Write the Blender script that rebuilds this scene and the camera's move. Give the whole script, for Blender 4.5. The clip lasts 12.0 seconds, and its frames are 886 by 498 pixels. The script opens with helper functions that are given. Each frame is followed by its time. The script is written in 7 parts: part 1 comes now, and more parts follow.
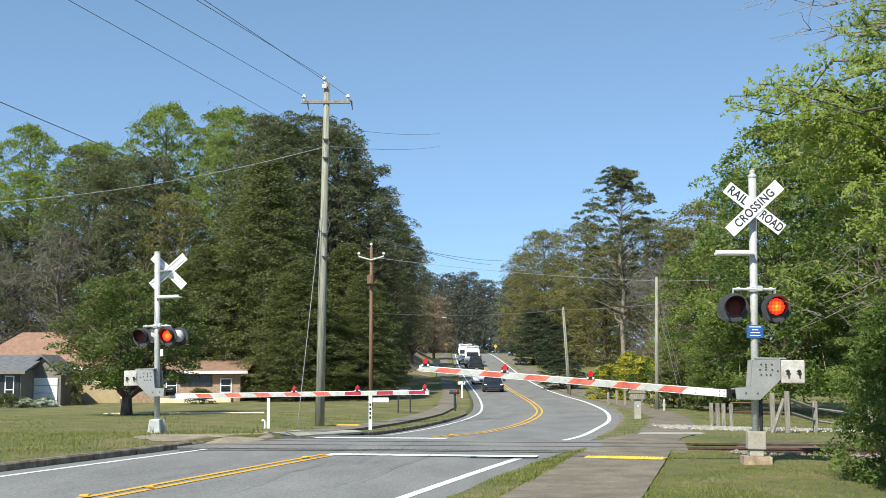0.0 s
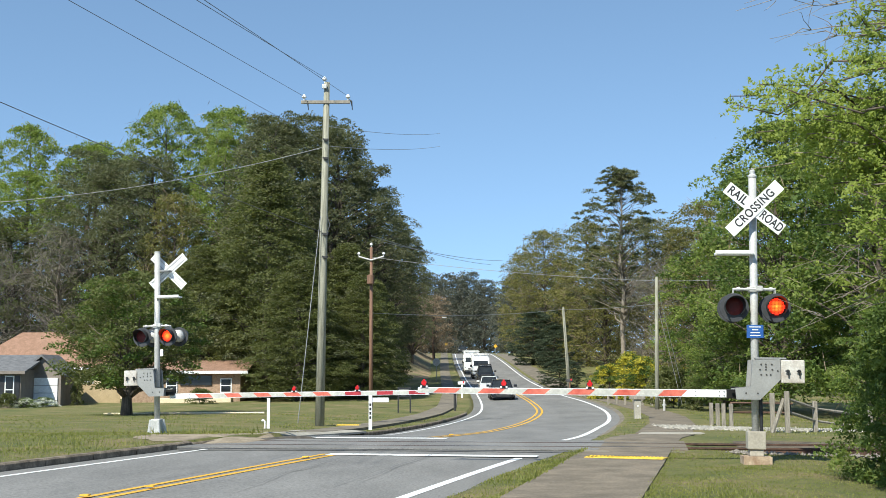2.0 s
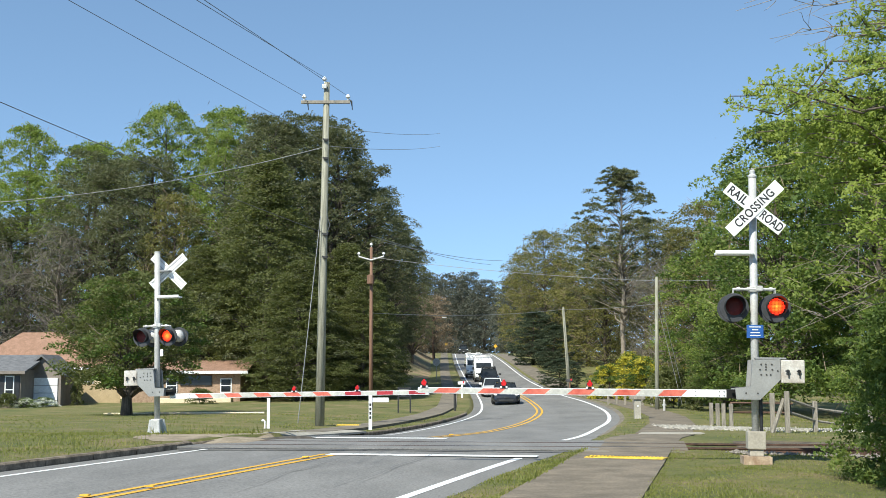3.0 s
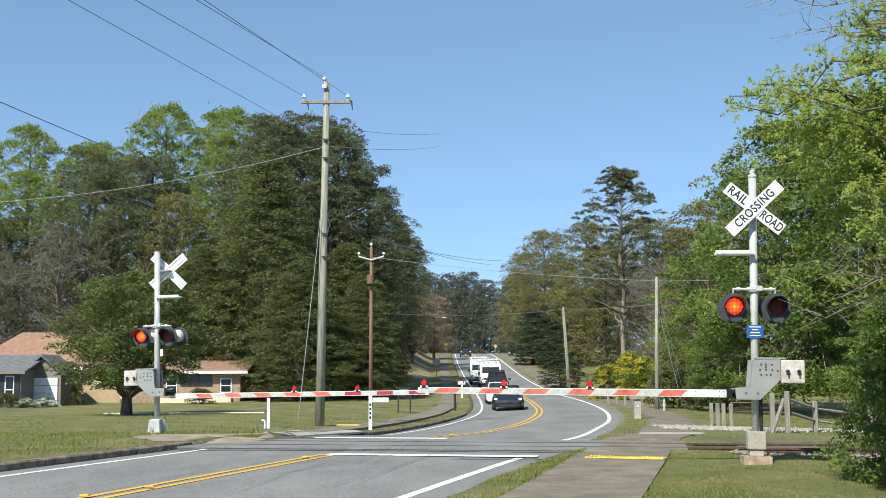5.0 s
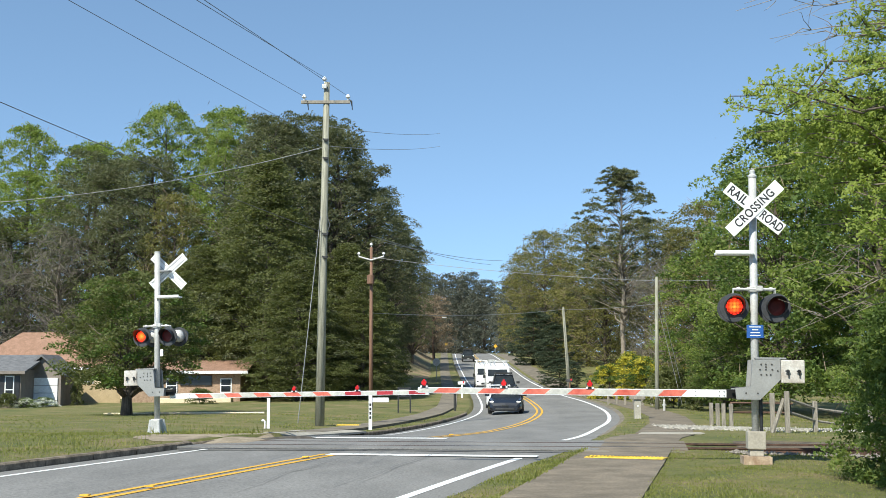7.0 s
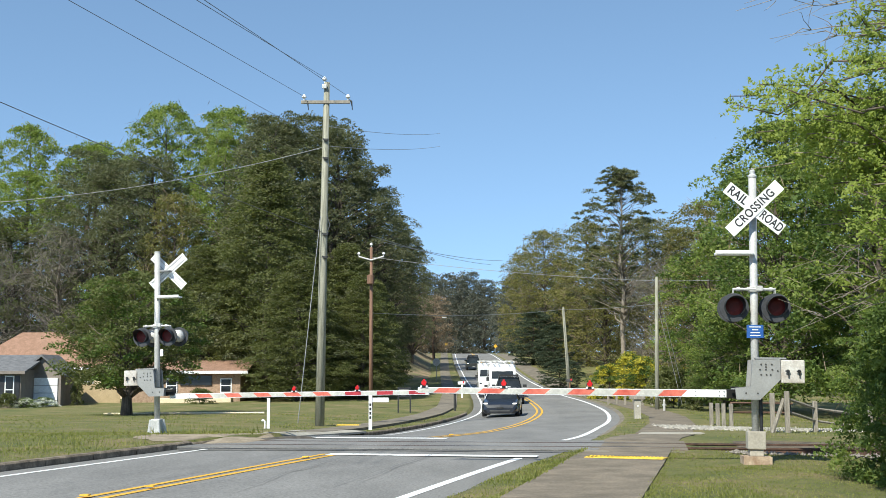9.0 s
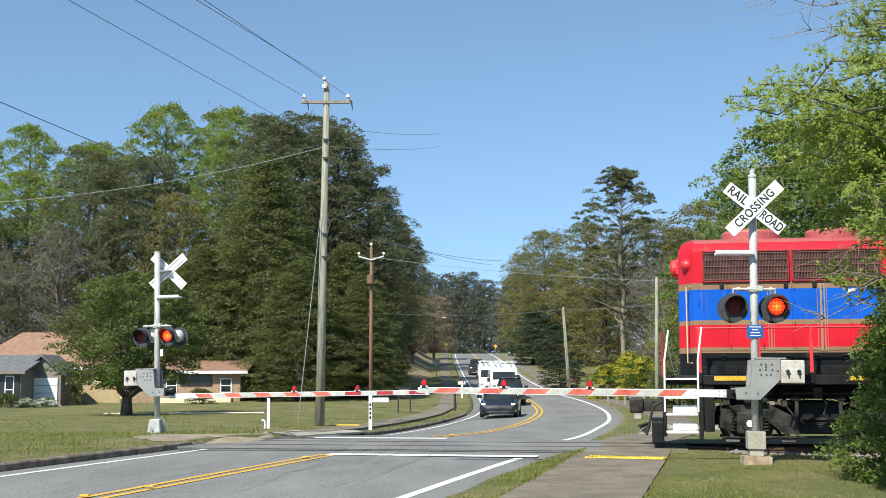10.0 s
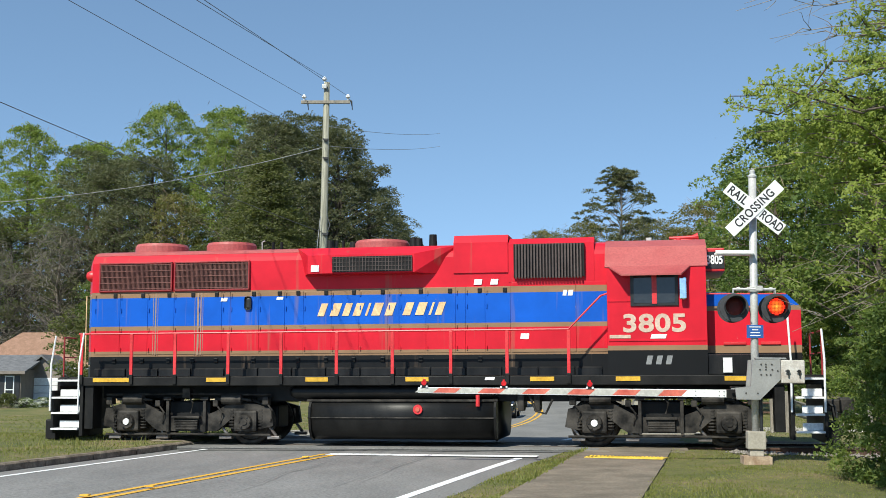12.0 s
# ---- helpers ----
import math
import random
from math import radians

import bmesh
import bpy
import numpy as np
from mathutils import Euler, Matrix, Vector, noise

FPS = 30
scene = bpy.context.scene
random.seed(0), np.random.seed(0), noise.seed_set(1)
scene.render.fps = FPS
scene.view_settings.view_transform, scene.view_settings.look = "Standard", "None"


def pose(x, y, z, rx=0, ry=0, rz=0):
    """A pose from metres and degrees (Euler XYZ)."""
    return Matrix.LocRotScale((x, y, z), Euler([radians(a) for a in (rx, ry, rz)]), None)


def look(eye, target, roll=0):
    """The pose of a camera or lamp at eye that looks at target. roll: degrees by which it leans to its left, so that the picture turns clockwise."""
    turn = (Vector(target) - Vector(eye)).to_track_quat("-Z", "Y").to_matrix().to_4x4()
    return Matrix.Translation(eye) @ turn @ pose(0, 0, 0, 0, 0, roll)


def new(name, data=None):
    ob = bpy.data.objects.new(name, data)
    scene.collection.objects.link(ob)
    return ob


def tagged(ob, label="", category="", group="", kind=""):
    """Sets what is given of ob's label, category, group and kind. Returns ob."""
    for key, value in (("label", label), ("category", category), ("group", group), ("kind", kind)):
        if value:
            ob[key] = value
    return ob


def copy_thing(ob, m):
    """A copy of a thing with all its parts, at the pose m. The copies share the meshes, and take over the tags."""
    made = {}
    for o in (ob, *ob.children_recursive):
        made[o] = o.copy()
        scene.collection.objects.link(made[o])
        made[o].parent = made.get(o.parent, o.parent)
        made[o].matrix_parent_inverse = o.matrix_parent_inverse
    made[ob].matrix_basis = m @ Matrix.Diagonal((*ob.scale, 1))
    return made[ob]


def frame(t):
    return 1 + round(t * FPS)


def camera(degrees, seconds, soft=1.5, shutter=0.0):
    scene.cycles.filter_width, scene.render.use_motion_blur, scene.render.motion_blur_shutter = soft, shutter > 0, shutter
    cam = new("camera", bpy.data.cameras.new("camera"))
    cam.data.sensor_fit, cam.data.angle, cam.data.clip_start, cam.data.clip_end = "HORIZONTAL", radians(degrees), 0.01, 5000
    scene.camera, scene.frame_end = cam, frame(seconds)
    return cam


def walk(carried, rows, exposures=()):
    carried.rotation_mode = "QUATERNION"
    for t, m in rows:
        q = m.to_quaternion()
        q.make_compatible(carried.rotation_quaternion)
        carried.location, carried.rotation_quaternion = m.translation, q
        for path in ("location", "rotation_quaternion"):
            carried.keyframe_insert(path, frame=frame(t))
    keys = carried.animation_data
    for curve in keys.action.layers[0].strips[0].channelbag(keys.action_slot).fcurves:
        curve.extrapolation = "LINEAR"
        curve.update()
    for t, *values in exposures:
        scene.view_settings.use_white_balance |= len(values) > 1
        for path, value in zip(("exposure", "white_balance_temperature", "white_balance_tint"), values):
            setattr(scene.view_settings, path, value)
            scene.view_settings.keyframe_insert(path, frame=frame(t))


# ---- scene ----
cam = camera(40.73, 12.0, soft=0.6)
EYE = Vector((0.0, 0.0, 1.488))
AIM = EYE + Vector((0.0, math.cos(0.106326), math.sin(0.106326)))
walk(cam, [(0.0, look(EYE, AIM, -0.18)), (12.0, look(EYE, AIM, -0.18))], [(0.0, 0.70, 6600, 4), (10.8, 0.70, 6600, 4), (11.5, 0.67, 6600, 4), (12.0, 0.51, 6600, 4)])

# ---- sky and sun ----
SUN_TO = Vector((-0.355, -0.60, 0.717)).normalized()
world = bpy.data.worlds.new("sky")
scene.world = world
world.use_nodes = True
_n = world.node_tree.nodes
_sky = _n.new("ShaderNodeTexSky")
_sky.sky_type = "NISHITA"
_sky.sun_disc = False
_sky.sun_elevation = math.asin(SUN_TO.z)
_sky.sun_rotation = math.atan2(SUN_TO.x, SUN_TO.y)
_sky.air_density, _sky.dust_density, _sky.ozone_density = 1.0, 0.1, 0.3
_sky.altitude = 2800
_n["Background"].inputs["Strength"].default_value = 0.152
_dir = _n.new("ShaderNodeTexCoord")
_lift = _n.new("ShaderNodeVectorMath")
_lift.operation = "ADD"
_lift.inputs[1].default_value = (0.0, 0.0, 0.16)  # a clear day: hardly any pale belt at the horizon
_unit = _n.new("ShaderNodeVectorMath")
_unit.operation = "NORMALIZE"
world.node_tree.links.new(_dir.outputs["Generated"], _lift.inputs[0])
world.node_tree.links.new(_lift.outputs[0], _unit.inputs[0])
world.node_tree.links.new(_unit.outputs[0], _sky.inputs[0])
_tone = _n.new("ShaderNodeVectorMath")
_tone.operation = "MULTIPLY"
_tone.inputs[1].default_value = (0.95, 1.01, 0.985)
world.node_tree.links.new(_sky.outputs[0], _tone.inputs[0])
world.node_tree.links.new(_tone.outputs[0], _n["Background"].inputs[0])
sun = new("sun", bpy.data.lights.new("sun", "SUN"))
sun.data.energy, sun.data.angle, sun.data.color = 4.35, radians(0.55), (1.0, 0.96, 0.875)
sun.matrix_world = look(SUN_TO * 100, (0, 0, 0))


# ---- materials ----
def material(name, rough=0.6, metal=0.0):
    m = bpy.data.materials.new(name)
    m.use_nodes = True
    b = m.node_tree.nodes["Principled BSDF"]
    b.inputs["Roughness"].default_value = rough
    b.inputs["Metallic"].default_value = metal
    return m, m.node_tree.nodes, m.node_tree.links, b


def ramp(nodes, stops, mode="LINEAR"):
    r = nodes.new("ShaderNodeValToRGB")
    r.color_ramp.interpolation = mode
    e = r.color_ramp.elements
    while len(e) < len(stops):
        e.new(0.5)
    for k, (p, c) in zip(e, stops):
        k.position = p
        k.color = (*c, 1) if len(c) == 3 else c
    return r


def mix(nodes, links, fac, a, b, mode="MIX"):
    m = nodes.new("ShaderNodeMix")
    m.data_type, m.blend_type = "RGBA", mode
    for s, v in ((m.inputs[0], fac), (m.inputs[6], a), (m.inputs[7], b)):
        if hasattr(v, "is_linked"):
            links.new(v, s)
        elif isinstance(v, tuple):
            s.default_value = (*v, 1)
        else:
            s.default_value = v
    return m.outputs[2]


def noise_tex(nodes, links, scale, detail=4.0, rough=0.6, stretch=None, coord="Object"):
    t = nodes.new("ShaderNodeTexNoise")
    t.inputs["Scale"].default_value, t.inputs["Detail"].default_value, t.inputs["Roughness"].default_value = scale, detail, rough
    c = nodes.new("ShaderNodeTexCoord")
    if stretch:
        mp = nodes.new("ShaderNodeMapping")
        mp.inputs["Scale"].default_value = stretch
        links.new(c.outputs[coord], mp.inputs[0])
        links.new(mp.outputs[0], t.inputs["Vector"])
    else:
        links.new(c.outputs[coord], t.inputs["Vector"])
    return t.outputs["Fac"]


def bump(nodes, links, b, height, strength=0.3, dist=0.02):
    k = nodes.new("ShaderNodeBump")
    k.inputs["Strength"].default_value, k.inputs["Distance"].default_value = strength, dist
    links.new(height, k.inputs["Height"])
    links.new(k.outputs[0], b.inputs["Normal"])


def plain(name, c1, c2, scale=8.0, rough=0.6, metal=0.0, fine=60.0, bumped=0.2, stretch=None, lo=0.35, hi=0.65, grain=0.16):
    """Two tones in large patches, with a finer grain and relief over them."""
    m, n, l, b = material(name, rough, metal)
    r = ramp(n, [(lo, c1), (hi, c2)])
    l.new(noise_tex(n, l, scale, stretch=stretch), r.inputs[0])
    f = noise_tex(n, l, fine, 3.0)
    g = ramp(n, [(0.3, (1 - grain,) * 3), (0.7, (1 + grain,) * 3)])
    l.new(f, g.inputs[0])
    l.new(mix(n, l, 1.0, r.outputs[0], g.outputs[0], "MULTIPLY"), b.inputs["Base Color"])
    if bumped:
        bump(n, l, b, f, bumped, 0.01)
    return m


def leaf(name, stops, glow=0.35, rough=0.55):
    """Leaves: each one takes its own tone; light passes through them."""
    m, n, l, b = material(name, rough)
    g = n.new("ShaderNodeNewGeometry")
    r = ramp(n, stops)
    # Clump-sized tone drift: shading from clump to clump is put into the colour.
    big = noise_tex(n, l, 0.7, 3.0)
    add = n.new("ShaderNodeMath")
    add.operation = "MULTIPLY_ADD"
    l.new(g.outputs["Random Per Island"], add.inputs[0])
    add.inputs[1].default_value = 0.42
    sub = n.new("ShaderNodeMath")
    sub.operation = "MULTIPLY_ADD"
    l.new(big, sub.inputs[0])
    sub.inputs[1].default_value, sub.inputs[2].default_value = 1.3, -0.36
    l.new(sub.outputs[0], add.inputs[2])
    l.new(add.outputs[0], r.inputs[0])
    l.new(r.outputs[0], b.inputs["Base Color"])
    b.inputs["Specular IOR Level"].default_value = 0.25
    t = n.new("ShaderNodeBsdfTranslucent")
    l.new(mix(n, l, 1.0, r.outputs[0], (1.15, 1.25, 0.6), "MULTIPLY"), t.inputs[0])
    s = n.new("ShaderNodeMixShader")
    s.inputs[0].default_value = glow
    l.new(b.outputs[0], s.inputs[1])
    l.new(t.outputs[0], s.inputs[2])
    l.new(s.outputs[0], n["Material Output"].inputs[0])
    return m


M = {}
M["asphalt"] = plain("asphalt", (0.15, 0.145, 0.137), (0.222, 0.214, 0.203), 0.7, 0.88, fine=26, bumped=0.3, stretch=(1, 0.3, 1), lo=0.3, hi=0.7, grain=0.34)
M["asphalt_dark"] = plain("asphalt_patch", (0.085, 0.085, 0.087), (0.13, 0.128, 0.125), 1.5, 0.8, fine=50)
M["paint_white"] = plain("road_paint_white", (0.62, 0.62, 0.6), (0.8, 0.8, 0.79), 6, 0.6, fine=30, lo=0.25, hi=0.5)
M["paint_yellow"] = plain("road_paint_yellow", (0.62, 0.33, 0.03), (0.78, 0.44, 0.05), 5, 0.6, fine=30)
M["concrete"] = plain("concrete", (0.30, 0.27, 0.22), (0.42, 0.39, 0.33), 1.4, 0.85, fine=25)
M["pavement"] = plain("worn_pavement", (0.125, 0.103, 0.074), (0.215, 0.176, 0.13), 1.4, 0.92, fine=30, bumped=0.08, grain=0.25)
M["path_grey"] = plain("grey_brown_path", (0.13, 0.11, 0.082), (0.22, 0.187, 0.143), 1.2, 0.92, fine=22, grain=0.22)
M["dirt"] = plain("worn_dirt", (0.19, 0.15, 0.1), (0.33, 0.27, 0.195), 2.0, 0.95, fine=18, grain=0.28)
M["bank_soil"] = plain("bank_soil", (0.13, 0.135, 0.05), (0.3, 0.2, 0.13), 0.5, 0.95, fine=3, grain=0.25)
M["kerb"] = plain("kerb_concrete", (0.085, 0.066, 0.045), (0.27, 0.215, 0.155), 3.2, 0.9, fine=20, grain=0.3)
M["kerb_dark"] = plain("broken_asphalt_edge", (0.05, 0.044, 0.036), (0.12, 0.1, 0.08), 5, 0.9, fine=22, grain=0.3)
M["ballast"] = plain("ballast", (0.09, 0.075, 0.06), (0.29, 0.26, 0.225), 14, 0.9, fine=50, bumped=0.8)
M["track_soil"] = plain("track_soil", (0.07, 0.055, 0.036), (0.17, 0.13, 0.085), 3, 0.95, fine=24, bumped=0.5, grain=0.3)
M["gravel"] = plain("pale_gravel", (0.36, 0.33, 0.28), (0.55, 0.52, 0.46), 12, 0.9, fine=50, bumped=0.8)
# Rust colour taken darker: shade on the rails is put into it.
M["rail"] = plain("shaded_rusty_rail", (0.055, 0.03, 0.02), (0.12, 0.066, 0.045), 6, 0.65, 0.3, fine=40)
M["rail_top"] = plain("polished_rail", (0.35, 0.34, 0.33), (0.5, 0.49, 0.48), 6, 0.3, 0.9, fine=40)
M["wood_pole"] = plain("weathered_pole", (0.17, 0.165, 0.125), (0.33, 0.32, 0.25), 3, 0.85, fine=30, stretch=(6, 6, 0.4))
M["wood_brown"] = plain("brown_pole", (0.13, 0.07, 0.045), (0.22, 0.125, 0.08), 3, 0.85, fine=30, stretch=(6, 6, 0.4))
M["wood_grey"] = plain("grey_timber", (0.17, 0.15, 0.12), (0.31, 0.275, 0.225), 5, 0.85, fine=30, stretch=(5, 5, 0.6))
M["bark"] = plain("bark", (0.05, 0.038, 0.028), (0.14, 0.11, 0.085), 3, 0.9, fine=18, bumped=0.7, stretch=(4, 4, 0.5))
M["bark_pale"] = plain("pale_bark", (0.16, 0.13, 0.1), (0.3, 0.26, 0.21), 3, 0.9, fine=18, bumped=0.5, stretch=(4, 4, 0.5))
M["alu"] = plain("aluminium_paint", (0.42, 0.415, 0.4), (0.52, 0.515, 0.495), 3, 0.45, 0.12, fine=30, bumped=0.05)
M["alu_dark"] = plain("dull_steel", (0.24, 0.24, 0.238), (0.34, 0.34, 0.335), 3, 0.5, 0.5, fine=30, bumped=0.05)
M["white"] = plain("white_enamel", (0.72, 0.72, 0.72), (0.82, 0.82, 0.81), 2, 0.4, fine=20, bumped=0.03)
M["white_worn"] = plain("worn_white_box", (0.36, 0.31, 0.27), (0.57, 0.55, 0.51), 5, 0.55, fine=30)
M["black"] = plain("black_enamel", (0.012, 0.012, 0.013), (0.028, 0.028, 0.029), 4, 0.4, fine=30, bumped=0.05)
M["black_dirty"] = plain("sooty_black", (0.007, 0.0066, 0.0066), (0.018, 0.017, 0.016), 2.2, 0.5, fine=30, bumped=0.2)
M["rubber"] = plain("rubber", (0.018, 0.018, 0.018), (0.035, 0.034, 0.033), 6, 0.8, fine=40)
M["steel"] = plain("wheel_steel", (0.16, 0.13, 0.11), (0.3, 0.27, 0.25), 5, 0.45, 0.7, fine=40)
M["red_paint"] = plain("red_enamel", (0.52, 0.022, 0.026), (0.66, 0.04, 0.045), 1.2, 0.42, fine=20, bumped=0.04)
M["red_faded"] = plain("faded_red", (0.55, 0.10, 0.09), (0.72, 0.22, 0.2), 2, 0.6, fine=20, bumped=0.05)
M["yellow_sill"] = plain("yellow_reflector", (0.55, 0.30, 0.02), (0.7, 0.42, 0.04), 4, 0.5, fine=20, bumped=0.03)
M["red_tape"] = plain("red_reflective_tape", (0.5, 0.09, 0.06), (0.62, 0.17, 0.115), 3, 0.45, fine=20, bumped=0.03)
M["red_tape_dark"] = plain("deep_red_tape", (0.3, 0.02, 0.03), (0.4, 0.03, 0.04), 3, 0.45, fine=20, bumped=0.03)
M["grey_tape"] = plain("worn_reflective_tape", (0.4, 0.39, 0.35), (0.52, 0.51, 0.46), 3, 0.5, fine=20, bumped=0.03)
M["tan_paint"] = plain("tan_lettering", (0.62, 0.40, 0.2), (0.78, 0.53, 0.28), 3, 0.5, fine=20, bumped=0.02)
M["tan_dull"] = plain("dull_tan_lettering", (0.5, 0.36, 0.28), (0.6, 0.45, 0.36), 3, 0.5, fine=20, bumped=0.02)
M["blue_sign"] = plain("blue_sign", (0.02, 0.085, 0.3), (0.03, 0.115, 0.37), 3, 0.4, fine=20, bumped=0.0)
M["cream"] = plain("cream_siding", (0.62, 0.5, 0.33), (0.7, 0.58, 0.4), 2, 0.7, fine=20, bumped=0.05)
M["tan_fence"] = plain("tan_boards", (0.36, 0.27, 0.15), (0.45, 0.34, 0.2), 2, 0.8, fine=20, bumped=0.1)
M["taupe"] = plain("taupe_siding", (0.17, 0.145, 0.125), (0.22, 0.19, 0.165), 2, 0.7, fine=20, bumped=0.05)
M["shingle_grey"] = plain("grey_shingles", (0.1, 0.1, 0.105), (0.17, 0.17, 0.175), 3, 0.85, fine=12, bumped=0.4)
M["shingle_brown"] = plain("brown_shingles", (0.22, 0.125, 0.08), (0.3, 0.175, 0.12), 3, 0.85, fine=12, bumped=0.4)
M["brick"] = plain("brick", (0.24, 0.155, 0.1), (0.37, 0.26, 0.18), 5, 0.85, fine=14, bumped=0.4)
M["dark_window"] = plain("dark_window", (0.012, 0.014, 0.016), (0.02, 0.022, 0.025), 1, 0.12, fine=10, bumped=0.0)
M["wire"] = plain("wire", (0.07, 0.07, 0.075), (0.11, 0.11, 0.11), 3, 0.5, fine=20, bumped=0.0)
M["wire_pale"] = plain("pale_wire", (0.2, 0.2, 0.2), (0.3, 0.3, 0.29), 3, 0.5, fine=20, bumped=0.0)
M["ceramic"] = plain("white_porcelain", (0.6, 0.6, 0.6), (0.75, 0.75, 0.74), 3, 0.25, fine=20, bumped=0.0)
M["lens_off"] = plain("dark_red_lens", (0.09, 0.006, 0.007), (0.15, 0.01, 0.01), 9, 0.6, fine=60, bumped=0.1)
M["stained"] = plain("stained_concrete", (0.26, 0.17, 0.11), (0.45, 0.35, 0.25), 5, 0.9, fine=25)
M["tactile"] = plain("tactile_yellow", (0.62, 0.42, 0.05), (0.8, 0.56, 0.08), 6, 0.7, fine=30)

GREEN_DARK = [(0.0, (0.0736, 0.0828, 0.0313)), (0.5, (0.133, 0.147, 0.0552)), (1.0, (0.198, 0.198, 0.0828))]
GREEN_PINE = [(0.0, (0.081, 0.0902, 0.0478)), (0.5, (0.133, 0.14, 0.0773)), (1.0, (0.207, 0.198, 0.12))]
GREEN_FRESH = [(0.0, (0.115, 0.155, 0.036)), (0.5, (0.215, 0.27, 0.07)), (1.0, (0.34, 0.385, 0.13))]
GREEN_MID = [(0.0, (0.044, 0.0748, 0.0176)), (0.5, (0.0968, 0.145, 0.0334)), (1.0, (0.176, 0.224, 0.0616))]
OLIVE = [(0.0, (0.107, 0.103, 0.0344)), (0.5, (0.185, 0.176, 0.0559)), (1.0, (0.267, 0.237, 0.0946))]
M["leaf_dark"] = leaf("cedar_leaf", GREEN_DARK, 0.42)
M["leaf_pine"] = leaf("pine_needles", GREEN_PINE, 0.38)
M["leaf_fresh"] = leaf("fresh_leaf", GREEN_FRESH, 0.48)
# Fresh leaf in a brighter copy: the sunlit look is put into the colour.
M["leaf_spring"] = leaf("sunlit_fresh_leaf", [(0.0, (0.17, 0.215, 0.045)), (0.5, (0.28, 0.335, 0.078)), (1.0, (0.4, 0.44, 0.13))], 0.52)
M["leaf_mid"] = leaf("green_leaf", GREEN_MID, 0.35)
M["leaf_olive"] = leaf("budding_leaf", OLIVE, 0.35)
# Darker version of the cedar leaf; the blackish look is put into its colour.
M["leaf_evergreen_dark"] = leaf("dark_evergreen_leaf", [(0.0, (0.028, 0.042, 0.024)), (0.5, (0.055, 0.075, 0.045)), (1.0, (0.09, 0.11, 0.068))], 0.2)
# Far woods: the distance haze is put into this greyed leaf colour.
M["leaf_haze"] = leaf("far_hazed_leaf", [(0.0, (0.075, 0.082, 0.062)), (0.5, (0.1, 0.106, 0.082)), (1.0, (0.135, 0.135, 0.11))], 0.2)
M["leaf_yellow"] = leaf("forsythia_bloom", [(0.0, (0.22, 0.22, 0.03)), (0.5, (0.44, 0.38, 0.045)), (1.0, (0.62, 0.53, 0.09))], 0.3)
M["leaf_twig"] = leaf("bare_twig", [(0.0, (0.17, 0.12, 0.078)), (0.5, (0.26, 0.195, 0.135)), (1.0, (0.36, 0.285, 0.21))], 0.2)
M["leaf_white"] = leaf("white_bloom", [(0.0, (0.5, 0.52, 0.45)), (0.5, (0.65, 0.66, 0.6)), (1.0, (0.8, 0.8, 0.76))], 0.2)
M["leaf_twig_pale"] = leaf("pale_twig", [(0.0, (0.09, 0.078, 0.06)), (0.5, (0.16, 0.14, 0.115)), (1.0, (0.25, 0.225, 0.19))], 0.05)
M["grass"] = leaf("grass_blade", [(0.0, (0.12, 0.145, 0.034)), (0.5, (0.215, 0.228, 0.064)), (0.85, (0.335, 0.3, 0.12)), (1.0, (0.45, 0.37, 0.2))], 0.4)


def ground_material():
    m, n, l, b = material("lawn_soil", 0.95)
    big = ramp(n, [(0.36, (0.088, 0.108, 0.027)), (0.5, (0.142, 0.14, 0.043)), (0.62, (0.22, 0.17, 0.085))])
    l.new(noise_tex(n, l, 0.5, 8.0, 0.75), big.inputs[0])
    fine = ramp(n, [(0.3, (0.78, 0.78, 0.74)), (0.7, (1.2, 1.2, 1.16))])
    f = noise_tex(n, l, 9.0, 6.0, 0.75)
    l.new(f, fine.inputs[0])
    l.new(mix(n, l, 1.0, big.outputs[0], fine.outputs[0], "MULTIPLY"), b.inputs["Base Color"])
    bump(n, l, b, f, 0.8, 0.08)
    return m


M["ground"] = ground_material()


# ---- mesh tools ----
def mesh_of(name, verts, faces):
    me = bpy.data.meshes.new(name)
    me.from_pydata([tuple(v) for v in verts], [], [tuple(f) for f in faces])
    me.update()
    return me


def part(name, bm, mat, parent=None, label="", smooth=False):
    """Links a bmesh (or a mesh) as one mesh object, under parent if given."""
    if isinstance(bm, bmesh.types.BMesh):
        me = bpy.data.meshes.new(name)
        bmesh.ops.recalc_face_normals(bm, faces=bm.faces)
        bm.to_mesh(me)
        bm.free()
    else:
        me = bm
    if mat is not None and not me.materials:
        me.materials.append(M[mat] if isinstance(mat, str) else mat)
    if smooth:
        for p in me.polygons:
            p.use_smooth = True
    ob = new(name, me)
    if parent is not None:
        ob.parent = parent
    if label:
        tagged(ob, label)
    return ob


def thing(name, label, category, m=None, group="", kind=""):
    ob = new(name)
    ob.empty_display_size = 0.2
    tagged(ob, label, category, group, kind)
    if m is not None:
        ob.matrix_basis = m
    return ob


def box(bm, x0, x1, y0, y1, z0, z1, bev=0.0, m=None):
    r = bmesh.ops.create_cube(bm, size=1)["verts"]
    for v in r:
        v.co = Vector(((x0 + x1) / 2 + v.co.x * (x1 - x0), (y0 + y1) / 2 + v.co.y * (y1 - y0), (z0 + z1) / 2 + v.co.z * (z1 - z0)))
    if bev:
        es = list({e for v in r for e in v.link_edges})
        r = bmesh.ops.bevel(bm, geom=es, offset=bev, segments=2, affect="EDGES", profile=0.6)["verts"]
    if m is not None:
        bmesh.ops.transform(bm, matrix=m, verts=r)
    return bm


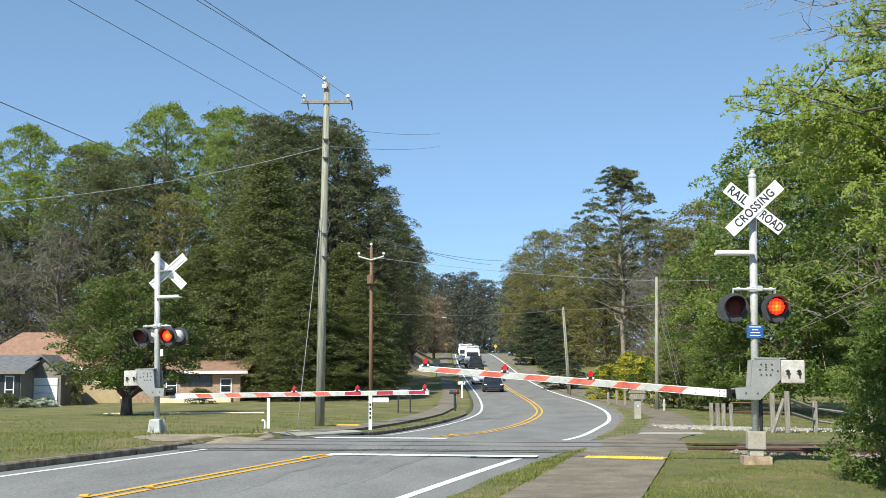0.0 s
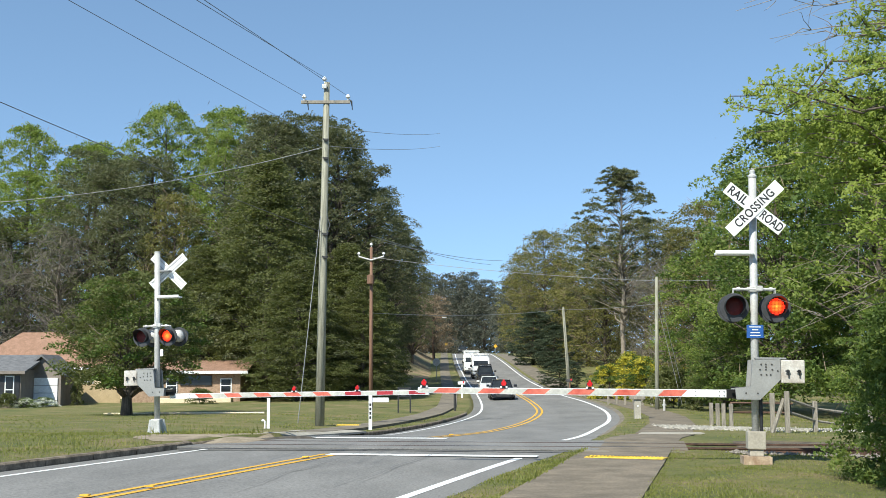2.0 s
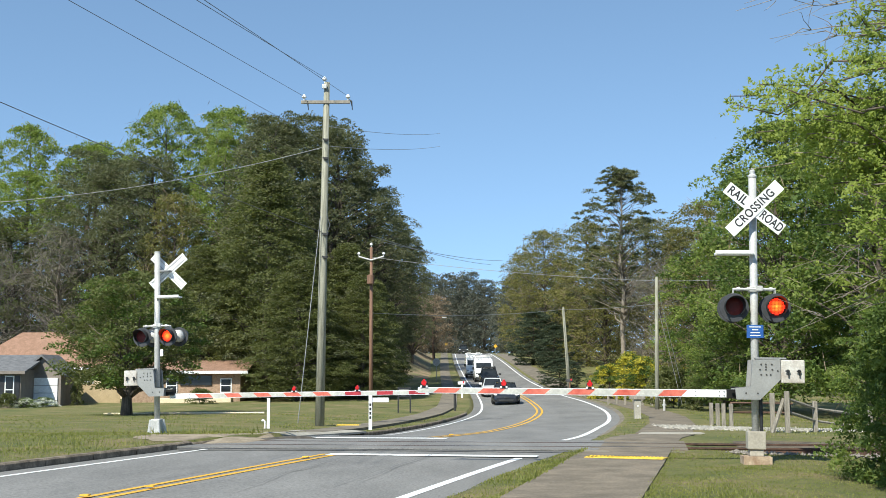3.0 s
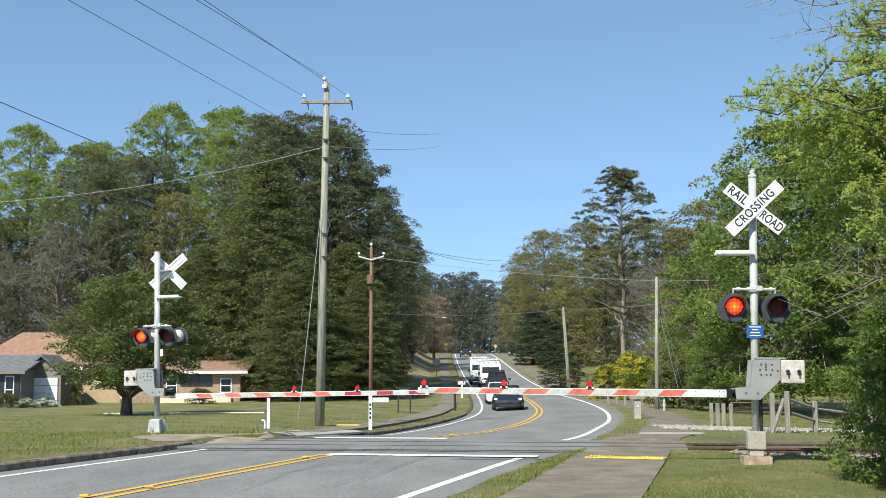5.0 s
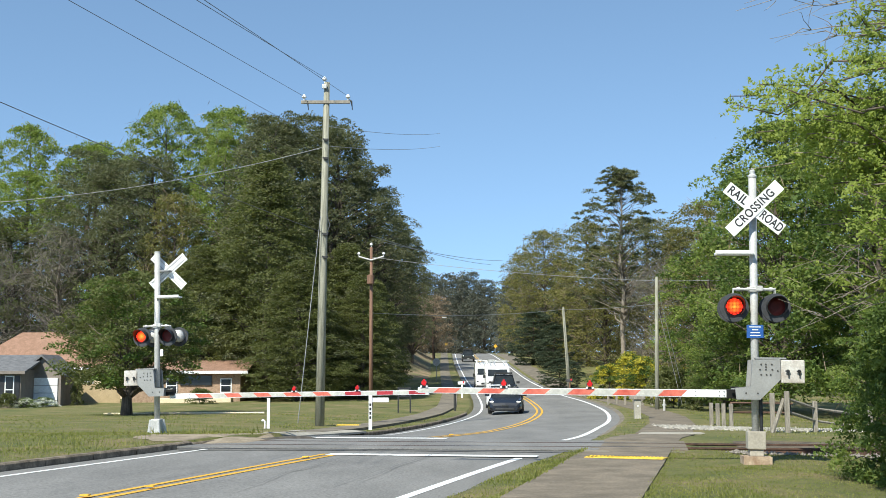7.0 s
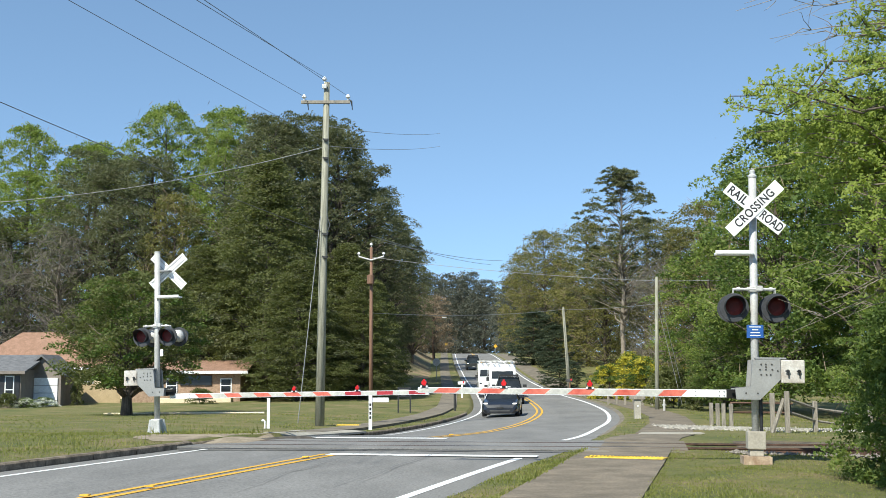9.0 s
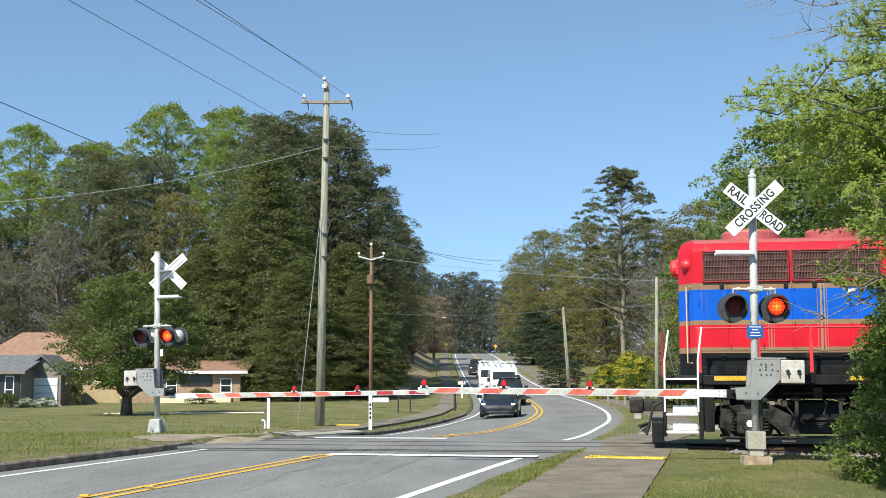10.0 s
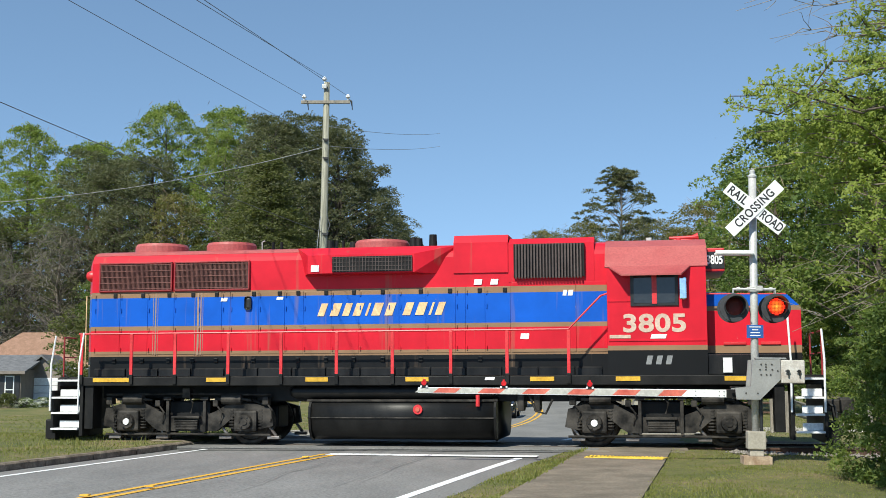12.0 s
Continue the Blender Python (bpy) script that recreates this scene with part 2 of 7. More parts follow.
def tube(bm, pts, radii, n=8, cap=True):
    """A round bar along points, with a radius at each."""
    pts = [Vector(p) for p in pts]
    if not isinstance(radii, (list, tuple)):
        radii = [radii] * len(pts)
    rings = []
    for i, p in enumerate(pts):
        d = (pts[min(i + 1, len(pts) - 1)] - pts[max(i - 1, 0)]).normalized()
        a = d.orthogonal().normalized() if abs(d.z) < 0.99 else Vector((1, 0, 0))
        a = (Vector((0, 0, 1)).cross(d)).normalized() if abs(d.z) < 0.99 else a
        b = d.cross(a)
        rings.append([bm.verts.new(p + float(radii[i]) * (math.cos(k * math.tau / n) * a + math.sin(k * math.tau / n) * b)) for k in range(n)])
    for r0, r1 in zip(rings, rings[1:]):
        for k in range(n):
            bm.faces.new((r0[k], r0[(k + 1) % n], r1[(k + 1) % n], r1[k]))
    if cap:
        bm.faces.new(rings[0][::-1])
        bm.faces.new(rings[-1])
    return bm


def prism(bm, outline, axis, a, b):
    """An outline of (u, v) drawn out along an axis from a to b; u, v are the other two axes in order."""
    def at(u, v, w):
        return {"x": (w, u, v), "y": (u, w, v), "z": (u, v, w)}[axis]
    lo = [bm.verts.new(at(u, v, a)) for u, v in outline]
    hi = [bm.verts.new(at(u, v, b)) for u, v in outline]
    n = len(outline)
    for k in range(n):
        bm.faces.new((lo[k], lo[(k + 1) % n], hi[(k + 1) % n], hi[k]))
    bm.faces.new(lo[::-1])
    bm.faces.new(hi)
    return bm


def bevel_all(bm, w, seg=2, angle=30):
    es = [e for e in bm.edges if len(e.link_faces) == 2 and e.calc_face_angle(0) > radians(angle)]
    bmesh.ops.bevel(bm, geom=es, offset=w, segments=seg, affect="EDGES", profile=0.6)
    return bm


def B():
    return bmesh.new()


# ---- lie of the land ----
ROAD = [(-12.9, -15.6), (-10.2, -5.6), (-7.6, 4.1), (-5.0, 13.8), (-2.4, 23.6), (-0.1, 31.2), (2.0, 41.5), (3.5, 50.5), (4.9, 62.0), (5.6, 71.0), (6.0, 82.0), (6.15, 96.0), (6.2, 113.0), (5.9, 140.0), (5.5, 179.0), (5.8, 250.0), (6.5, 330.0), (9.0, 600.0)]
LEVEL = [(-40, -0.055), (24, -0.055), (26.5, -0.03), (29.5, -0.035), (33, -0.12), (38, -0.26), (43, -0.34), (50, -0.40), (61, -0.45), (72, -0.42), (85, -0.25), (100, 0.0), (113, 0.25), (140, 1.35), (179, 3.6), (230, 5.7), (260, 6.3), (330, 6.0), (600, 3.0), (2000, 3.0)]


def hermite(pts, t):
    """A smooth curve through (value, t) pairs, read at t."""
    if t <= pts[0][1]:
        return pts[0][0] + (t - pts[0][1]) * (pts[1][0] - pts[0][0]) / (pts[1][1] - pts[0][1])
    if t >= pts[-1][1]:
        return pts[-1][0]
    for i in range(len(pts) - 1):
        if pts[i][1] <= t <= pts[i + 1][1]:
            break
    def slope(k):
        if k <= 0 or k >= len(pts) - 1:
            k = min(max(k, 1), len(pts) - 2)
        return (pts[k + 1][0] - pts[k - 1][0]) / (pts[k + 1][1] - pts[k - 1][1])
    h = pts[i + 1][1] - pts[i][1]
    s = (t - pts[i][1]) / h
    return (2 * s**3 - 3 * s**2 + 1) * pts[i][0] + (s**3 - 2 * s**2 + s) * h * slope(i) + (3 * s**2 - 2 * s**3) * pts[i + 1][0] + (s**3 - s**2) * h * slope(i + 1)


LEVEL_Z = [(z, y) for y, z in LEVEL]


def road_x(y):
    return hermite(ROAD, y)


def road_z(y):
    return hermite(LEVEL_Z, y)


def road_side(y):
    """Unit vector across the road, to its right, and the way along it."""
    d = Vector((road_x(y + 0.5) - road_x(y - 0.5), 1.0, 0)).normalized()
    return Vector((d.y, -d.x, 0)), d


def bank(y):
    """Cross-fall of the road in the bend beyond the track."""
    return 0.038 * smooth01(31, 40, y) * (1 - smooth01(75, 100, y))


def on_road(y, off, up=0.0):
    s, _ = road_side(y)
    return Vector((road_x(y) + s.x * off, y + s.y * off, road_z(y) + bank(y) * off + up))


TRACK_O = Vector((0.0, 26.917, 0.0))
TRACK_X = Vector((math.cos(0.171), -math.sin(0.171), 0.0))
TRACK_Y = Vector((math.sin(0.171), math.cos(0.171), 0.0))


def on_track(s, off, z):
    p = TRACK_O + TRACK_X * s + TRACK_Y * off
    return Vector((p.x, p.y, z))


def smooth01(a, b, x):
    t = min(max((x - a) / (b - a), 0.0), 1.0)
    return t * t * (3 - 2 * t)


def ground_z(x, y):
    base = road_z(y)
    d = (x - road_x(y)) * road_side(y)[1].y
    base += bank(y) * math.copysign(min(abs(d), 4.5), d) * (1 - smooth01(5, 14, abs(d)))
    if d < 0:
        z = base + 0.11 * smooth01(4.02, 4.12, -d) - 0.16 * (1 - smooth01(4.0, 4.1, -d))
        z += smooth01(30, 200, -d) * 2.0 * smooth01(110, 200, y) - 0.12 * smooth01(10, 30, -d) * smooth01(40, 70, y)
        z += 1.7 * smooth01(9.5, 14, -d) * smooth01(95, 130, y) * (1 - smooth01(260, 330, y))
    else:
        e = d - 0.45 * (1 - smooth01(24, 32, y))
        z = base + 0.02 * smooth01(3.9, 4.1, e) - 0.16 * (1 - smooth01(3.8, 4.0, e))
        z -= 0.42 * smooth01(8.8, 12.5, d) * (1 - smooth01(21, 23, y))
        z += smooth01(10, 60, d) * 1.0 * smooth01(45, 110, y)
    t = (Vector((x, y, 0)) - TRACK_O)
    off, s = t.dot(TRACK_Y), t.dot(TRACK_X)
    k = (1 - smooth01(1.6, 2.6, abs(off))) * (smooth01(4.6, 5.6, s) if off > -0.8 else smooth01(6.0, 7.2, s))
    z = z * (1 - k) + (-0.23 + 0.17 * smooth01(-0.8, -0.5, off)) * k
    if abs(d) > 4.3:
        z += 0.035 * noise.noise(Vector((x * 0.6, y * 0.6, 0))) * min(1, (abs(d) - 4.3) / 2)
        z += 0.25 * noise.noise(Vector((x * 0.05, y * 0.05, 3))) * smooth01(10, 60, abs(d)) * smooth01(35, 60, y)
    return z


# ---- ground, road, track ----
def strip(name, y_list, offs, ups, mat, parent=None, label="", kind="structure", step_noise=0.0):
    """A ribbon along the road: offsets across it with a height at each."""
    verts, faces = [], []
    for y in y_list:
        for o, u in zip(offs, ups):
            p = on_road(y, o, u)
            verts.append((p.x, p.y, p.z))
    w = len(offs)
    for i in range(len(y_list) - 1):
        for k in range(w - 1):
            faces.append((i * w + k, i * w + k + 1, (i + 1) * w + k + 1, (i + 1) * w + k))
    ob = part(name, mesh_of(name, verts, faces), mat, parent, label)
    if parent is None:
        tagged(ob, label, kind=kind)
    return ob


def span(a, b, step):
    n = max(2, int(round((b - a) / step)) + 1)
    return [a + (b - a) * i / (n - 1) for i in range(n)]


def grow(a, b, step, rate):
    out = [a]
    while out[-1] < b:
        out.append(out[-1] + step)
        step *= rate
    return out


def build_ground():
    cols = [3.3, 3.8, 3.99, 4.12, 4.3, 4.5, 4.75, 5.2, 5.9, 6.7, 7.5, 8.3, 9.1, 10, 11, 12.2, 13.5, 15, 17, 19.5, 22.5, 26, 30, 35, 41, 50, 62, 80, 105, 140, 190, 270, 400, 620, 1000]
    ds = [-c for c in cols[::-1]] + [0.0] + cols
    ys = [-400, -150, -60, -40, -25, -12] + span(-4, 60, 0.6) + grow(61, 1700, 1.2, 1.045)
    verts = []
    for y in ys:
        k = 1 / road_side(y)[1].y
        verts += [(road_x(y) + d * k, y, ground_z(road_x(y) + d * k, y)) for d in ds]
    w = len(ds)
    faces = [(i * w + k, i * w + k + 1, (i + 1) * w + k + 1, (i + 1) * w + k) for i in range(len(ys) - 1) for k in range(w - 1)]
    g = part("ground", mesh_of("ground", verts, faces), "ground", smooth=True)
    tagged(g, "patchy spring lawn and bare soil", "ground", kind="structure")


build_ground()
NEAR_YS = span(-16, 90, 0.8) + grow(91, 420, 1.5, 1.05)


def build_road():
    verts, faces = [], []
    for y in NEAR_YS:
        wide = 0.45 * (1 - smooth01(24, 32, y))
        for o, u in ((-3.95, -0.02), (-1.9, -0.005), (0, 0.0), (1.9, -0.005), (3.95 + wide, -0.02)):
            verts.append(tuple(on_road(y, o, u)))
    for i in range(len(NEAR_YS) - 1):
        for k in range(4):
            faces.append((i * 5 + k, i * 5 + k + 1, i * 5 + k + 6, i * 5 + k + 5))
    return part("road", mesh_of("road", verts, faces), "asphalt")


road = build_road()
tagged(road, "weathered grey asphalt two-lane road", kind="structure")
tagged(road, category="road")


def line(name, y0, y1, off, width, mat, label):
    ys = [y for y in span(y0, y1, 0.8)]
    up = lambda o: -0.02 * abs(o) / 3.95 + 0.008
    s = strip(name, ys, [off - width / 2, off + width / 2], [up(off - width / 2), up(off + width / 2)], mat, road, label, )
    return s


line("edge_line", -10, 26.2, -3.32, 0.14, "paint_white", "white edge line")
line("edge_line", 31.0, 300, -3.4, 0.14, "paint_white", "white edge line")
line("edge_line", -10, 24.2, 3.84, 0.16, "paint_white", "white edge line")
line("edge_line", 28.6, 300, 3.42, 0.16, "paint_white", "white edge line")
for o in (-0.14, 0.14):
    line("centre_line", -10, 24.2, o, 0.12, "paint_yellow", "yellow centre line")
    line("centre_line", 30.6, 300, o, 0.12, "paint_yellow", "yellow centre line")


def flat_quad(name, corners, mat, parent, label="", thick=0.004):
    bm = B()
    lo = [bm.verts.new(c) for c in corners]
    hi = [bm.verts.new((c[0], c[1], c[2] + thick)) for c in corners]
    n = len(corners)
    bm.faces.new(hi)
    for k in range(n):
        bm.faces.new((lo[k], lo[(k + 1) % n], hi[(k + 1) % n], hi[k]))
    return part(name, bm, mat, parent, label)


def ground_bar(name, p, q, width, mat, parent, z=0.0, label=""):
    p, q = Vector(p), Vector(q)
    s = Vector((-(q - p).y, (q - p).x, 0)).normalized() * width / 2
    return flat_quad(name, [(v.x, v.y, z) for v in (p - s, q - s, q + s, p + s)], mat, parent, label)


ground_bar("stop_line", (-2.3, 24.1, 0), (1.8, 23.2, 0), 0.42, "paint_white", road, -0.045, "white stop line")
ground_bar("stop_line", (-3.55, 30.3, 0), (0.1, 29.7, 0), 0.36, "paint_white", road, -0.028, "white stop line")
# lane bars far along the road
for k in range(3):
    ground_bar("stop_line", (2.9, 121 + 3.0 * k, 0), (5.8, 121 + 3.0 * k, 0), 0.5, "paint_white", road, road_z(121 + 3.0 * k) + 0.03)
for o, y in ((-0.02, 22.9), (-0.1, 15.6), (0.1, 16.9), (0.0, 32.5)):
    p = on_road(y, o, 0.03)
    bm = B()
    box(bm, p.x - 0.06, p.x + 0.06, p.y - 0.06, p.y + 0.06, p.z, p.z + 0.02, 0.008)
    part("road_stud", bm, "paint_yellow", road)


# crossing surface and tar seams
def crossing():
    for o0, o1, name in ((-1.75, -0.82, "panel"), (-0.66, 0.66, "panel"), (0.82, 1.75, "panel")):
        for s0, s1, mt in ((-5.6, 3.5, "asphalt"), (3.5, 5.3, "pavement")):
            c = [on_track(s0, o0, -0.03), on_track(s1, o0, -0.03), on_track(s1, o1, -0.03), on_track(s0, o1, -0.03)]
            flat_quad("crossing_panel", c, mt, road, "worn asphalt between the rails", 0.026)


crossing()
ground_bar("path_seam", (2.75, 24.3, 0), (4.75, 23.8, 0), 0.12, "concrete", road, -0.012)
rnd = random.Random(5)
for k in range(9):
    y0 = rnd.uniform(11, 20)
    o = rnd.uniform(-3, 3)
    pts = [on_road(y0 + 0.35 * j, o + 0.012 * j * (k - 4) + 0.12 * noise.noise(Vector((j * 0.16, k * 3.1, 0))) + 0.025 * noise.noise(Vector((j * 1.1, k * 3.1, 5))), 0.02) for j in range(26)]
    bm = B()
    for a, b in zip(pts, pts[1:]):
        s = Vector((-(b - a).y, (b - a).x, 0)).normalized() * 0.005
        vs = [bm.verts.new(v + Vector((0, 0, 0.004))) for v in (a - s, b - s, b + s, a + s)]
        bm.faces.new(vs)
    part("crack", bm, "asphalt_dark", road)
for o in (-2.05, 2.05):
    c = [on_track(-5.4, o - 0.07, -0.03), on_track(3.2, o - 0.07, -0.03), on_track(3.2, o + 0.07, -0.03), on_track(-5.4, o + 0.07, -0.03)]
    flat_quad("tar_seam", c, "asphalt_dark", road, "", 0.006)


# kerbs
def kerb(name, y0, y1, off, rise=0.15, width=0.16, mat="kerb"):
    k = thing(name, "weathered concrete kerb beside the asphalt", "kerb", kind="structure")
    y = y0
    while y < y1 - 0.2:
        e = min(y + 1.5, y1)
        bm = B()
        tilt = 0.022 * noise.noise(Vector((y, off, 0)))
        prof = [(off - math.copysign(0, off), -0.2), (off, rise - 0.03), (off + math.copysign(0.03, off), rise), (off + math.copysign(width, off), rise), (off + math.copysign(width, off), -0.2)]
        rings = [[bm.verts.new(on_road(yy, o, u + tilt)) for o, u in prof] for yy in (y + 0.012, e - 0.012)]
        n = len(prof)
        for i in range(n):
            bm.faces.new((rings[0][i], rings[0][(i + 1) % n], rings[1][(i + 1) % n], rings[1][i]))
        bm.faces.new(rings[0])
        bm.faces.new(rings[1][::-1])
        part("kerb_stone", bm, mat, k)
        y = e


kerb("kerb", -8, 25.6, -3.97, 0.115)
kerb("kerb", 25.6, 26.9, -3.97, 0.06)
kerb("kerb", 38.0, 66, -3.97, 0.11)


def kerb_return():
    """The low broken end of the kerb that turns into the apron."""
    k = thing("kerb_return", "low broken dark kerb end beside the apron", "kerb", kind="structure")
    bm = B()
    rings = []
    for i in range(9):
        t = i / 8
        c = Vector((-4.35 + 1.05 * t - 0.1 * math.sin(t * 3.1), 28.75 + 1.55 * t, 0))
        h = 0.1 * math.sin(math.pi * (0.12 + 0.8 * t)) ** 0.7
        rings.append([bm.verts.new((c.x + u, c.y - 0.5 * u, -0.12 + v)) for u, v in ((-0.3, 0.0), (-0.24, h + 0.04), (0.1, h + 0.07), (0.2, h), (0.26, 0.0))])
    for a, b in zip(rings, rings[1:]):
        for q in range(4):
            bm.faces.new((a[q], a[q + 1], b[q + 1], b[q]))
    bm.faces.new(rings[0])
    bm.faces.new(rings[-1][::-1])
    part("kerb_stone", bm, "kerb_dark", k, smooth=True)


kerb_return()
strip("road_shoulder", span(33, 120, 0.8), [3.85, 4.0, 4.25, 4.45], [-0.015, 0.015, 0.02, 0.0], "path_grey", None, "worn tan earth shoulder along the asphalt")
strip("road_shoulder", span(88, 230, 3), [4.1, 4.6, 6.2, 7.0], [0.0, 0.05, 0.06, 0.0], "path_grey", None, "brown gravel shoulder along the far road")


def earth_bank():
    """A bare slope left of the far road that grows out of the lawn."""
    ys, ds = span(128, 215, 3), [7.2, 8.2, 9.5, 11, 13, 16, 20, 26]
    rise = [0.0, 0.5, 1.3, 2.1, 2.7, 3.0, 3.0, 2.6]
    verts = []
    for y in ys:
        grown = smooth01(128, 158, y) * (1 - 0.5 * smooth01(190, 215, y))
        for d, u in zip(ds, rise):
            p = on_road(y, -d)
            verts.append((p.x, p.y, max(ground_z(p.x, p.y), p.z) - 0.06 + u * grown + 0.15 * grown * noise.noise(Vector((p.x * 0.5, y * 0.2, 0)))))
    w = len(ds)
    faces = [(a * w + k, a * w + k + 1, (a + 1) * w + k + 1, (a + 1) * w + k) for a in range(len(ys) - 1) for k in range(w - 1)]
    tagged(part("earth_bank", mesh_of("earth_bank", verts, faces), "bank_soil", smooth=True), "reddish bare earth bank with thin grass", "ground", kind="structure")


earth_bank()


# pavements beside the road
def ribbon(name, pts, width, mat, label, up=0.02):
    """A path of slabs along (x, y) points."""
    t = thing(name, label, "pavement", kind="structure")
    for (x0, y0), (x1, y1) in zip(pts, pts[1:]):
        a, b = Vector((x0, y0, 0)), Vector((x1, y1, 0))
        s = Vector(((b - a).y, -(b - a).x, 0)).normalized() * width / 2
        n = max(1, int((b - a).length / 1.8))
        for k in range(n):
            p, q = a.lerp(b, k / n), a.lerp(b, (k + 1) / n - 0.012 / max(0.1, (b - a).length))
            bm = B()
            vs = []
            for v in (p - s, p + s, q + s, q - s):
                vs.append(bm.verts.new((v.x, v.y, max(ground_z(v.x, v.y), road_z(v.y) - 0.02) + up)))
            bm.faces.new(vs)
            r = bmesh.ops.extrude_face_region(bm, geom=bm.faces[:])
            bmesh.ops.translate(bm, verts=[v for v in r["geom"] if isinstance(v, bmesh.types.BMVert)], vec=(0, 0, -0.12))
            part("slab", bm, mat, t)
    return t


ribbon("pavement", [(-2.6, -2.0), (0.1, 8.0), (1.55, 15.0), (2.7, 20.0), (3.7, 24.4), (4.0, 25.3)], 1.75, "pavement", "worn brown pavement path beside the road")
ribbon("pavement", [(4.55, 27.9), (4.9, 29.2), (5.75, 31.8)], 1.7, "pavement", "worn brown pavement path over the track")
ribbon("pavement", [(5.9, 32.4), (7.6, 40.0), (9.3, 50.0), (10.6, 62.0), (11.1, 75.0), (11.2, 110.0), (11.0, 150.0), (11.0, 220)], 1.5, "pavement", "worn brown pavement path beyond the track")
ribbon("pavement", [(on_road(y, -5.6).x, on_road(y, -5.6).y) for y in (33.5, 38, 43, 48, 54, 62, 75, 100, 150, 240)], 1.2, "path_grey", "grey brown narrow pavement along the road", 0.05)
flat_quad("driveway", [(5.1, 31.6, -0.05), (6.9, 31.9, -0.05), (7.0, 33.0, -0.08), (5.4, 33.0, -0.08)], "concrete", None, "", 0.03)
ap = [(on_road(y, -3.95).x, on_road(y, -3.95).y) for y in (31.2, 33, 35, 37, 38.2)] + [(-3.1, 40.4), (-4.9, 40.6), (-5.5, 36.5), (-5.2, 33.0), (-4.5, 31.0)]
flat_quad("driveway_apron", [(x, y, max(ground_z(x, y), road_z(y) - 0.02) - 0.02) for x, y in ap], "concrete", None, "", 0.06)


def dirt_shoulder():
    """Worn earth between the far mast and the asphalt, ragged at its edge."""
    bm = B()
    c = bm.verts.new((-5.5, 28.9, ground_z(-5.5, 28.9) + 0.035))
    ring = []
    for k in range(40):
        a = k * math.tau / 40
        r = 1.0 + 0.22 * noise.noise(Vector((math.cos(a) * 2.2, math.sin(a) * 2.2, 4)))
        x, y = -5.5 + (1.75 * math.cos(a) - 0.25 * math.sin(a)) * r, 28.9 + (2.3 * math.sin(a) + 0.4 * math.cos(a)) * r
        ring.append(bm.verts.new((x, y, max(ground_z(x, y), road_z(y) - 0.03) + 0.012)))
    for k in range(40):
        bm.faces.new((c, ring[k], ring[(k + 1) % 40]))
    tagged(part("dirt_shoulder", bm, "dirt"), "worn tan earth beside the crossing", "ground", kind="structure")


dirt_shoulder()
tagged(bpy.data.objects["driveway_apron"], "pale concrete apron beside the crossing", "pavement", kind="structure")
tagged(bpy.data.objects["driveway"], "pale concrete apron across the path", "driveway", kind="structure")
tact = thing("tactile_strip", "bright yellow tactile warning strip set in pavement", "tactile strip", kind="structure")


def tactile(p, q, w, rows):
    p, q = Vector(p), Vector(q)
    d = (q - p).normalized()
    s = Vector((-d.y, d.x, 0))
    flat_quad("plate", [tuple(v) for v in (p, q, q + s * w, p + s * w)], "tactile", tact, "", 0.012)
    n = int((q - p).length / 0.07)
    bm = B()
    for r in range(rows):
        for k in range(n):
            c = p + d * (k + 0.5) * 0.07 + s * (r + 0.5) * w / rows
            box(bm, c.x - 0.014, c.x + 0.014, c.y - 0.014, c.y + 0.014, c.z + 0.012, c.z + 0.026)
    part("studs", bm, "tactile", tact)


tactile((2.6, 22.35, -0.012), (3.94, 21.75, -0.012), 0.4, 5)
ground_bar("path_seam", (5.1, 31.35, 0), (6.65, 31.0, 0), 0.2, "concrete", road, -0.01)
tactile((-3.75, 42.0, -0.2), (-2.95, 41.9, -0.2), 0.4, 4)


# the track
def rail_profile():
    return [(-0.07, -0.17), (0.07, -0.17), (0.07, -0.155), (0.012, -0.14), (0.012, -0.045), (0.037, -0.035), (0.037, -0.004), (0.03, 0.0), (-0.03, 0.0), (-0.037, -0.004), (-0.037, -0.035), (-0.012, -0.045), (-0.012, -0.14), (-0.07, -0.155)]


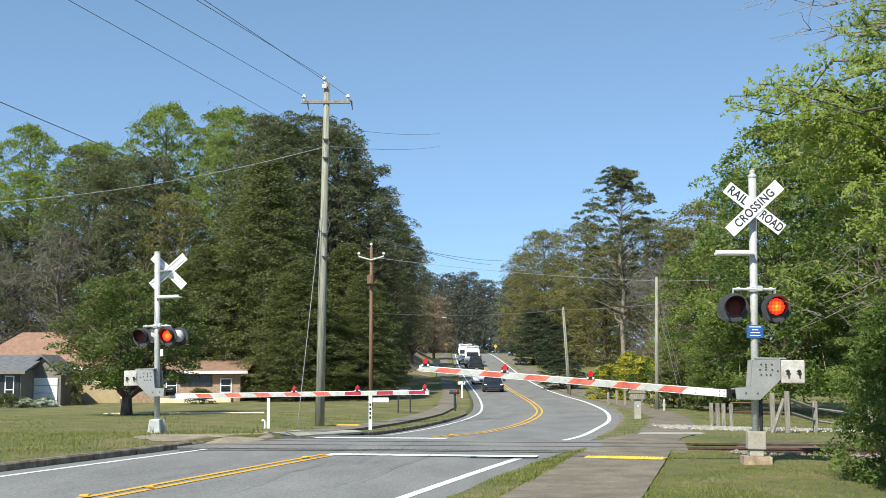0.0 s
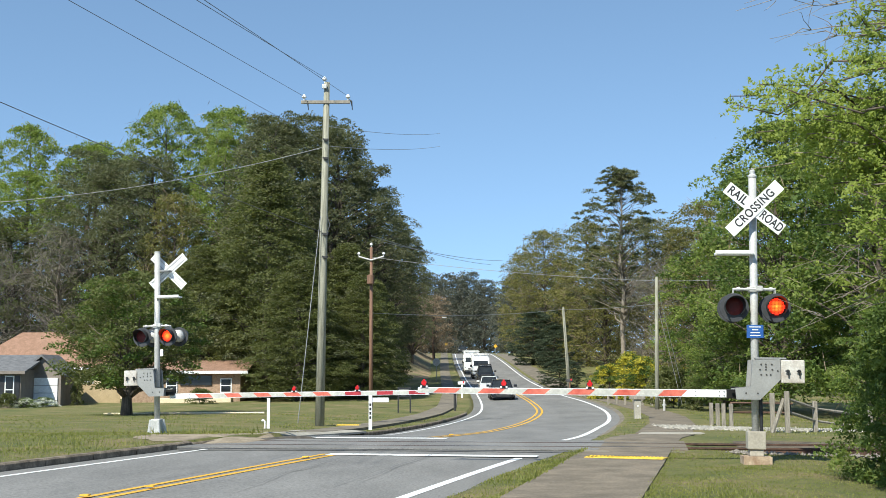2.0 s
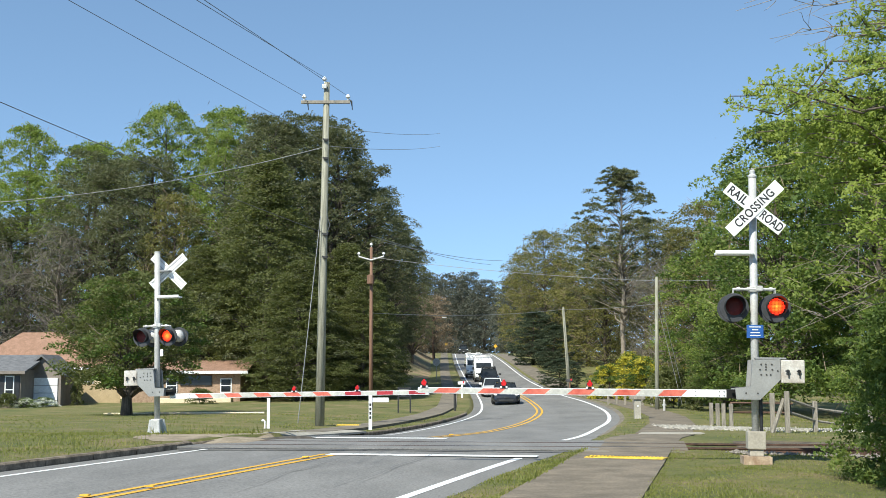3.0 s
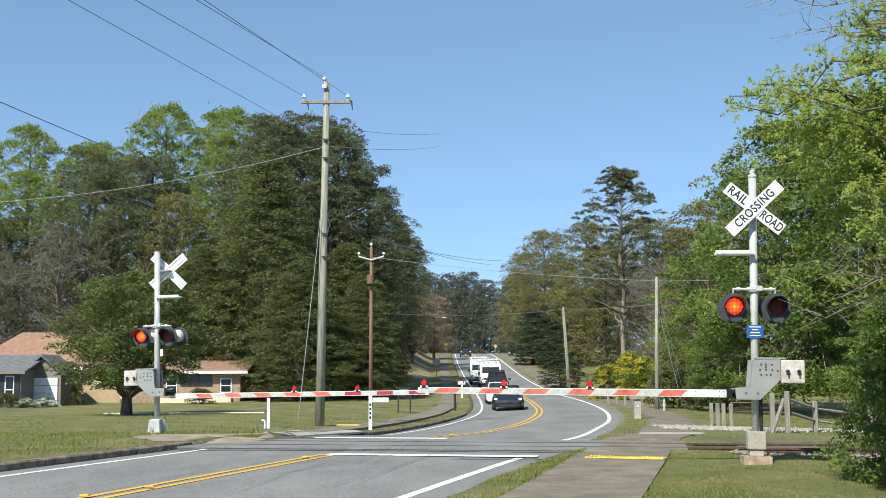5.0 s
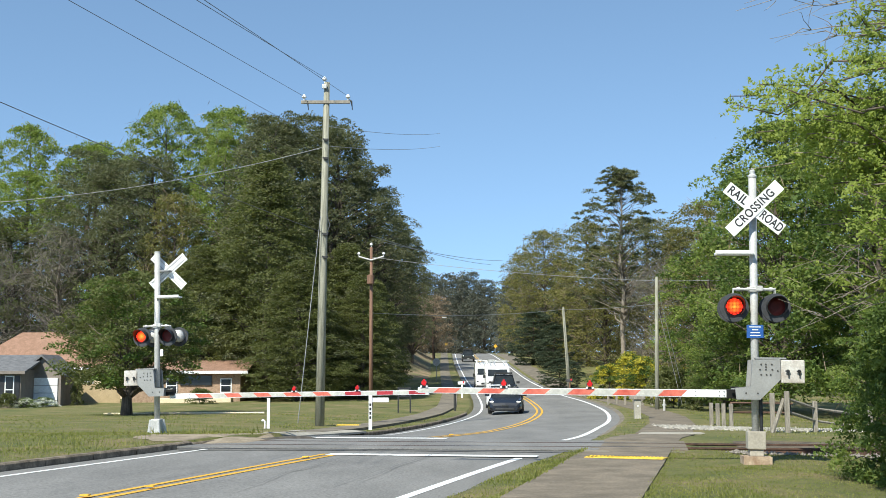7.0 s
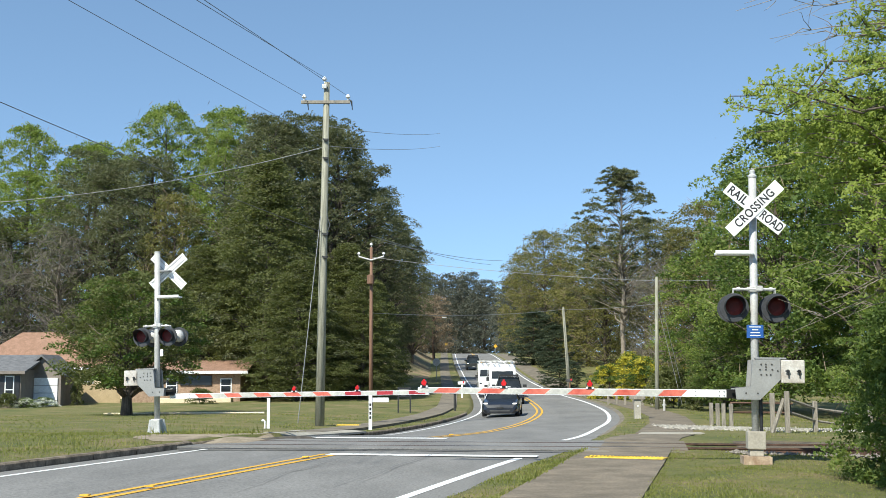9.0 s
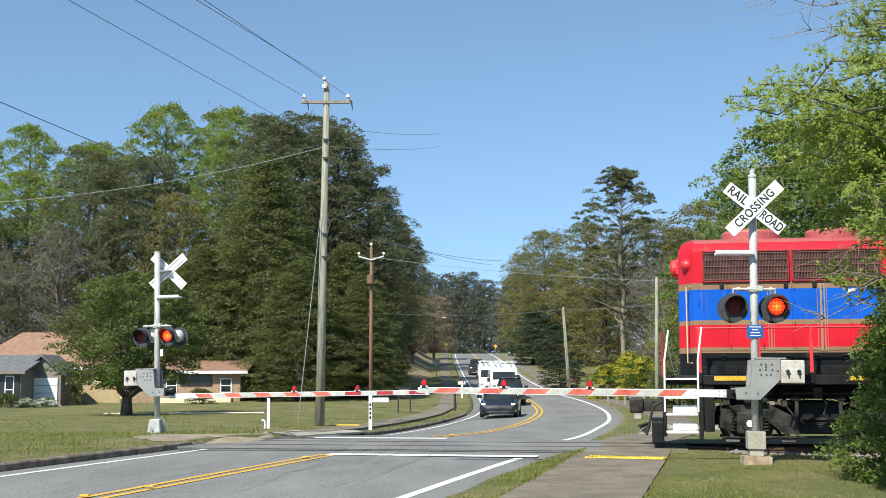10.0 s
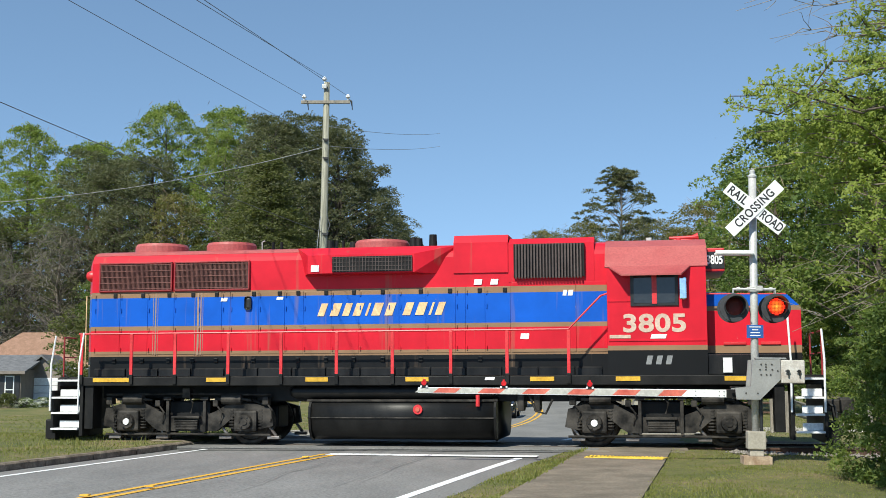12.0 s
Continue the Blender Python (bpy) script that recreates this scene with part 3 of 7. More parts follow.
def build_track():
    t = thing("railway_track", "rusty steel railway track across the road", "railway track", kind="structure")
    for side in (-0.7525, 0.7525):
        bm = B()
        rings = []
        for s in (-60, 120):
            rings.append([bm.verts.new(on_track(s, side + u, v)) for u, v in rail_profile()])
        n = len(rings[0])
        for k in range(n):
            bm.faces.new((rings[0][k], rings[0][(k + 1) % n], rings[1][(k + 1) % n], rings[1][k]))
        r = part("rail", bm, "rail", t, "rusty steel rail")
        bm = B()
        vs = [bm.verts.new(on_track(s, side + u, 0.003)) for s, u in ((-60, -0.026), (120, -0.026), (120, 0.026), (-60, 0.026))]
        bm.faces.new(vs)
        part("running_surface", bm, "rail_top", r, "polished running surface")
    bm = B()
    box(bm, -0.11, 0.11, -1.3, 1.3, -0.33, -0.16, 0.01)
    me = bpy.data.meshes.new("sleeper")
    bm.to_mesh(me)
    bm.free()
    me.materials.append(M["wood_brown"])
    for k in range(48):
        ob = new("sleeper", me)
        ob.parent = t
        ob.matrix_basis = Matrix.Translation(on_track(5.4 + 0.53 * k, 0, 0)) @ pose(0, 0, 0, 0, 0, -9.8)
    # bed and stones of the ballast
    bv, bf = [], []
    ss = span(6.4, 60, 0.8)
    for s in ss:
        for off in (-2.7, -1.9, -1.0, 0.0, 1.0, 1.7, 2.3):
            p = on_track(s, off, 0)
            edge = 0.25 * noise.noise(Vector((s * 0.8, off, 2)))
            p = on_track(s, off + edge, 0)
            bv.append((p.x, p.y, ground_z(p.x, p.y) + (0.02 if abs(off) < 1.8 else -0.01)))
    for i in range(len(ss) - 1):
        for k in range(6):
            bf.append((i * 7 + k, i * 7 + k + 1, i * 7 + k + 8, i * 7 + k + 7))
    part("ballast_bed", mesh_of("ballast_bed", bv, bf), "track_soil", t, "dark stained track bed")
    rng = np.random.default_rng(3)
    verts, faces = [], []
    for k in range(9000):
        s, off = rng.uniform(5.6, 20), rng.uniform(-2.9, 0.2)
        r = rng.uniform(0.02, 0.05)
        p = on_track(s, off, 0)
        if off > -0.85 or s < 6.2 + 0.5 * noise.noise(Vector((s, off * 2, 1))):
            continue
        z = ground_z(p.x, p.y) + r * 0.4
        b = len(verts)
        for v in ((1, 0, 0), (-1, 0, 0), (0, 1, 0), (0, -1, 0), (0, 0, 1), (0, 0, -1)):
            j = rng.uniform(0.7, 1.3, 3) * r
            verts.append((p.x + v[0] * j[0], p.y + v[1] * j[1], z + v[2] * j[2]))
        faces += [(b + i, b + j, b + k2) for i, j, k2 in ((0, 2, 4), (2, 1, 4), (1, 3, 4), (3, 0, 4), (2, 0, 5), (1, 2, 5), (3, 1, 5), (0, 3, 5))]
    ob = part("ballast", mesh_of("ballast", verts, faces), "ballast")
    tagged(ob, "grey and rusty crushed stone ballast beside rails", "ballast", kind="stuff")


build_track()


# ---- trees ----
def quads_mesh(name, c, a, b, fold=0.0, corners=3):
    """Leaves as small blades: centres c, half-axes a and b."""
    n = len(c)
    v = np.empty((n, corners, 3))
    if corners == 3:
        v[:, 0], v[:, 1], v[:, 2] = c - a - b * 0.9, c - a * 0.2 + b * 1.2, c + a * 1.15 - b * 0.3
    else:
        nn = np.cross(a, b)
        nn /= np.linalg.norm(nn, axis=1, keepdims=True) + 1e-9
        lift = fold * np.linalg.norm(b, axis=1, keepdims=True) * nn
        v[:, 0], v[:, 1], v[:, 2], v[:, 3] = c - a, c - b * 0.9 + lift, c + a, c + b * 0.9 + lift
    me = bpy.data.meshes.new(name)
    me.vertices.add(n * corners)
    me.vertices.foreach_set("co", v.reshape(-1))
    me.loops.add(n * corners)
    me.loops.foreach_set("vertex_index", np.arange(n * corners, dtype=np.int32))
    me.polygons.add(n)
    me.polygons.foreach_set("loop_start", np.arange(0, n * corners, corners, dtype=np.int32))
    me.polygons.foreach_set("loop_total", np.full(n, corners, dtype=np.int32))
    me.update()
    me.validate()
    return me


def unit(rng, n):
    v = rng.normal(size=(n, 3))
    return v / np.linalg.norm(v, axis=1, keepdims=True)


def leaf_cloud(rng, clumps, radius, per, size, flat=0.7, long=1.6, droop=0.0, needle=False):
    """Leaves scattered in clumps; the outer side of each clump is fuller."""
    n = len(clumps) * per
    c = np.repeat(clumps, per, axis=0)
    r = np.repeat(np.asarray(radius) * np.ones(len(clumps)), per)
    d = unit(rng, n)
    d[:, 2] = np.abs(d[:, 2]) * 1.15 - 0.35
    rad = r * rng.uniform(0.25, 1.0, n) ** 0.6
    p = c + d * rad[:, None] * np.array([1, 1, flat])
    p[:, 2] -= droop * rad * rng.uniform(0, 1, n)
    s = size * rng.uniform(0.55, 1.3, n)
    if needle:
        a = unit(rng, n) * 0.5 + d
    else:
        a = unit(rng, n)
        a[:, 2] *= 0.5
    a /= np.linalg.norm(a, axis=1, keepdims=True)
    t = unit(rng, n)
    b = np.cross(a, t)
    b /= np.linalg.norm(b, axis=1, keepdims=True) + 1e-9
    return p, a * (s * long)[:, None] * 0.5, b * s[:, None] * 0.5


def limb_points(rng, a, b, wob, n=5):
    a, b = np.asarray(a, float), np.asarray(b, float)
    out = []
    L = np.linalg.norm(b - a)
    for i in range(n + 1):
        t = i / n
        w = rng.normal(size=3) * (wob * L * math.sin(t * math.pi))
        p = a + (b - a) * t + w
        p[2] += 0.06 * L * math.sin(t * math.pi)
        out.append(tuple(float(v) for v in p))
    return out


def make_tree(name, label, seed, height, spread, crown_from, n_clumps, clump_r, per, size, mat, bark="bark", shape="round", trunk_r=0.25, long=1.6, flat=0.7, droop=0.0, needle=False, limbs=26, second=None, twigs=0, gap=0.0, category="tree", lean=0.0):
    rng = np.random.default_rng(seed)
    t = thing(name, label, category)
    top = np.array([lean * height, rng.normal() * 0.02 * height, height * 0.97])
    trunk = limb_points(rng, (0, 0, -0.3), top, 0.012, 8)
    clumps = []
    tries = 0
    while len(clumps) < n_clumps and tries < n_clumps * 60:
        tries += 1
        h = rng.uniform(0, 1)
        if shape == "cone":
            rr = spread * (1 - h) ** 0.75 * (0.55 + 0.45 * min(1, h * 6)) + 0.25
        elif shape == "pine":
            rr = spread * (0.35 + 0.65 * math.sin(math.pi * min(1, 0.12 + h * 0.95)) ** 0.8)
        elif shape == "shrub":
            rr = spread * math.sqrt(max(0.03, 1 - h * h))
        else:
            rr = spread * math.sqrt(max(0.02, 1 - (2 * h - 0.85) ** 2 / 1.35)) if h < 0.98 else spread * 0.2
        a = rng.uniform(0, math.tau)
        lob = 1 + 0.28 * noise.noise(Vector((math.cos(a) * 1.3 + seed, math.sin(a) * 1.3, h * 3.5)))
        q = rng.uniform(0.0, 1.0) ** 0.45
        p = np.array([math.cos(a) * rr * q * lob, math.sin(a) * rr * q * lob, height * (crown_from + (1 - crown_from) * h)])
        p[:2] += top[:2] * (p[2] / height)
        if gap and noise.noise(Vector((p[0] * 0.55 + seed, p[1] * 0.55, p[2] * 0.55))) < gap - 0.5:
            continue
        clumps.append(p)
    clumps = np.array(clumps, dtype=float)
    bm = B()
    tube(bm, trunk, [trunk_r * (1.25 if i == 0 else 1) * (1 - 0.88 * (i / 8)) for i in range(9)], 8)
    part("trunk", bm, bark, t, smooth=True)
    bm = B()
    for k in rng.choice(len(clumps), min(limbs, len(clumps)), replace=False):
        c = clumps[k]
        z0 = max(0.12 * height, c[2] - rng.uniform(0.25, 0.75) * np.linalg.norm(c[:2]) - 0.03 * height)
        f = min(0.96, z0 / (height * 0.97))
        a = np.array([top[0] * f, top[1] * f, z0])
        r0 = trunk_r * (1 - 0.85 * f) * 0.5
        tube(bm, limb_points(rng, a, c, 0.05, 4), [r0, r0 * 0.75, r0 * 0.5, r0 * 0.3, r0 * 0.12], 5)
    tagged(part("limb", bm, bark, t, smooth=True), kind="stuff")
    if per:
        r = clump_r * rng.uniform(0.65, 1.35, len(clumps))
        k2 = int(len(clumps) * (second[1] if second else 0))
        for sel, mm in ((clumps[k2:], mat), (clumps[:k2], second[0] if second else None)):
            if mm is None or not len(sel):
                continue
            rr = r[: len(sel)]
            p, a, b = leaf_cloud(rng, sel, rr, per, size, flat, long, droop, needle)
            part("crown", quads_mesh("crown", p, a, b, 0.35), mm, t)
    if twigs:
        n = twigs
        c = clumps[rng.integers(0, len(clumps), n)] + rng.normal(size=(n, 3)) * clump_r * 0.6
        d = unit(rng, n) * 0.8 + np.array([0, 0, 0.4])
        d /= np.linalg.norm(d, axis=1, keepdims=True)
        b = np.cross(d, unit(rng, n))
        b /= np.linalg.norm(b, axis=1, keepdims=True)
        L = rng.uniform(0.3, 1.0, n)[:, None] * clump_r * 1.1
        tw = part("twig", quads_mesh("twig", c, d * L, b * 0.018 * max(0.7, height / 14), 0.0, 4), "leaf_twig_pale" if bark == "bark_pale" else "leaf_twig", t)
        tagged(tw, kind="stuff")
    return t


def plant(proto, spots, seed=1, group=""):
    """The first spot takes the tree itself, the others take copies: (x, y, scale across, scale up)."""
    r = random.Random(seed)
    for i, (x, y, sx, sz) in enumerate(spots):
        m = pose(x, y, ground_z(x, y) - 0.05, 0, 0, r.uniform(0, 360)) @ Matrix.Diagonal((sx, sx, sz, 1))
        if group:
            tagged(proto, group=group)
        if i == 0:
            first = m
        else:
            copy_thing(proto, m)
    proto.matrix_basis = first


cedar = make_tree("cedar_tree", "dense dark green evergreen tree reaching to the ground", 11, 19, 5.6, 0.03, 1050, 0.72, 74, 0.096, "leaf_dark", shape="cone", trunk_r=0.35, long=1.9, flat=0.75, droop=0.35, limbs=30, second=("leaf_pine", 0.15))
plant(cedar, [(-13.3, 90, 1.15, 0.97), (-18.6, 92, 1.0, 0.62), (-7.4, 92, 0.95, 0.62), (-5.4, 95, 0.62, 0.48), (-10.1, 84, 0.85, 0.52), (-26.5, 97, 1.0, 0.5), (-5.9, 87, 0.66, 0.47), (-16.8, 96, 0.95, 0.7)],3, "evergreens beside the road")
pine = make_tree("pine_tree", "tall dark pine tree with a broad ragged crown", 21, 26, 6.3, 0.2, 760, 0.74, 56, 0.115, "leaf_pine", shape="pine", trunk_r=0.4, long=2.0, flat=0.7, needle=True, limbs=110, gap=0.48)
plant(pine, [(-14.0, 100, 1.0, 0.9), (-9.0, 102, 0.95, 0.874), (-11.2, 109, 1.05, 0.941), (-16.0, 112, 1.0, 0.94), (-25.5, 104, 0.9, 0.79), (-33, 112, 1.0, 0.83), (-29.5, 106, 0.9, 0.78), (-41, 112, 0.9, 0.60), (-6.9, 107, 0.8, 0.755), (-5.7, 126, 0.75, 0.66), (-3.9, 150, 0.5, 0.64)], 4, "pines behind the houses")
lone = make_tree("pine_tree", "tall thin pine tree with sparse tufted branches", 33, 24, 5.0, 0.34, 270, 0.58, 80, 0.11, "leaf_pine", shape="pine", trunk_r=0.24, long=2.6, flat=0.65, needle=True, limbs=170, gap=0.46, bark="bark_pale")
plant(lone, [(19.8, 130, 1.2, 0.97)], 1)
fresh = make_tree("broadleaf_tree", "tall broadleaf tree in fresh light green leaf", 41, 22, 6.2, 0.15, 640, 0.75, 54, 0.14, "leaf_fresh", shape="round", trunk_r=0.3, limbs=60, gap=0.36, twigs=600)
plant(fresh, [(-28.5, 122, 1.0, 1.25), (-22.5, 126, 1.0, 1.26), (-36, 124, 1.0, 1.08), (-50, 120, 1.0, 0.98), (-17.5, 131, 1.0, 1.21), (-43.5, 125, 0.85, 1.17), (-19.4, 105, 0.62, 1.03), (30, 84, 0.8, 0.78), (-40.5, 116, 0.95, 0.911)], 5, "trees on the far side of the lawn")
mid = make_tree("broadleaf_tree", "broadleaf tree in full green spring leaf", 51, 14, 4.6, 0.06, 420, 0.78, 66, 0.125, "leaf_mid", shape="round", trunk_r=0.24, limbs=55, gap=0.5, twigs=500, second=("leaf_fresh", 0.42))
plant(mid, [(16.5, 58, 0.85, 0.92), (19.0, 52, 1.0, 1.0), (18.2, 64, 1.0, 1.1), (22.5, 48, 1.0, 1.05), (22, 60, 1.05, 1.15), (16.2, 72, 0.8, 0.7), (24.5, 43, 0.9, 0.95), (-44, 112, 1.2, 1.0), (14.0, 60, 0.42, 0.34), (17.5, 46, 0.5, 0.34)], 6, "trees beyond the fence")
dark_evergreen = make_tree("dark_evergreen", "dense blackish green evergreen beside the road", 65, 9.5, 3.6, 0.02, 330, 0.62, 80, 0.12, "leaf_evergreen_dark", shape="round", trunk_r=0.2, limbs=20, category="tree")
plant(dark_evergreen, [(12.6, 168, 1.0, 0.78), (16.8, 170, 1.1, 0.8), (14.8, 160, 0.8, 0.6), (11.0, 113, 0.6, 0.3)], 16, "junipers by the far road")
yard = make_tree("yard_tree", "spreading green tree with a short dark trunk", 61, 7.2, 4.0, 0.2, 470, 0.55, 80, 0.088, "leaf_dark", shape="round", trunk_r=0.28, limbs=50, gap=0.38, second=("leaf_mid", 0.35))
plant(yard, [(-15.8, 60, 1.0, 0.98)], 7)
olive = make_tree("budding_tree", "broad tree with olive brown spring buds", 71, 21, 6.8, 0.08, 600, 0.9, 42, 0.155, "leaf_olive", shape="round", trunk_r=0.28, limbs=70, gap=0.16, twigs=1500, second=("leaf_pine", 0.07))
plant(olive, [(20, 165, 1.05, 0.94), (26, 152, 1.05, 0.92), (15.5, 182, 0.95, 0.94), (33, 148, 1.1, 1.0), (19, 140, 0.8, 0.72), (26, 130, 0.9, 0.78), (31, 122, 0.9, 0.8), (22.5, 104, 0.75, 0.55), (14.5, 205, 0.9, 0.85), (-14, 150, 0.95, 1.05), (-9.5, 155, 0.8, 0.82), (-5.6, 158, 0.5, 0.82), (26, 96, 0.7, 0.55), (-22.8, 101, 0.55, 0.8)], 8, "woods along the far road")
# No haze in the air here; the leaf colour carries it.
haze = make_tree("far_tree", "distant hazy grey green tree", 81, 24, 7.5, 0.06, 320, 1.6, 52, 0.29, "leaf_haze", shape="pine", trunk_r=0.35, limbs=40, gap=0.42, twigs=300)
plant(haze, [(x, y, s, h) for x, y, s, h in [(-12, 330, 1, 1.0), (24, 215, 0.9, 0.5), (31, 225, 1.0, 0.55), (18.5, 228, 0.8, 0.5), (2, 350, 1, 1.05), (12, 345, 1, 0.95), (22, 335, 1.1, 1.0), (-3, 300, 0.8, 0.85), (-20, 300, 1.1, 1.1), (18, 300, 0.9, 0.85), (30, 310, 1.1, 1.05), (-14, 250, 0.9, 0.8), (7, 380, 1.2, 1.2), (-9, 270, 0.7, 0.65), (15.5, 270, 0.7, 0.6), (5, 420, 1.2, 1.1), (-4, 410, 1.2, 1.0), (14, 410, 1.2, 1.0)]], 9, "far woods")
bare = make_tree("bare_tree", "bare grey brown tree with fine leafless twigs", 91, 11, 3.8, 0.15, 240, 0.7, 0, 0.1, "leaf_twig", shape="round", trunk_r=0.16, limbs=130, twigs=4200, bark="bark_pale")
plant(bare, [(-38.5, 100, 1.2, 1.15), (-33.5, 104, 1.2, 1.25), (27, 112, 1.2, 1.15), (21.5, 118, 1.0, 1.1)], 10)
brown = make_tree("bare_tree", "reddish brown budding tree with dense twigs", 95, 9, 3.2, 0.12, 160, 0.7, 40, 0.13, "leaf_twig", shape="round", trunk_r=0.2, limbs=60, twigs=3000)
plant(brown, [(-1.5, 188, 1.05, 1.1), (-5.5, 183, 1.1, 1.15)], 11)
yellow = make_tree("forsythia_bush", "bright yellow flowering bush on the verge", 101, 3.4, 2.3, 0.02, 170, 0.4, 60, 0.085, "leaf_yellow", shape="shrub", trunk_r=0.06, limbs=50, second=("leaf_mid", 0.42), gap=0.42, category="bush")
plant(yellow, [(11.6, 84, 0.8, 0.7), (13.8, 82, 0.95, 0.85), (15.8, 80, 0.8, 0.65), (13.4, 87, 0.9, 0.95)], 12, "yellow bushes")
bush = make_tree("bush", "leafy green bush beside the railway ballast", 111, 2.5, 1.25, 0.02, 330, 0.24, 100, 0.036, "leaf_mid", shape="shrub", trunk_r=0.05, limbs=70, second=("leaf_fresh", 0.3), gap=0.42, long=1.8, category="bush")
plant(bush, [(7.2, 18.2, 1.0, 1.2), (7.95, 19.3, 1.05, 1.25), (7.3, 16.9, 0.8, 0.75)], 13, "bushes by the track")


def near_tree():
    """A tree outside the view whose boughs hang into it."""
    rng = np.random.default_rng(7)
    t = thing("roadside_tree", "tree with drooping boughs of fresh green leaves", "tree", pose(7.9, 14.44, 0.13) @ Matrix.Scale(0.76, 4))
    bm = B()
    tube(bm, limb_points(rng, (0, 0, -1.3), (-0.3, 0.2, 11.5), 0.01, 8), [0.26 - 0.026 * i for i in range(9)], 10)
    part("trunk", bm, "bark", t, smooth=True)
    tips = [(4.95, 6.25), (4.85, 5.6), (5.35, 5.9), (5.9, 6.15), (5.95, 5.3), (5.75, 5.65), (6.2, 5.0), (6.5, 5.5), (6.9, 4.6), (6.35, 4.3), (6.75, 3.7), (6.35, 4.35), (6.3, 3.75), (6.6, 3.2), (7.0, 5.7), (7.15, 7.35), (7.0, 7.6), (6.6, 7.25), (6.8, 6.9), (6.95, 6.65), (6.15, 4.7), (7.1, 4.0), (5.6, 5.5), (6.3, 5.8), (6.6, 5.0), (6.8, 5.2), (7.0, 5.0), (6.6, 4.2), (5.3, 5.4), (5.7, 5.1)]
    cs, aa, bb = [], [], []
    for k, (x, z) in enumerate(tips):
        for rep in range(2):
            y = 19.0 + rng.uniform(-1.6, 1.4)
            end = np.array([x - 10.4 + rng.normal() * 0.15, y - 19.0, z + 0.3 + rng.normal() * 0.15])
            z0 = max(1.6, end[2] - rng.uniform(0.2, 1.6))
            pts = limb_points(rng, (-0.1, 0, z0), end, 0.06, 8)
            bm = B()
            tube(bm, pts, [0.05 - 0.0052 * i for i in range(9)], 5)
            part("bough", bm, "bark_pale" if k % 5 == 4 else "bark", t, smooth=True)
            P = np.array(pts)
            for j in range(48):
                f = rng.uniform(0.42, 1.0) * 8
                i = min(7, int(f))
                a = P[i] + (P[i + 1] - P[i]) * (f - i)
                d = unit(rng, 1)[0] * 0.9 + np.array([-0.5, 0, 0.1])
                L = rng.uniform(0.15, 0.5)
                n = 17
                s = rng.uniform(0.2, 1, n)[:, None]
                c = a + d / np.linalg.norm(d) * L * s + rng.normal(size=(n, 3)) * 0.03
                face = unit(rng, n) * 0.75 + np.array([-0.35, -0.5, 0.6])
                ax = np.cross(face, unit(rng, n) + np.array([0.6, 0, 0]))
                ax /= np.linalg.norm(ax, axis=1, keepdims=True)
                bx = np.cross(ax, face)
                bx /= np.linalg.norm(bx, axis=1, keepdims=True)
                sz = rng.uniform(0.035, 0.068, n)[:, None]
                cs.append(c), aa.append(ax * sz * 0.8), bb.append(bx * sz * 0.36)
    # The brighter leaf colour stands in for sun on these boughs.
    part("crown", quads_mesh("crown", np.concatenate(cs), np.concatenate(aa), np.concatenate(bb), 0.3, 4), "leaf_spring", t)
    # dead boughs, above and below
    for x, z, dz in [(4.75, 7.35, 0.1), (5.4, 7.0, -0.2), (5.0, 7.6, 0.3), (5.9, 6.8, 0.1), (5.6, 7.45, 0.2), (6.2, 7.3, 0.0), (6.0, 3.0, 0.9), (5.75, 2.2, 0.9), (6.3, 2.7, 0.7), (6.15, 3.3, 0.6), (6.5, 2.4, 0.6), (5.95, 2.6, 0.5), (6.7, 2.9, 0.4)]:
        end = np.array([x - 10.4, rng.uniform(-0.5, 0.8), z + 0.3])
        pts = limb_points(rng, (-0.1, 0, end[2] + dz + 0.3), end, 0.025, 8)
        bm = B()
        tube(bm, pts, [0.026 - 0.0028 * i for i in range(9)], 5)
        for j in range(16):
            i = int(rng.integers(3, 8))
            a = np.array(pts[i])
            b = a + np.array([-0.45, 0, 0.05]) * rng.uniform(0.4, 1.4) + rng.normal(size=3) * 0.22
            tube(bm, limb_points(rng, a, b, 0.05, 4), [0.008, 0.006, 0.005, 0.004, 0.0015], 4)
        part("dead_bough", bm, "bark_pale", t, "bare grey bough", smooth=True)


near_tree()
azalea = make_tree("flowering_shrub", "low shrub covered in white flowers by the garage", 121, 1.3, 1.2, 0.02, 90, 0.28, 50, 0.06, "leaf_white", shape="shrub", trunk_r=0.04, limbs=20, second=("leaf_mid", 0.55), category="bush")
plant(azalea, [(-25.4, 76.5, 0.75, 0.5), (-26.3, 75.7, 0.8, 0.5)], 14)
hedge = make_tree("shrub", "small dark green shrub beside the house", 131, 1.8, 1.0, 0.02, 90, 0.3, 60, 0.07, "leaf_dark", shape="shrub", trunk_r=0.04, limbs=20, category="bush")
plant(hedge, [(-27.2, 75.0, 0.7, 0.55), (-24.2, 79.5, 0.45, 1.05), (-16.2, 80.0, 0.9, 0.6), (12.6, 66.0, 1.4, 1.3), (14.0, 63.0, 1.4, 1.4), (-17.0, 100.5, 1.2, 1.0)], 15, "small shrubs")


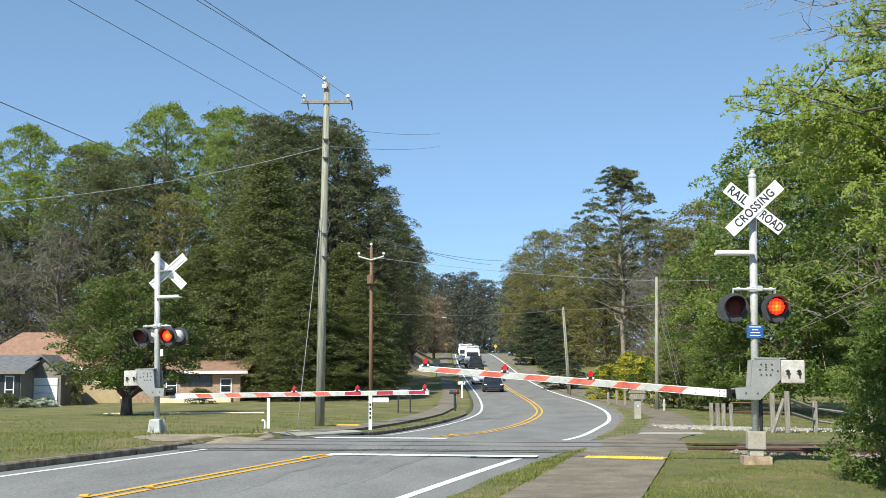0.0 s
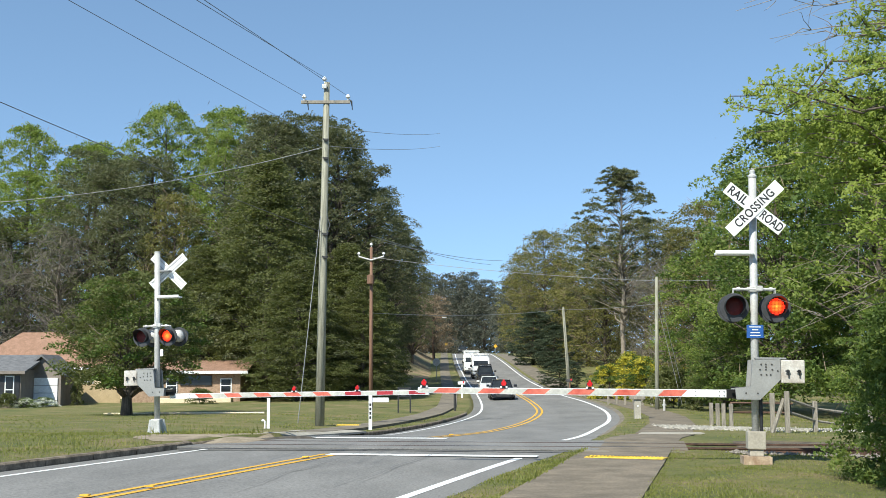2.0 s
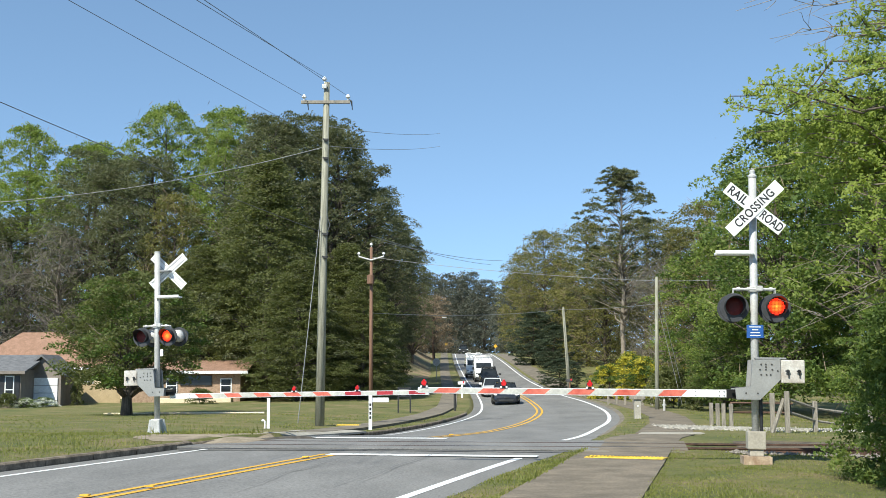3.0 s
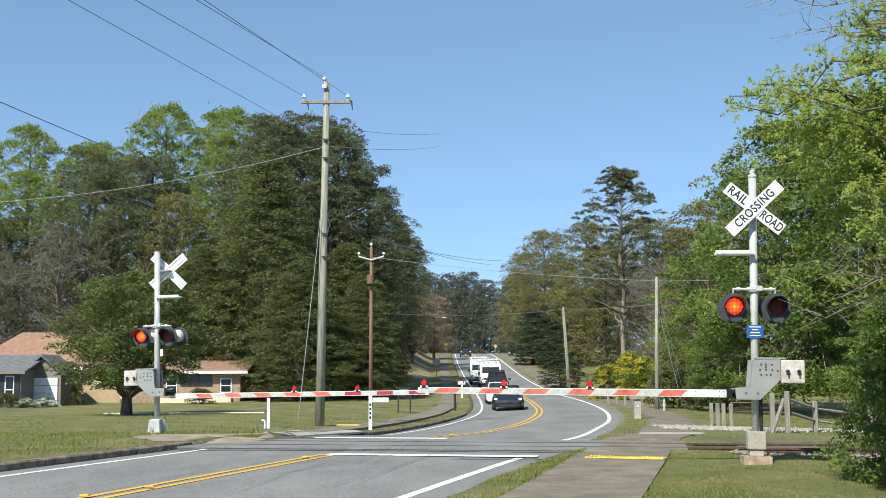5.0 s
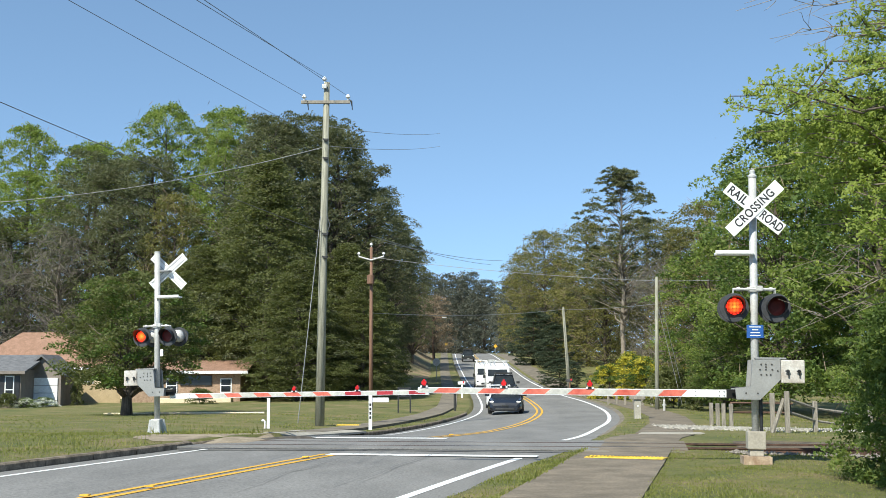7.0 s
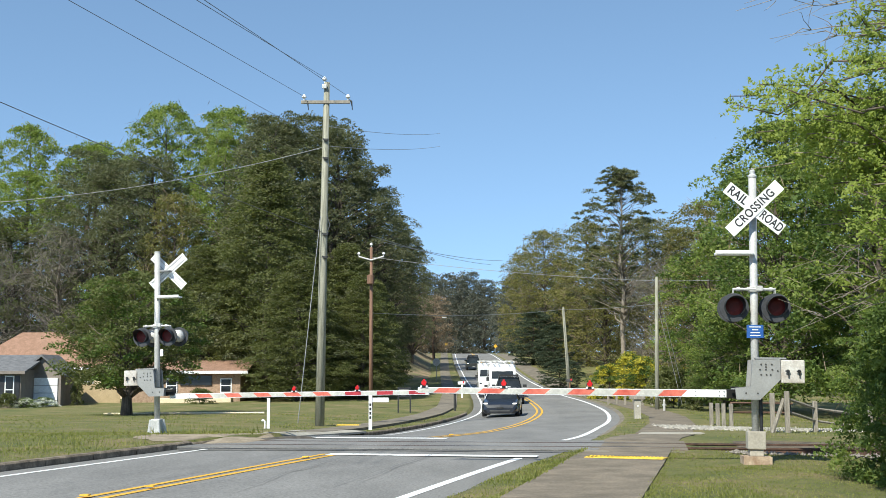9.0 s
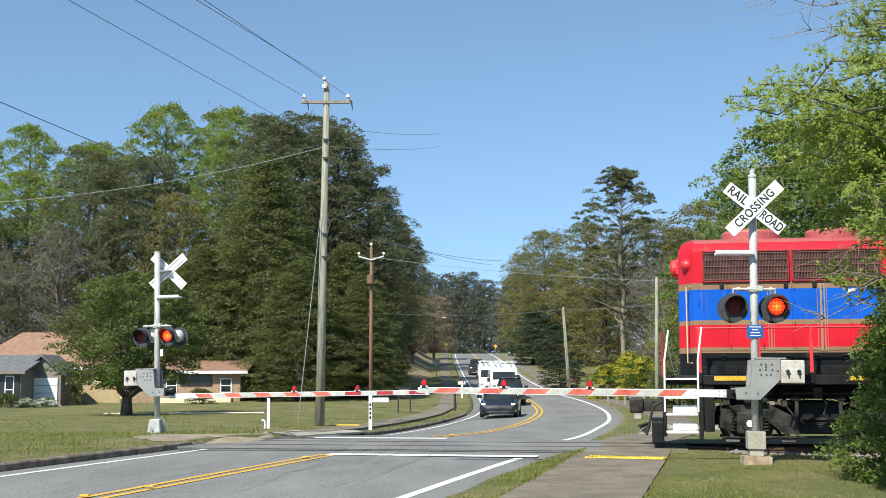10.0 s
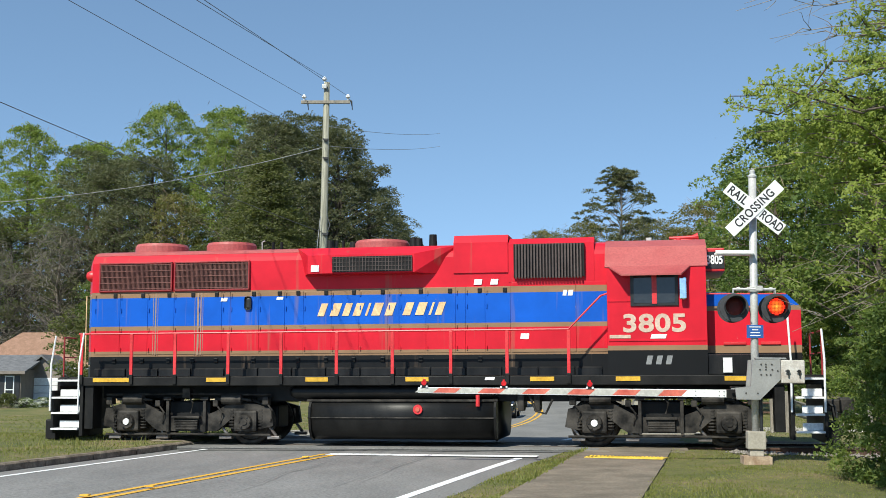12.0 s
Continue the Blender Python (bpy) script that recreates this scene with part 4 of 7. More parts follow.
# ---- locomotive ----
def livery(name, bands, streak=0.5, rough=0.42):
    """Painted bands by height, with rust-coloured streaks and grime."""
    m, n, l, b = material(name, rough)
    c = n.new("ShaderNodeTexCoord")
    s = n.new("ShaderNodeSeparateXYZ")
    l.new(c.outputs["Object"], s.inputs[0])
    d = n.new("ShaderNodeMath")
    d.operation = "DIVIDE"
    l.new(s.outputs[2], d.inputs[0])
    d.inputs[1].default_value = 5.0
    r = ramp(n, [(z / 5.0, col) for z, col in bands], "CONSTANT")
    l.new(d.outputs[0], r.inputs[0])
    big = ramp(n, [(0.3, (0.84, 0.84, 0.84)), (0.7, (1.1, 1.1, 1.1))])
    l.new(noise_tex(n, l, 1.3, 4.0), big.inputs[0])
    col = mix(n, l, 1.0, r.outputs[0], big.outputs[0], "MULTIPLY")
    run = ramp(n, [(0.60, (0, 0, 0)), (0.76, (streak, streak, streak))])
    l.new(noise_tex(n, l, 1.0, 4.0, 0.6, (4.5, 4.5, 0.22)), run.inputs[0])
    col = mix(n, l, run.outputs[0], col, (0.22, 0.15, 0.10))
    chip = ramp(n, [(0.70, (0, 0, 0)), (0.74, (0.5, 0.5, 0.5))])
    l.new(noise_tex(n, l, 9.0, 5.0, 0.7), chip.inputs[0])
    col = mix(n, l, chip.outputs[0], col, (0.45, 0.3, 0.26))
    l.new(col, b.inputs["Base Color"])
    b.inputs["Specular IOR Level"].default_value = 0.2
    bump(n, l, b, noise_tex(n, l, 2.5, 3.0), 0.12, 0.02)
    return m


RED, TAN, BLUE, BLK = (0.58, 0.014, 0.03), (0.27, 0.165, 0.095), (0.006, 0.095, 0.50), (0.009, 0.009, 0.0095)
M["loco_hood"] = livery("hood_paint", [(0, BLK), (1.95, TAN), (2.07, RED), (2.52, TAN), (2.62, BLUE), (3.28, TAN), (3.40, RED)], 0.55)
M["loco_cab"] = livery("cab_paint", [(0, BLK), (2.0, TAN), (2.10, RED)], 0.12)
M["loco_nose"] = livery("nose_paint", [(0, BLK), (1.95, TAN), (2.1, RED), (2.82, TAN), (2.92, BLUE)], 0.12)
M["black_hood"] = plain("streaked_black_panel", (0.007, 0.007, 0.0075), (0.022, 0.021, 0.021), 1.0, 0.3, fine=30, bumped=0.05, stretch=(3, 3, 0.4))
M["loco_roof"] = plain("sunbleached_red", (0.34, 0.055, 0.055), (0.42, 0.11, 0.1), 1.2, 0.5, fine=22, bumped=0.05, lo=0.2, hi=0.8)
M["grille"] = plain("dirty_grille", (0.12, 0.045, 0.038), (0.2, 0.085, 0.07), 4, 0.7, 0.2, fine=30)
M["grille_dark"] = plain("dark_grille", (0.02, 0.018, 0.016), (0.05, 0.045, 0.04), 4, 0.6, 0.3, fine=30)
M["slat_brown"] = plain("sooty_brown_slat", (0.045, 0.032, 0.03), (0.095, 0.068, 0.06), 3, 0.6, 0.1, fine=25, stretch=(2, 2, 0.5))
M["tank"] = plain("fuel_tank_black", (0.007, 0.007, 0.007), (0.015, 0.0145, 0.014), 1.3, 0.42, fine=25, bumped=0.05, stretch=(1.5, 1, 0.6))
M["truck_steel"] = plain("greasy_cast_steel", (0.01, 0.0095, 0.009), (0.07, 0.062, 0.054), 3, 0.6, 0.2, fine=25, bumped=0.4)
M["tan_streak"] = plain("rusty_faded_paint", (0.2, 0.14, 0.1), (0.34, 0.22, 0.15), 2, 0.6, fine=20, bumped=0.05, stretch=(3, 3, 0.5))
M["wheel_face"] = plain("dusty_wheel", (0.03, 0.026, 0.022), (0.1, 0.085, 0.07), 5, 0.55, 0.4, fine=30)
M["glass_dark"] = plain("cab_glass", (0.02, 0.022, 0.025), (0.035, 0.038, 0.04), 1, 0.06, fine=10, bumped=0.0)
# Darkened red: the end rails' shade is put in; grille frames share it.
M["red_darkened"] = plain("darkened_red", (0.2, 0.015, 0.018), (0.32, 0.03, 0.03), 3, 0.5, fine=20, bumped=0.03)
M["mirror"] = plain("mirror", (0.75, 0.78, 0.8), (0.8, 0.82, 0.84), 1, 0.05, 1.0, fine=10, bumped=0.0)

for _k in ("black_hood", "tank", "black_dirty", "truck_steel", "wheel_face"):
    M[_k].node_tree.nodes["Principled BSDF"].inputs["Specular IOR Level"].default_value = 0.22


def letters(text, size, mat, parent, m, name="lettering", shear=0.0, spacing=1.0, thick=0.003, bold=0.0):
    cu = bpy.data.curves.new("txt", "FONT")
    cu.body, cu.size, cu.align_x, cu.align_y, cu.shear, cu.space_character, cu.extrude = text, size, "CENTER", "CENTER", shear, spacing, thick
    cu.offset = bold
    tmp = bpy.data.objects.new("txt", cu)
    scene.collection.objects.link(tmp)
    me = bpy.data.meshes.new_from_object(tmp.evaluated_get(bpy.context.evaluated_depsgraph_get()))
    bpy.data.objects.remove(tmp)
    me.transform(m)
    return part(name, me, mat, parent)


FACE = Matrix.Rotation(radians(90), 4, "X")  # lettering that reads from the -y side


def slab_bar(name, x0, x1, y, z0, z1, mat, parent, slant=0.0, t=0.008):
    bm = B()
    prism(bm, [(x0, z0), (x1, z0), (x1 + slant, z1), (x0 + slant, z1)], "y", y - t, y + t)
    return part(name, bm, mat, parent)


def build_loco():
    L = thing("locomotive", "red and blue diesel freight locomotive with tan stripes", "locomotive")
    # frame
    bm = B()
    box(bm, -1.0, 14.35, -1.5, 1.5, 1.30, 1.50, 0.015)
    fr = part("frame", bm, "black_dirty", L, "black steel walkway frame")
    bm = B()
    box(bm, 2.9, 10.2, -0.9, 0.9, 0.95, 1.31, 0.02)
    box(bm, -0.9, 14.2, -0.55, 0.55, 1.0, 1.31, 0.02)
    part("centre_sill", bm, "black_dirty", L)
    bm = B()
    prism(bm, [(3.0, 1.30), (3.9, 1.12), (9.3, 1.12), (10.1, 1.30)], "y", -0.95, 0.95)
    part("fishbelly", bm, "black_dirty", L)
    for x in (-0.7, 1.95, 4.2, 6.4, 9.06, 10.83, 13.02):
        slab_bar("sill_reflector", x, x + (0.87 if x < 0 else 0.5), -1.505, 1.385, 1.475, "yellow_sill", L)
    # long hood: rounded roof edges
    hw, zt = 0.95, 4.40
    sec = [(-hw, 1.5), (-hw, 4.08)] + [(-hw + 0.32 * (1 - math.cos(a)), 4.08 + 0.27 * math.sin(a)) for a in (0.35, 0.7, 1.05, 1.4)] + [(-0.3, zt), (0.3, zt)] + [(hw - 0.32 * (1 - math.cos(a)), 4.08 + 0.27 * math.sin(a)) for a in (1.4, 1.05, 0.7, 0.35)] + [(hw, 4.08), (hw, 1.5)]
    bm = B()
    prism(bm, sec, "x", -1.05, 10.7)
    bevel_all(bm, 0.03, 2, 60)
    hood = part("long_hood", bm, "loco_hood", L, "red hood with a blue band and tan stripes")
    bm = B()
    prism(bm, [(y * 1.002, z + 0.006) for y, z in sec if z > 4.22], "x", -1.03, 7.3)
    part("roof_skin", bm, "loco_roof", hood, "sun-bleached red roof")
    # hood doors, hinges and latches
    edges = [-0.98, -0.35, 0.32, 0.95, 1.52, 2.08, 2.28, 2.95, 3.55, 3.98, 4.62, 5.25, 5.9, 6.15, 6.75, 7.4, 7.62, 8.05, 8.6]
    for i, (a, b) in enumerate(zip(edges, edges[1:])):
        top = 3.38 if i < 12 else 3.42
        bm = B()
        box(bm, a + 0.007, b - 0.007, -hw - 0.012, -hw + 0.02, 2.0, top, 0.006)
        d = part("hood_door", bm, "loco_hood", L)
        for z in (2.1, 2.55, 3.0, 3.3):
            bm = B()
            tube(bm, [(a + 0.03, -hw - 0.024, z - 0.045), (a + 0.03, -hw - 0.024, z + 0.045)], 0.014, 6)
            part("hinge", bm, "loco_hood", d)
        if b - a > 0.4:
            xm = b - 0.12
            for z in (3.34, 1.86):
                bm = B()
                box(bm, xm - 0.045, xm + 0.045, -hw - 0.035, -hw, z - 0.05, z + 0.05, 0.012)
                part("latch", bm, "black_dirty", d)
    for a, b in ((8.62, 10.0), (10.02, 10.66)):
        bm = B()
        box(bm, a, b, -hw - 0.014, -hw + 0.02, 2.0, 3.5, 0.006)
        part("hood_panel", bm, "loco_hood", L)
    # lower black covers along the walkway
    x = -0.95
    while x < 10.5:
        e = min(x + 0.78, 10.55)
        bm = B()
        prism(bm, [(-hw - 0.005, 1.5), (-hw - 0.05, 1.51), (-hw - 0.05, 1.66), (-hw - 0.005, 1.69)], "x", x + 0.02, e - 0.02)
        part("battery_cover", bm, "black_hood", L)
        x = e
    # radiator grilles
    for x0, x1 in ((-0.83, 0.87), (0.98, 2.70)):
        bm = B()
        box(bm, x0, x1, -hw - 0.02, -hw + 0.05, 3.46, 4.06, 0.004)
        g = part("radiator_grille", bm, "grille_dark", L, "rusty mesh radiator grille")
        bm = B()
        n = int((x1 - x0) / 0.03)
        for k in range(n):
            xx = x0 + (k + 0.5) * (x1 - x0) / n
            box(bm, xx - 0.005, xx + 0.005, -hw - 0.045, -hw - 0.02, 3.46, 4.06)
        for k in range(5):
            zz = 3.49 + k * 0.135
            box(bm, x0, x1, -hw - 0.055, -hw - 0.035, zz - 0.008, zz + 0.008)
        part("grille_mesh", bm, "grille", g)
        bm = B()
        for q in ((x0 - 0.03, x1 + 0.03, 4.06, 4.09), (x0 - 0.03, x1 + 0.03, 3.43, 3.46)):
            box(bm, q[0], q[1], -hw - 0.06, -hw, q[2], q[3], 0.004)
        for q in ((x0 - 0.03, x0), (x1, x1 + 0.03)):
            box(bm, q[0], q[1], -hw - 0.06, -hw, 3.43, 4.09, 0.004)
        part("grille_frame", bm, "red_darkened", g)
    # roof fans
    for xc, rr, z1 in ((0.23, 0.62, 4.58), (1.95, 0.58, 4.58), (5.55, 0.62, 4.56)):
        bm = B()
        tube(bm, [(xc, 0, 4.34), (xc, 0, z1 - 0.06), (xc, 0, z1)], [rr, rr, rr * 0.94], 32)
        f = part("roof_fan", bm, "loco_roof", L, "round red radiator fan housing")
        bm = B()
        tube(bm, [(xc, 0, z1), (xc, 0, z1 + 0.006)], [rr * 0.86, rr * 0.86], 32)
        part("fan_grating", bm, "grille_dark", f)
    for xx in (3.1, 3.3, 4.6, 4.75):
        bm = B()
        tube(bm, [(xx, -0.45, 4.3), (xx, -0.45, 4.55)], 0.035, 8)
        part("vent_pipe", bm, "black_dirty", L)
    for xx, hh in ((4.35, 4.6), (4.9, 4.55), (6.3, 4.62), (6.42, 4.6), (6.75, 4.68)):
        bm = B()
        tube(bm, [(xx, -0.1, 4.3), (xx, -0.1, hh)], [0.1, 0.085], 14)
        part("exhaust_stack", bm, "black_dirty", L)
    bm = B()
    tube(bm, [(2.85, -0.5, 4.3), (2.85, -0.5, 4.55), (2.92, -0.5, 4.58)], 0.015, 6)
    part("aerial", bm, "alu", L)
    # dynamic brake blister
    bm = B()
    hi = [bm.verts.new(v) for v in ((3.82, -0.88, 4.34), (7.42, -0.88, 4.34), (6.55, -1.28, 4.14), (4.16, -1.28, 4.14))]
    lo = [bm.verts.new(v) for v in ((4.0, -0.93, 3.72), (7.0, -0.93, 3.72), (6.55, -1.28, 3.74), (4.16, -1.28, 3.74))]
    bm.faces.new(hi)
    bm.faces.new(lo[::-1])
    for k in range(4):
        bm.faces.new((hi[k], hi[(k + 1) % 4], lo[(k + 1) % 4], lo[k]))
    bevel_all(bm, 0.012, 2)
    dy = part("dynamic_brake_hood", bm, "loco_hood", L, "flared red vent housing")
    bm = B()
    box(bm, 4.72, 6.5, -1.30, -1.2, 3.76, 4.10, 0.004)
    g = part("vent_grille", bm, "black_dirty", dy)
    bm = B()
    for k in range(25):
        xx = 4.74 + k * 0.073
        box(bm, xx, xx + 0.012, -1.315, -1.3, 3.77, 4.09)
    for k in range(4):
        box(bm, 4.72, 6.5, -1.318, -1.302, 3.79 + k * 0.09, 3.80 + k * 0.09)
    part("vent_bar", bm, "slat_brown", g)
    slab_bar("notice", 4.24, 4.42, -1.29, 3.78, 3.92, "white", dy)
    # filter housing and its grille
    bm = B()
    prism(bm, [(-0.98, 3.72), (-0.98, 4.38), (-0.86, 4.55), (0.86, 4.55), (0.98, 4.38), (0.98, 3.72)], "x", 7.36, 8.55)
    bevel_all(bm, 0.02, 2)
    part("filter_housing", bm, "loco_hood", L)
    bm = B()
    prism(bm, [(-0.96, 3.5), (-0.96, 4.34), (-0.8, 4.46), (0.8, 4.46), (0.96, 4.34), (0.96, 3.5)], "x", 8.56, 10.4)
    bevel_all(bm, 0.02, 2)
    part("inlet_housing", bm, "loco_hood", L)
    bm = B()
    box(bm, 8.68, 10.2, -1.04, -0.95, 3.60, 4.32, 0.006)
    ig = part("inlet_grille", bm, "black_dirty", L, "dark corrugated air inlet grille")
    for k in range(22):
        xx = 8.72 + k * 0.066
        bm = B()
        box(bm, xx, xx + 0.034, -1.085, -1.03, 3.57, 4.31, 0.004)
        part("slat", bm, "slat_brown", ig)
    # cab
    sec = [(-1.5, 1.5), (-1.5, 3.72), (-1.1, 4.18), (-0.6, 4.36), (0.6, 4.36), (1.1, 4.18), (1.5, 3.72), (1.5, 1.5)]
    bm = B()
    prism(bm, sec, "x", 10.68, 12.7)
    bevel_all(bm, 0.025, 2)
    cab = part("cab", bm, "loco_cab", L, "red cab with a tan number on its side")
    bm = B()
    prism(bm, [(-1.52, 3.74), (-1.12, 4.2), (-0.6, 4.385), (0.6, 4.385), (0.6, 4.36), (-0.61, 4.37), (-1.1, 4.175), (-1.49, 3.73)], "x", 10.64, 12.74)
    part("cab_roof", bm, "loco_roof", L, "sun-bleached red cab roof")
    bm = B()
    v = [bm.verts.new(p) for p in ((10.72, -1.5, 3.76), (12.4, -1.5, 3.76), (12.2, -1.86, 3.56), (10.98, -1.86, 3.56))]
    bm.faces.new(v)
    r = bmesh.ops.extrude_face_region(bm, geom=bm.faces[:])
    bmesh.ops.translate(bm, verts=[k for k in r["geom"] if isinstance(k, bmesh.types.BMVert)], vec=(0, 0, -0.03))
    part("awning", bm, "loco_roof", L, "red window awning")
    bm = B()
    box(bm, 11.16, 12.14, -1.53, -1.48, 2.92, 3.62, 0.01)
    wf = part("side_window", bm, "black", L, "dark sliding cab window")
    for x0, x1 in ((11.23, 11.62), (11.68, 12.07)):
        bm = B()
        box(bm, x0, x1, -1.537, -1.525, 2.98, 3.58, 0.003)
        part("pane", bm, "glass_dark", wf)
    bm = B()
    box(bm, 11.6, 11.7, -1.545, -1.53, 2.96, 3.6, 0.003)
    part("mullion", bm, "red_paint", wf)
    bm = B()
    box(bm, 12.16, 12.30, -1.66, -1.63, 3.04, 3.5, 0.03)
    part("mirror", bm, "mirror", L, "upright wing mirror")
    bm = B()
    box(bm, 10.7, 12.68, -1.515, -1.49, 2.20, 2.225)
    box(bm, 10.7, 12.0, -1.515, -1.49, 3.02, 3.04)
    part("cab_seam", bm, "loco_cab", L)
    letters("3805", 0.46, "tan_dull", L, Matrix.Translation((11.64, -1.506, 2.55)) @ FACE @ Matrix.Diagonal((1.38, 1.1, 1, 1)), "cab_number", 0, 1.05, 0.003, 0.014)
    slab_bar("maker_mark", 11.55, 11.86, -1.506, 2.25, 2.34, "white", L, 0.03, 0.004)
    slab_bar("model_mark", 10.72, 11.15, -1.506, 2.26, 2.33, "tan_dull", L, 0.0, 0.004)
    for k in range(3):
        slab_bar("chalk_mark", 11.45 + 0.2 * k, 11.56 + 0.2 * k, -1.506, 1.72, 1.9, "alu_dark", L, 0.04, 0.004)
    # number box over the nose and roof gear
    bm = B()
    box(bm, 12.7, 13.12, -0.95, 0.95, 3.66, 4.16, 0.03)
    nb = part("number_box", bm, "red_paint", L)
    slab_bar("number_plate_back", 12.72, 13.11, -0.955, 3.72, 4.08, "black", nb)
    letters("3805", 0.2, "white", nb, Matrix.Translation((12.915, -0.968, 3.9)) @ FACE @ Matrix.Diagonal((0.85, 1.3, 1, 1)), "number", 0, 1.0, 0.003, 0.006)
    bm = B()
    tube(bm, [(12.2, -0.2, 4.36), (12.2, -0.2, 4.47)], 0.05, 8)
    tube(bm, [(12.0, -0.2, 4.47), (12.5, -0.2, 4.48), (12.62, -0.2, 4.5)], [0.03, 0.04, 0.08], 10)
    tube(bm, [(12.1, 0.0, 4.45), (12.4, 0.0, 4.45), (12.52, 0, 4.46)], [0.03, 0.04, 0.075], 10)
    part("air_horn", bm, "red_paint", L)
    bm = B()
    box(bm, 11.5, 11.62, -0.3, -0.18, 4.36, 4.48, 0.01)
    part("roof_box", bm, "alu", L)
    # nose
    bm = B()
    prism(bm, [(12.7, 1.5), (12.7, 3.22), (14.35, 3.16), (14.62, 2.9), (14.62, 1.5)], "y", -1.02, 1.02)
    bevel_all(bm, 0.09, 3)
    part("short_hood", bm, "loco_nose", L, "red nose with a blue top")
    bm = B()
    box(bm, 13.05, 13.5, -1.05, -1.0, 2.12, 2.18, 0.01)
    box(bm, 13.8, 14.2, -1.05, -1.0, 2.12, 2.18, 0.01)
    tube(bm, [(13.2, -1.03, 2.9), (13.2, -1.09, 2.9), (13.62, -1.09, 2.9), (13.62, -1.03, 2.9)], 0.014, 6)
    part("nose_fitting", bm, "red_paint", L)
    slab_bar("notice", 13.0, 13.18, -1.515, 1.55, 1.85, "white", L)
    bm = B()
    box(bm, 12.7, 14.3, -1.46, -1.0, 1.5, 1.92, 0.02)
    part("step_well_cover", bm, "black_hood", L)
    # tapered end of the long hood
    bm = B()
    rings = []
    for z, e in ((1.5, 0.0), (4.05, 0.0), (4.2, 0.05), (4.3, 0.16), (4.35, 0.3)):
        rings.append([bm.verts.new(p) for p in ((-1.04, -0.945 + e, z), (-1.34 + e * 0.6, -0.45 + e * 0.4, z), (-1.34 + e * 0.6, 0.45 - e * 0.4, z), (-1.04, 0.945 - e, z))])
    for lo, hi in zip(rings, rings[1:]):
        for i in range(4):
            bm.faces.new((lo[i], lo[(i + 1) % 4], hi[(i + 1) % 4], hi[i]))
    bm.faces.new(rings[-1])
    bm.faces.new(rings[0][::-1])
    bmesh.ops.recalc_face_normals(bm, faces=bm.faces[:])
    part("hood_end", bm, "loco_hood", L)
    # headlight at the long hood's end, and number boards
    bm = B()
    tube(bm, [(-1.3, 0, 3.82), (-1.46, 0, 3.82), (-1.5, 0, 3.82)], [0.2, 0.19, 0.14], 16)
    box(bm, -1.39, -1.3, -0.32, 0.32, 3.66, 3.98, 0.03)
    part("headlight", bm, "red_paint", L)
    bm = B()
    tube(bm, [(-1.0, -0.7, 3.82), (-1.2, -0.72, 3.82), (-1.27, -0.72, 3.82), (-1.29, -0.72, 3.82)], [0.13, 0.13, 0.1, 0.05], 16)
    part("marker_lamp", bm, "red_paint", L, "round red marker lamp housing", smooth=True)
    bm = B()
    tube(bm, [(-1.1, -0.85, 3.35), (-1.2, -0.9, 3.35), (-1.2, -0.9, 1.75), (-1.1, -0.85, 1.75)], 0.014, 6)
    part("grab_iron", bm, "tan_paint", L)
    bm = B()
    box(bm, 2.62, 2.78, -hw - 0.026, -hw, 2.98, 3.28, 0.06)
    part("sight_glass", bm, "black", L)
    for x0, x1, z0, z1 in ((2.05, 2.2, 3.18, 3.26), (3.35, 3.5, 3.2, 3.26), (7.8, 7.97, 3.46, 3.58), (8.16, 8.32, 3.46, 3.58), (8.8, 8.98, 2.28, 2.4), (9.72, 9.8, 3.2, 3.32), (9.83, 9.93, 3.2, 3.32), (8.1, 8.3, 1.41, 1.47), (1.06, 1.1, 3.62, 3.72)):
        slab_bar("sticker", x0, x1, -hw - 0.016 if z1 > 1.6 else -1.505, z0, z1, "white", L, 0.02, 0.004)
    for x0, x1 in ((0.45, 0.462), (0.5, 0.525), (0.56, 0.57), (1.44, 1.452), (1.5, 1.545), (1.575, 1.60), (1.63, 1.64)):
        slab_bar("rust_streak", x0, x1, -hw - 0.010, 1.98, 3.38, "tan_streak", L, 0.0, 0.006)
    # company lettering, kept as plain slanted blocks
    xs = [(4.30, 0.2), (4.58, 0.24), (4.86, 0.2), (5.10, 0.22), (5.38, 0.1), (5.52, 0.24), (5.82, 0.22), (6.22, 0.22), (6.50, 0.24), (6.80, 0.1), (6.94, 0.2)]
    for x, w in xs:
        slab_bar("name_block", x, x + w - 0.05, -hw - 0.018, 2.82, 3.1, "tan_paint", L, 0.1, 0.005)
    # hand rails
    posts = [-0.98, 0.2, 1.22, 2.45, 3.65, 4.89, 6.12, 7.38, 8.58, 9.87]
    for x in posts:
        bm = B()
        box(bm, x - 0.035, x + 0.035, -1.54, -1.5, 1.52, 2.44, 0.008)
        hp = part("rail_post", bm, "red_paint", L)
        bm = B()
        box(bm, x - 0.04, x + 0.04, -1.545, -1.5, 1.33, 1.55, 0.008)
        part("post_foot", bm, "black_dirty", hp)
    bm = B()
    tube(bm, [(-1.05, -1.52, 2.45), (9.87, -1.52, 2.46), (10.55, -1.5, 3.15), (10.7, -1.46, 3.2)], 0.02, 8)
    part("hand_rail", bm, "red_paint", L)
    bm = B()
    tube(bm, [(12.7, -1.3, 3.17), (14.3, -1.3, 3.15)], 0.016, 6)
    part("hand_rail", bm, "red_paint", L)
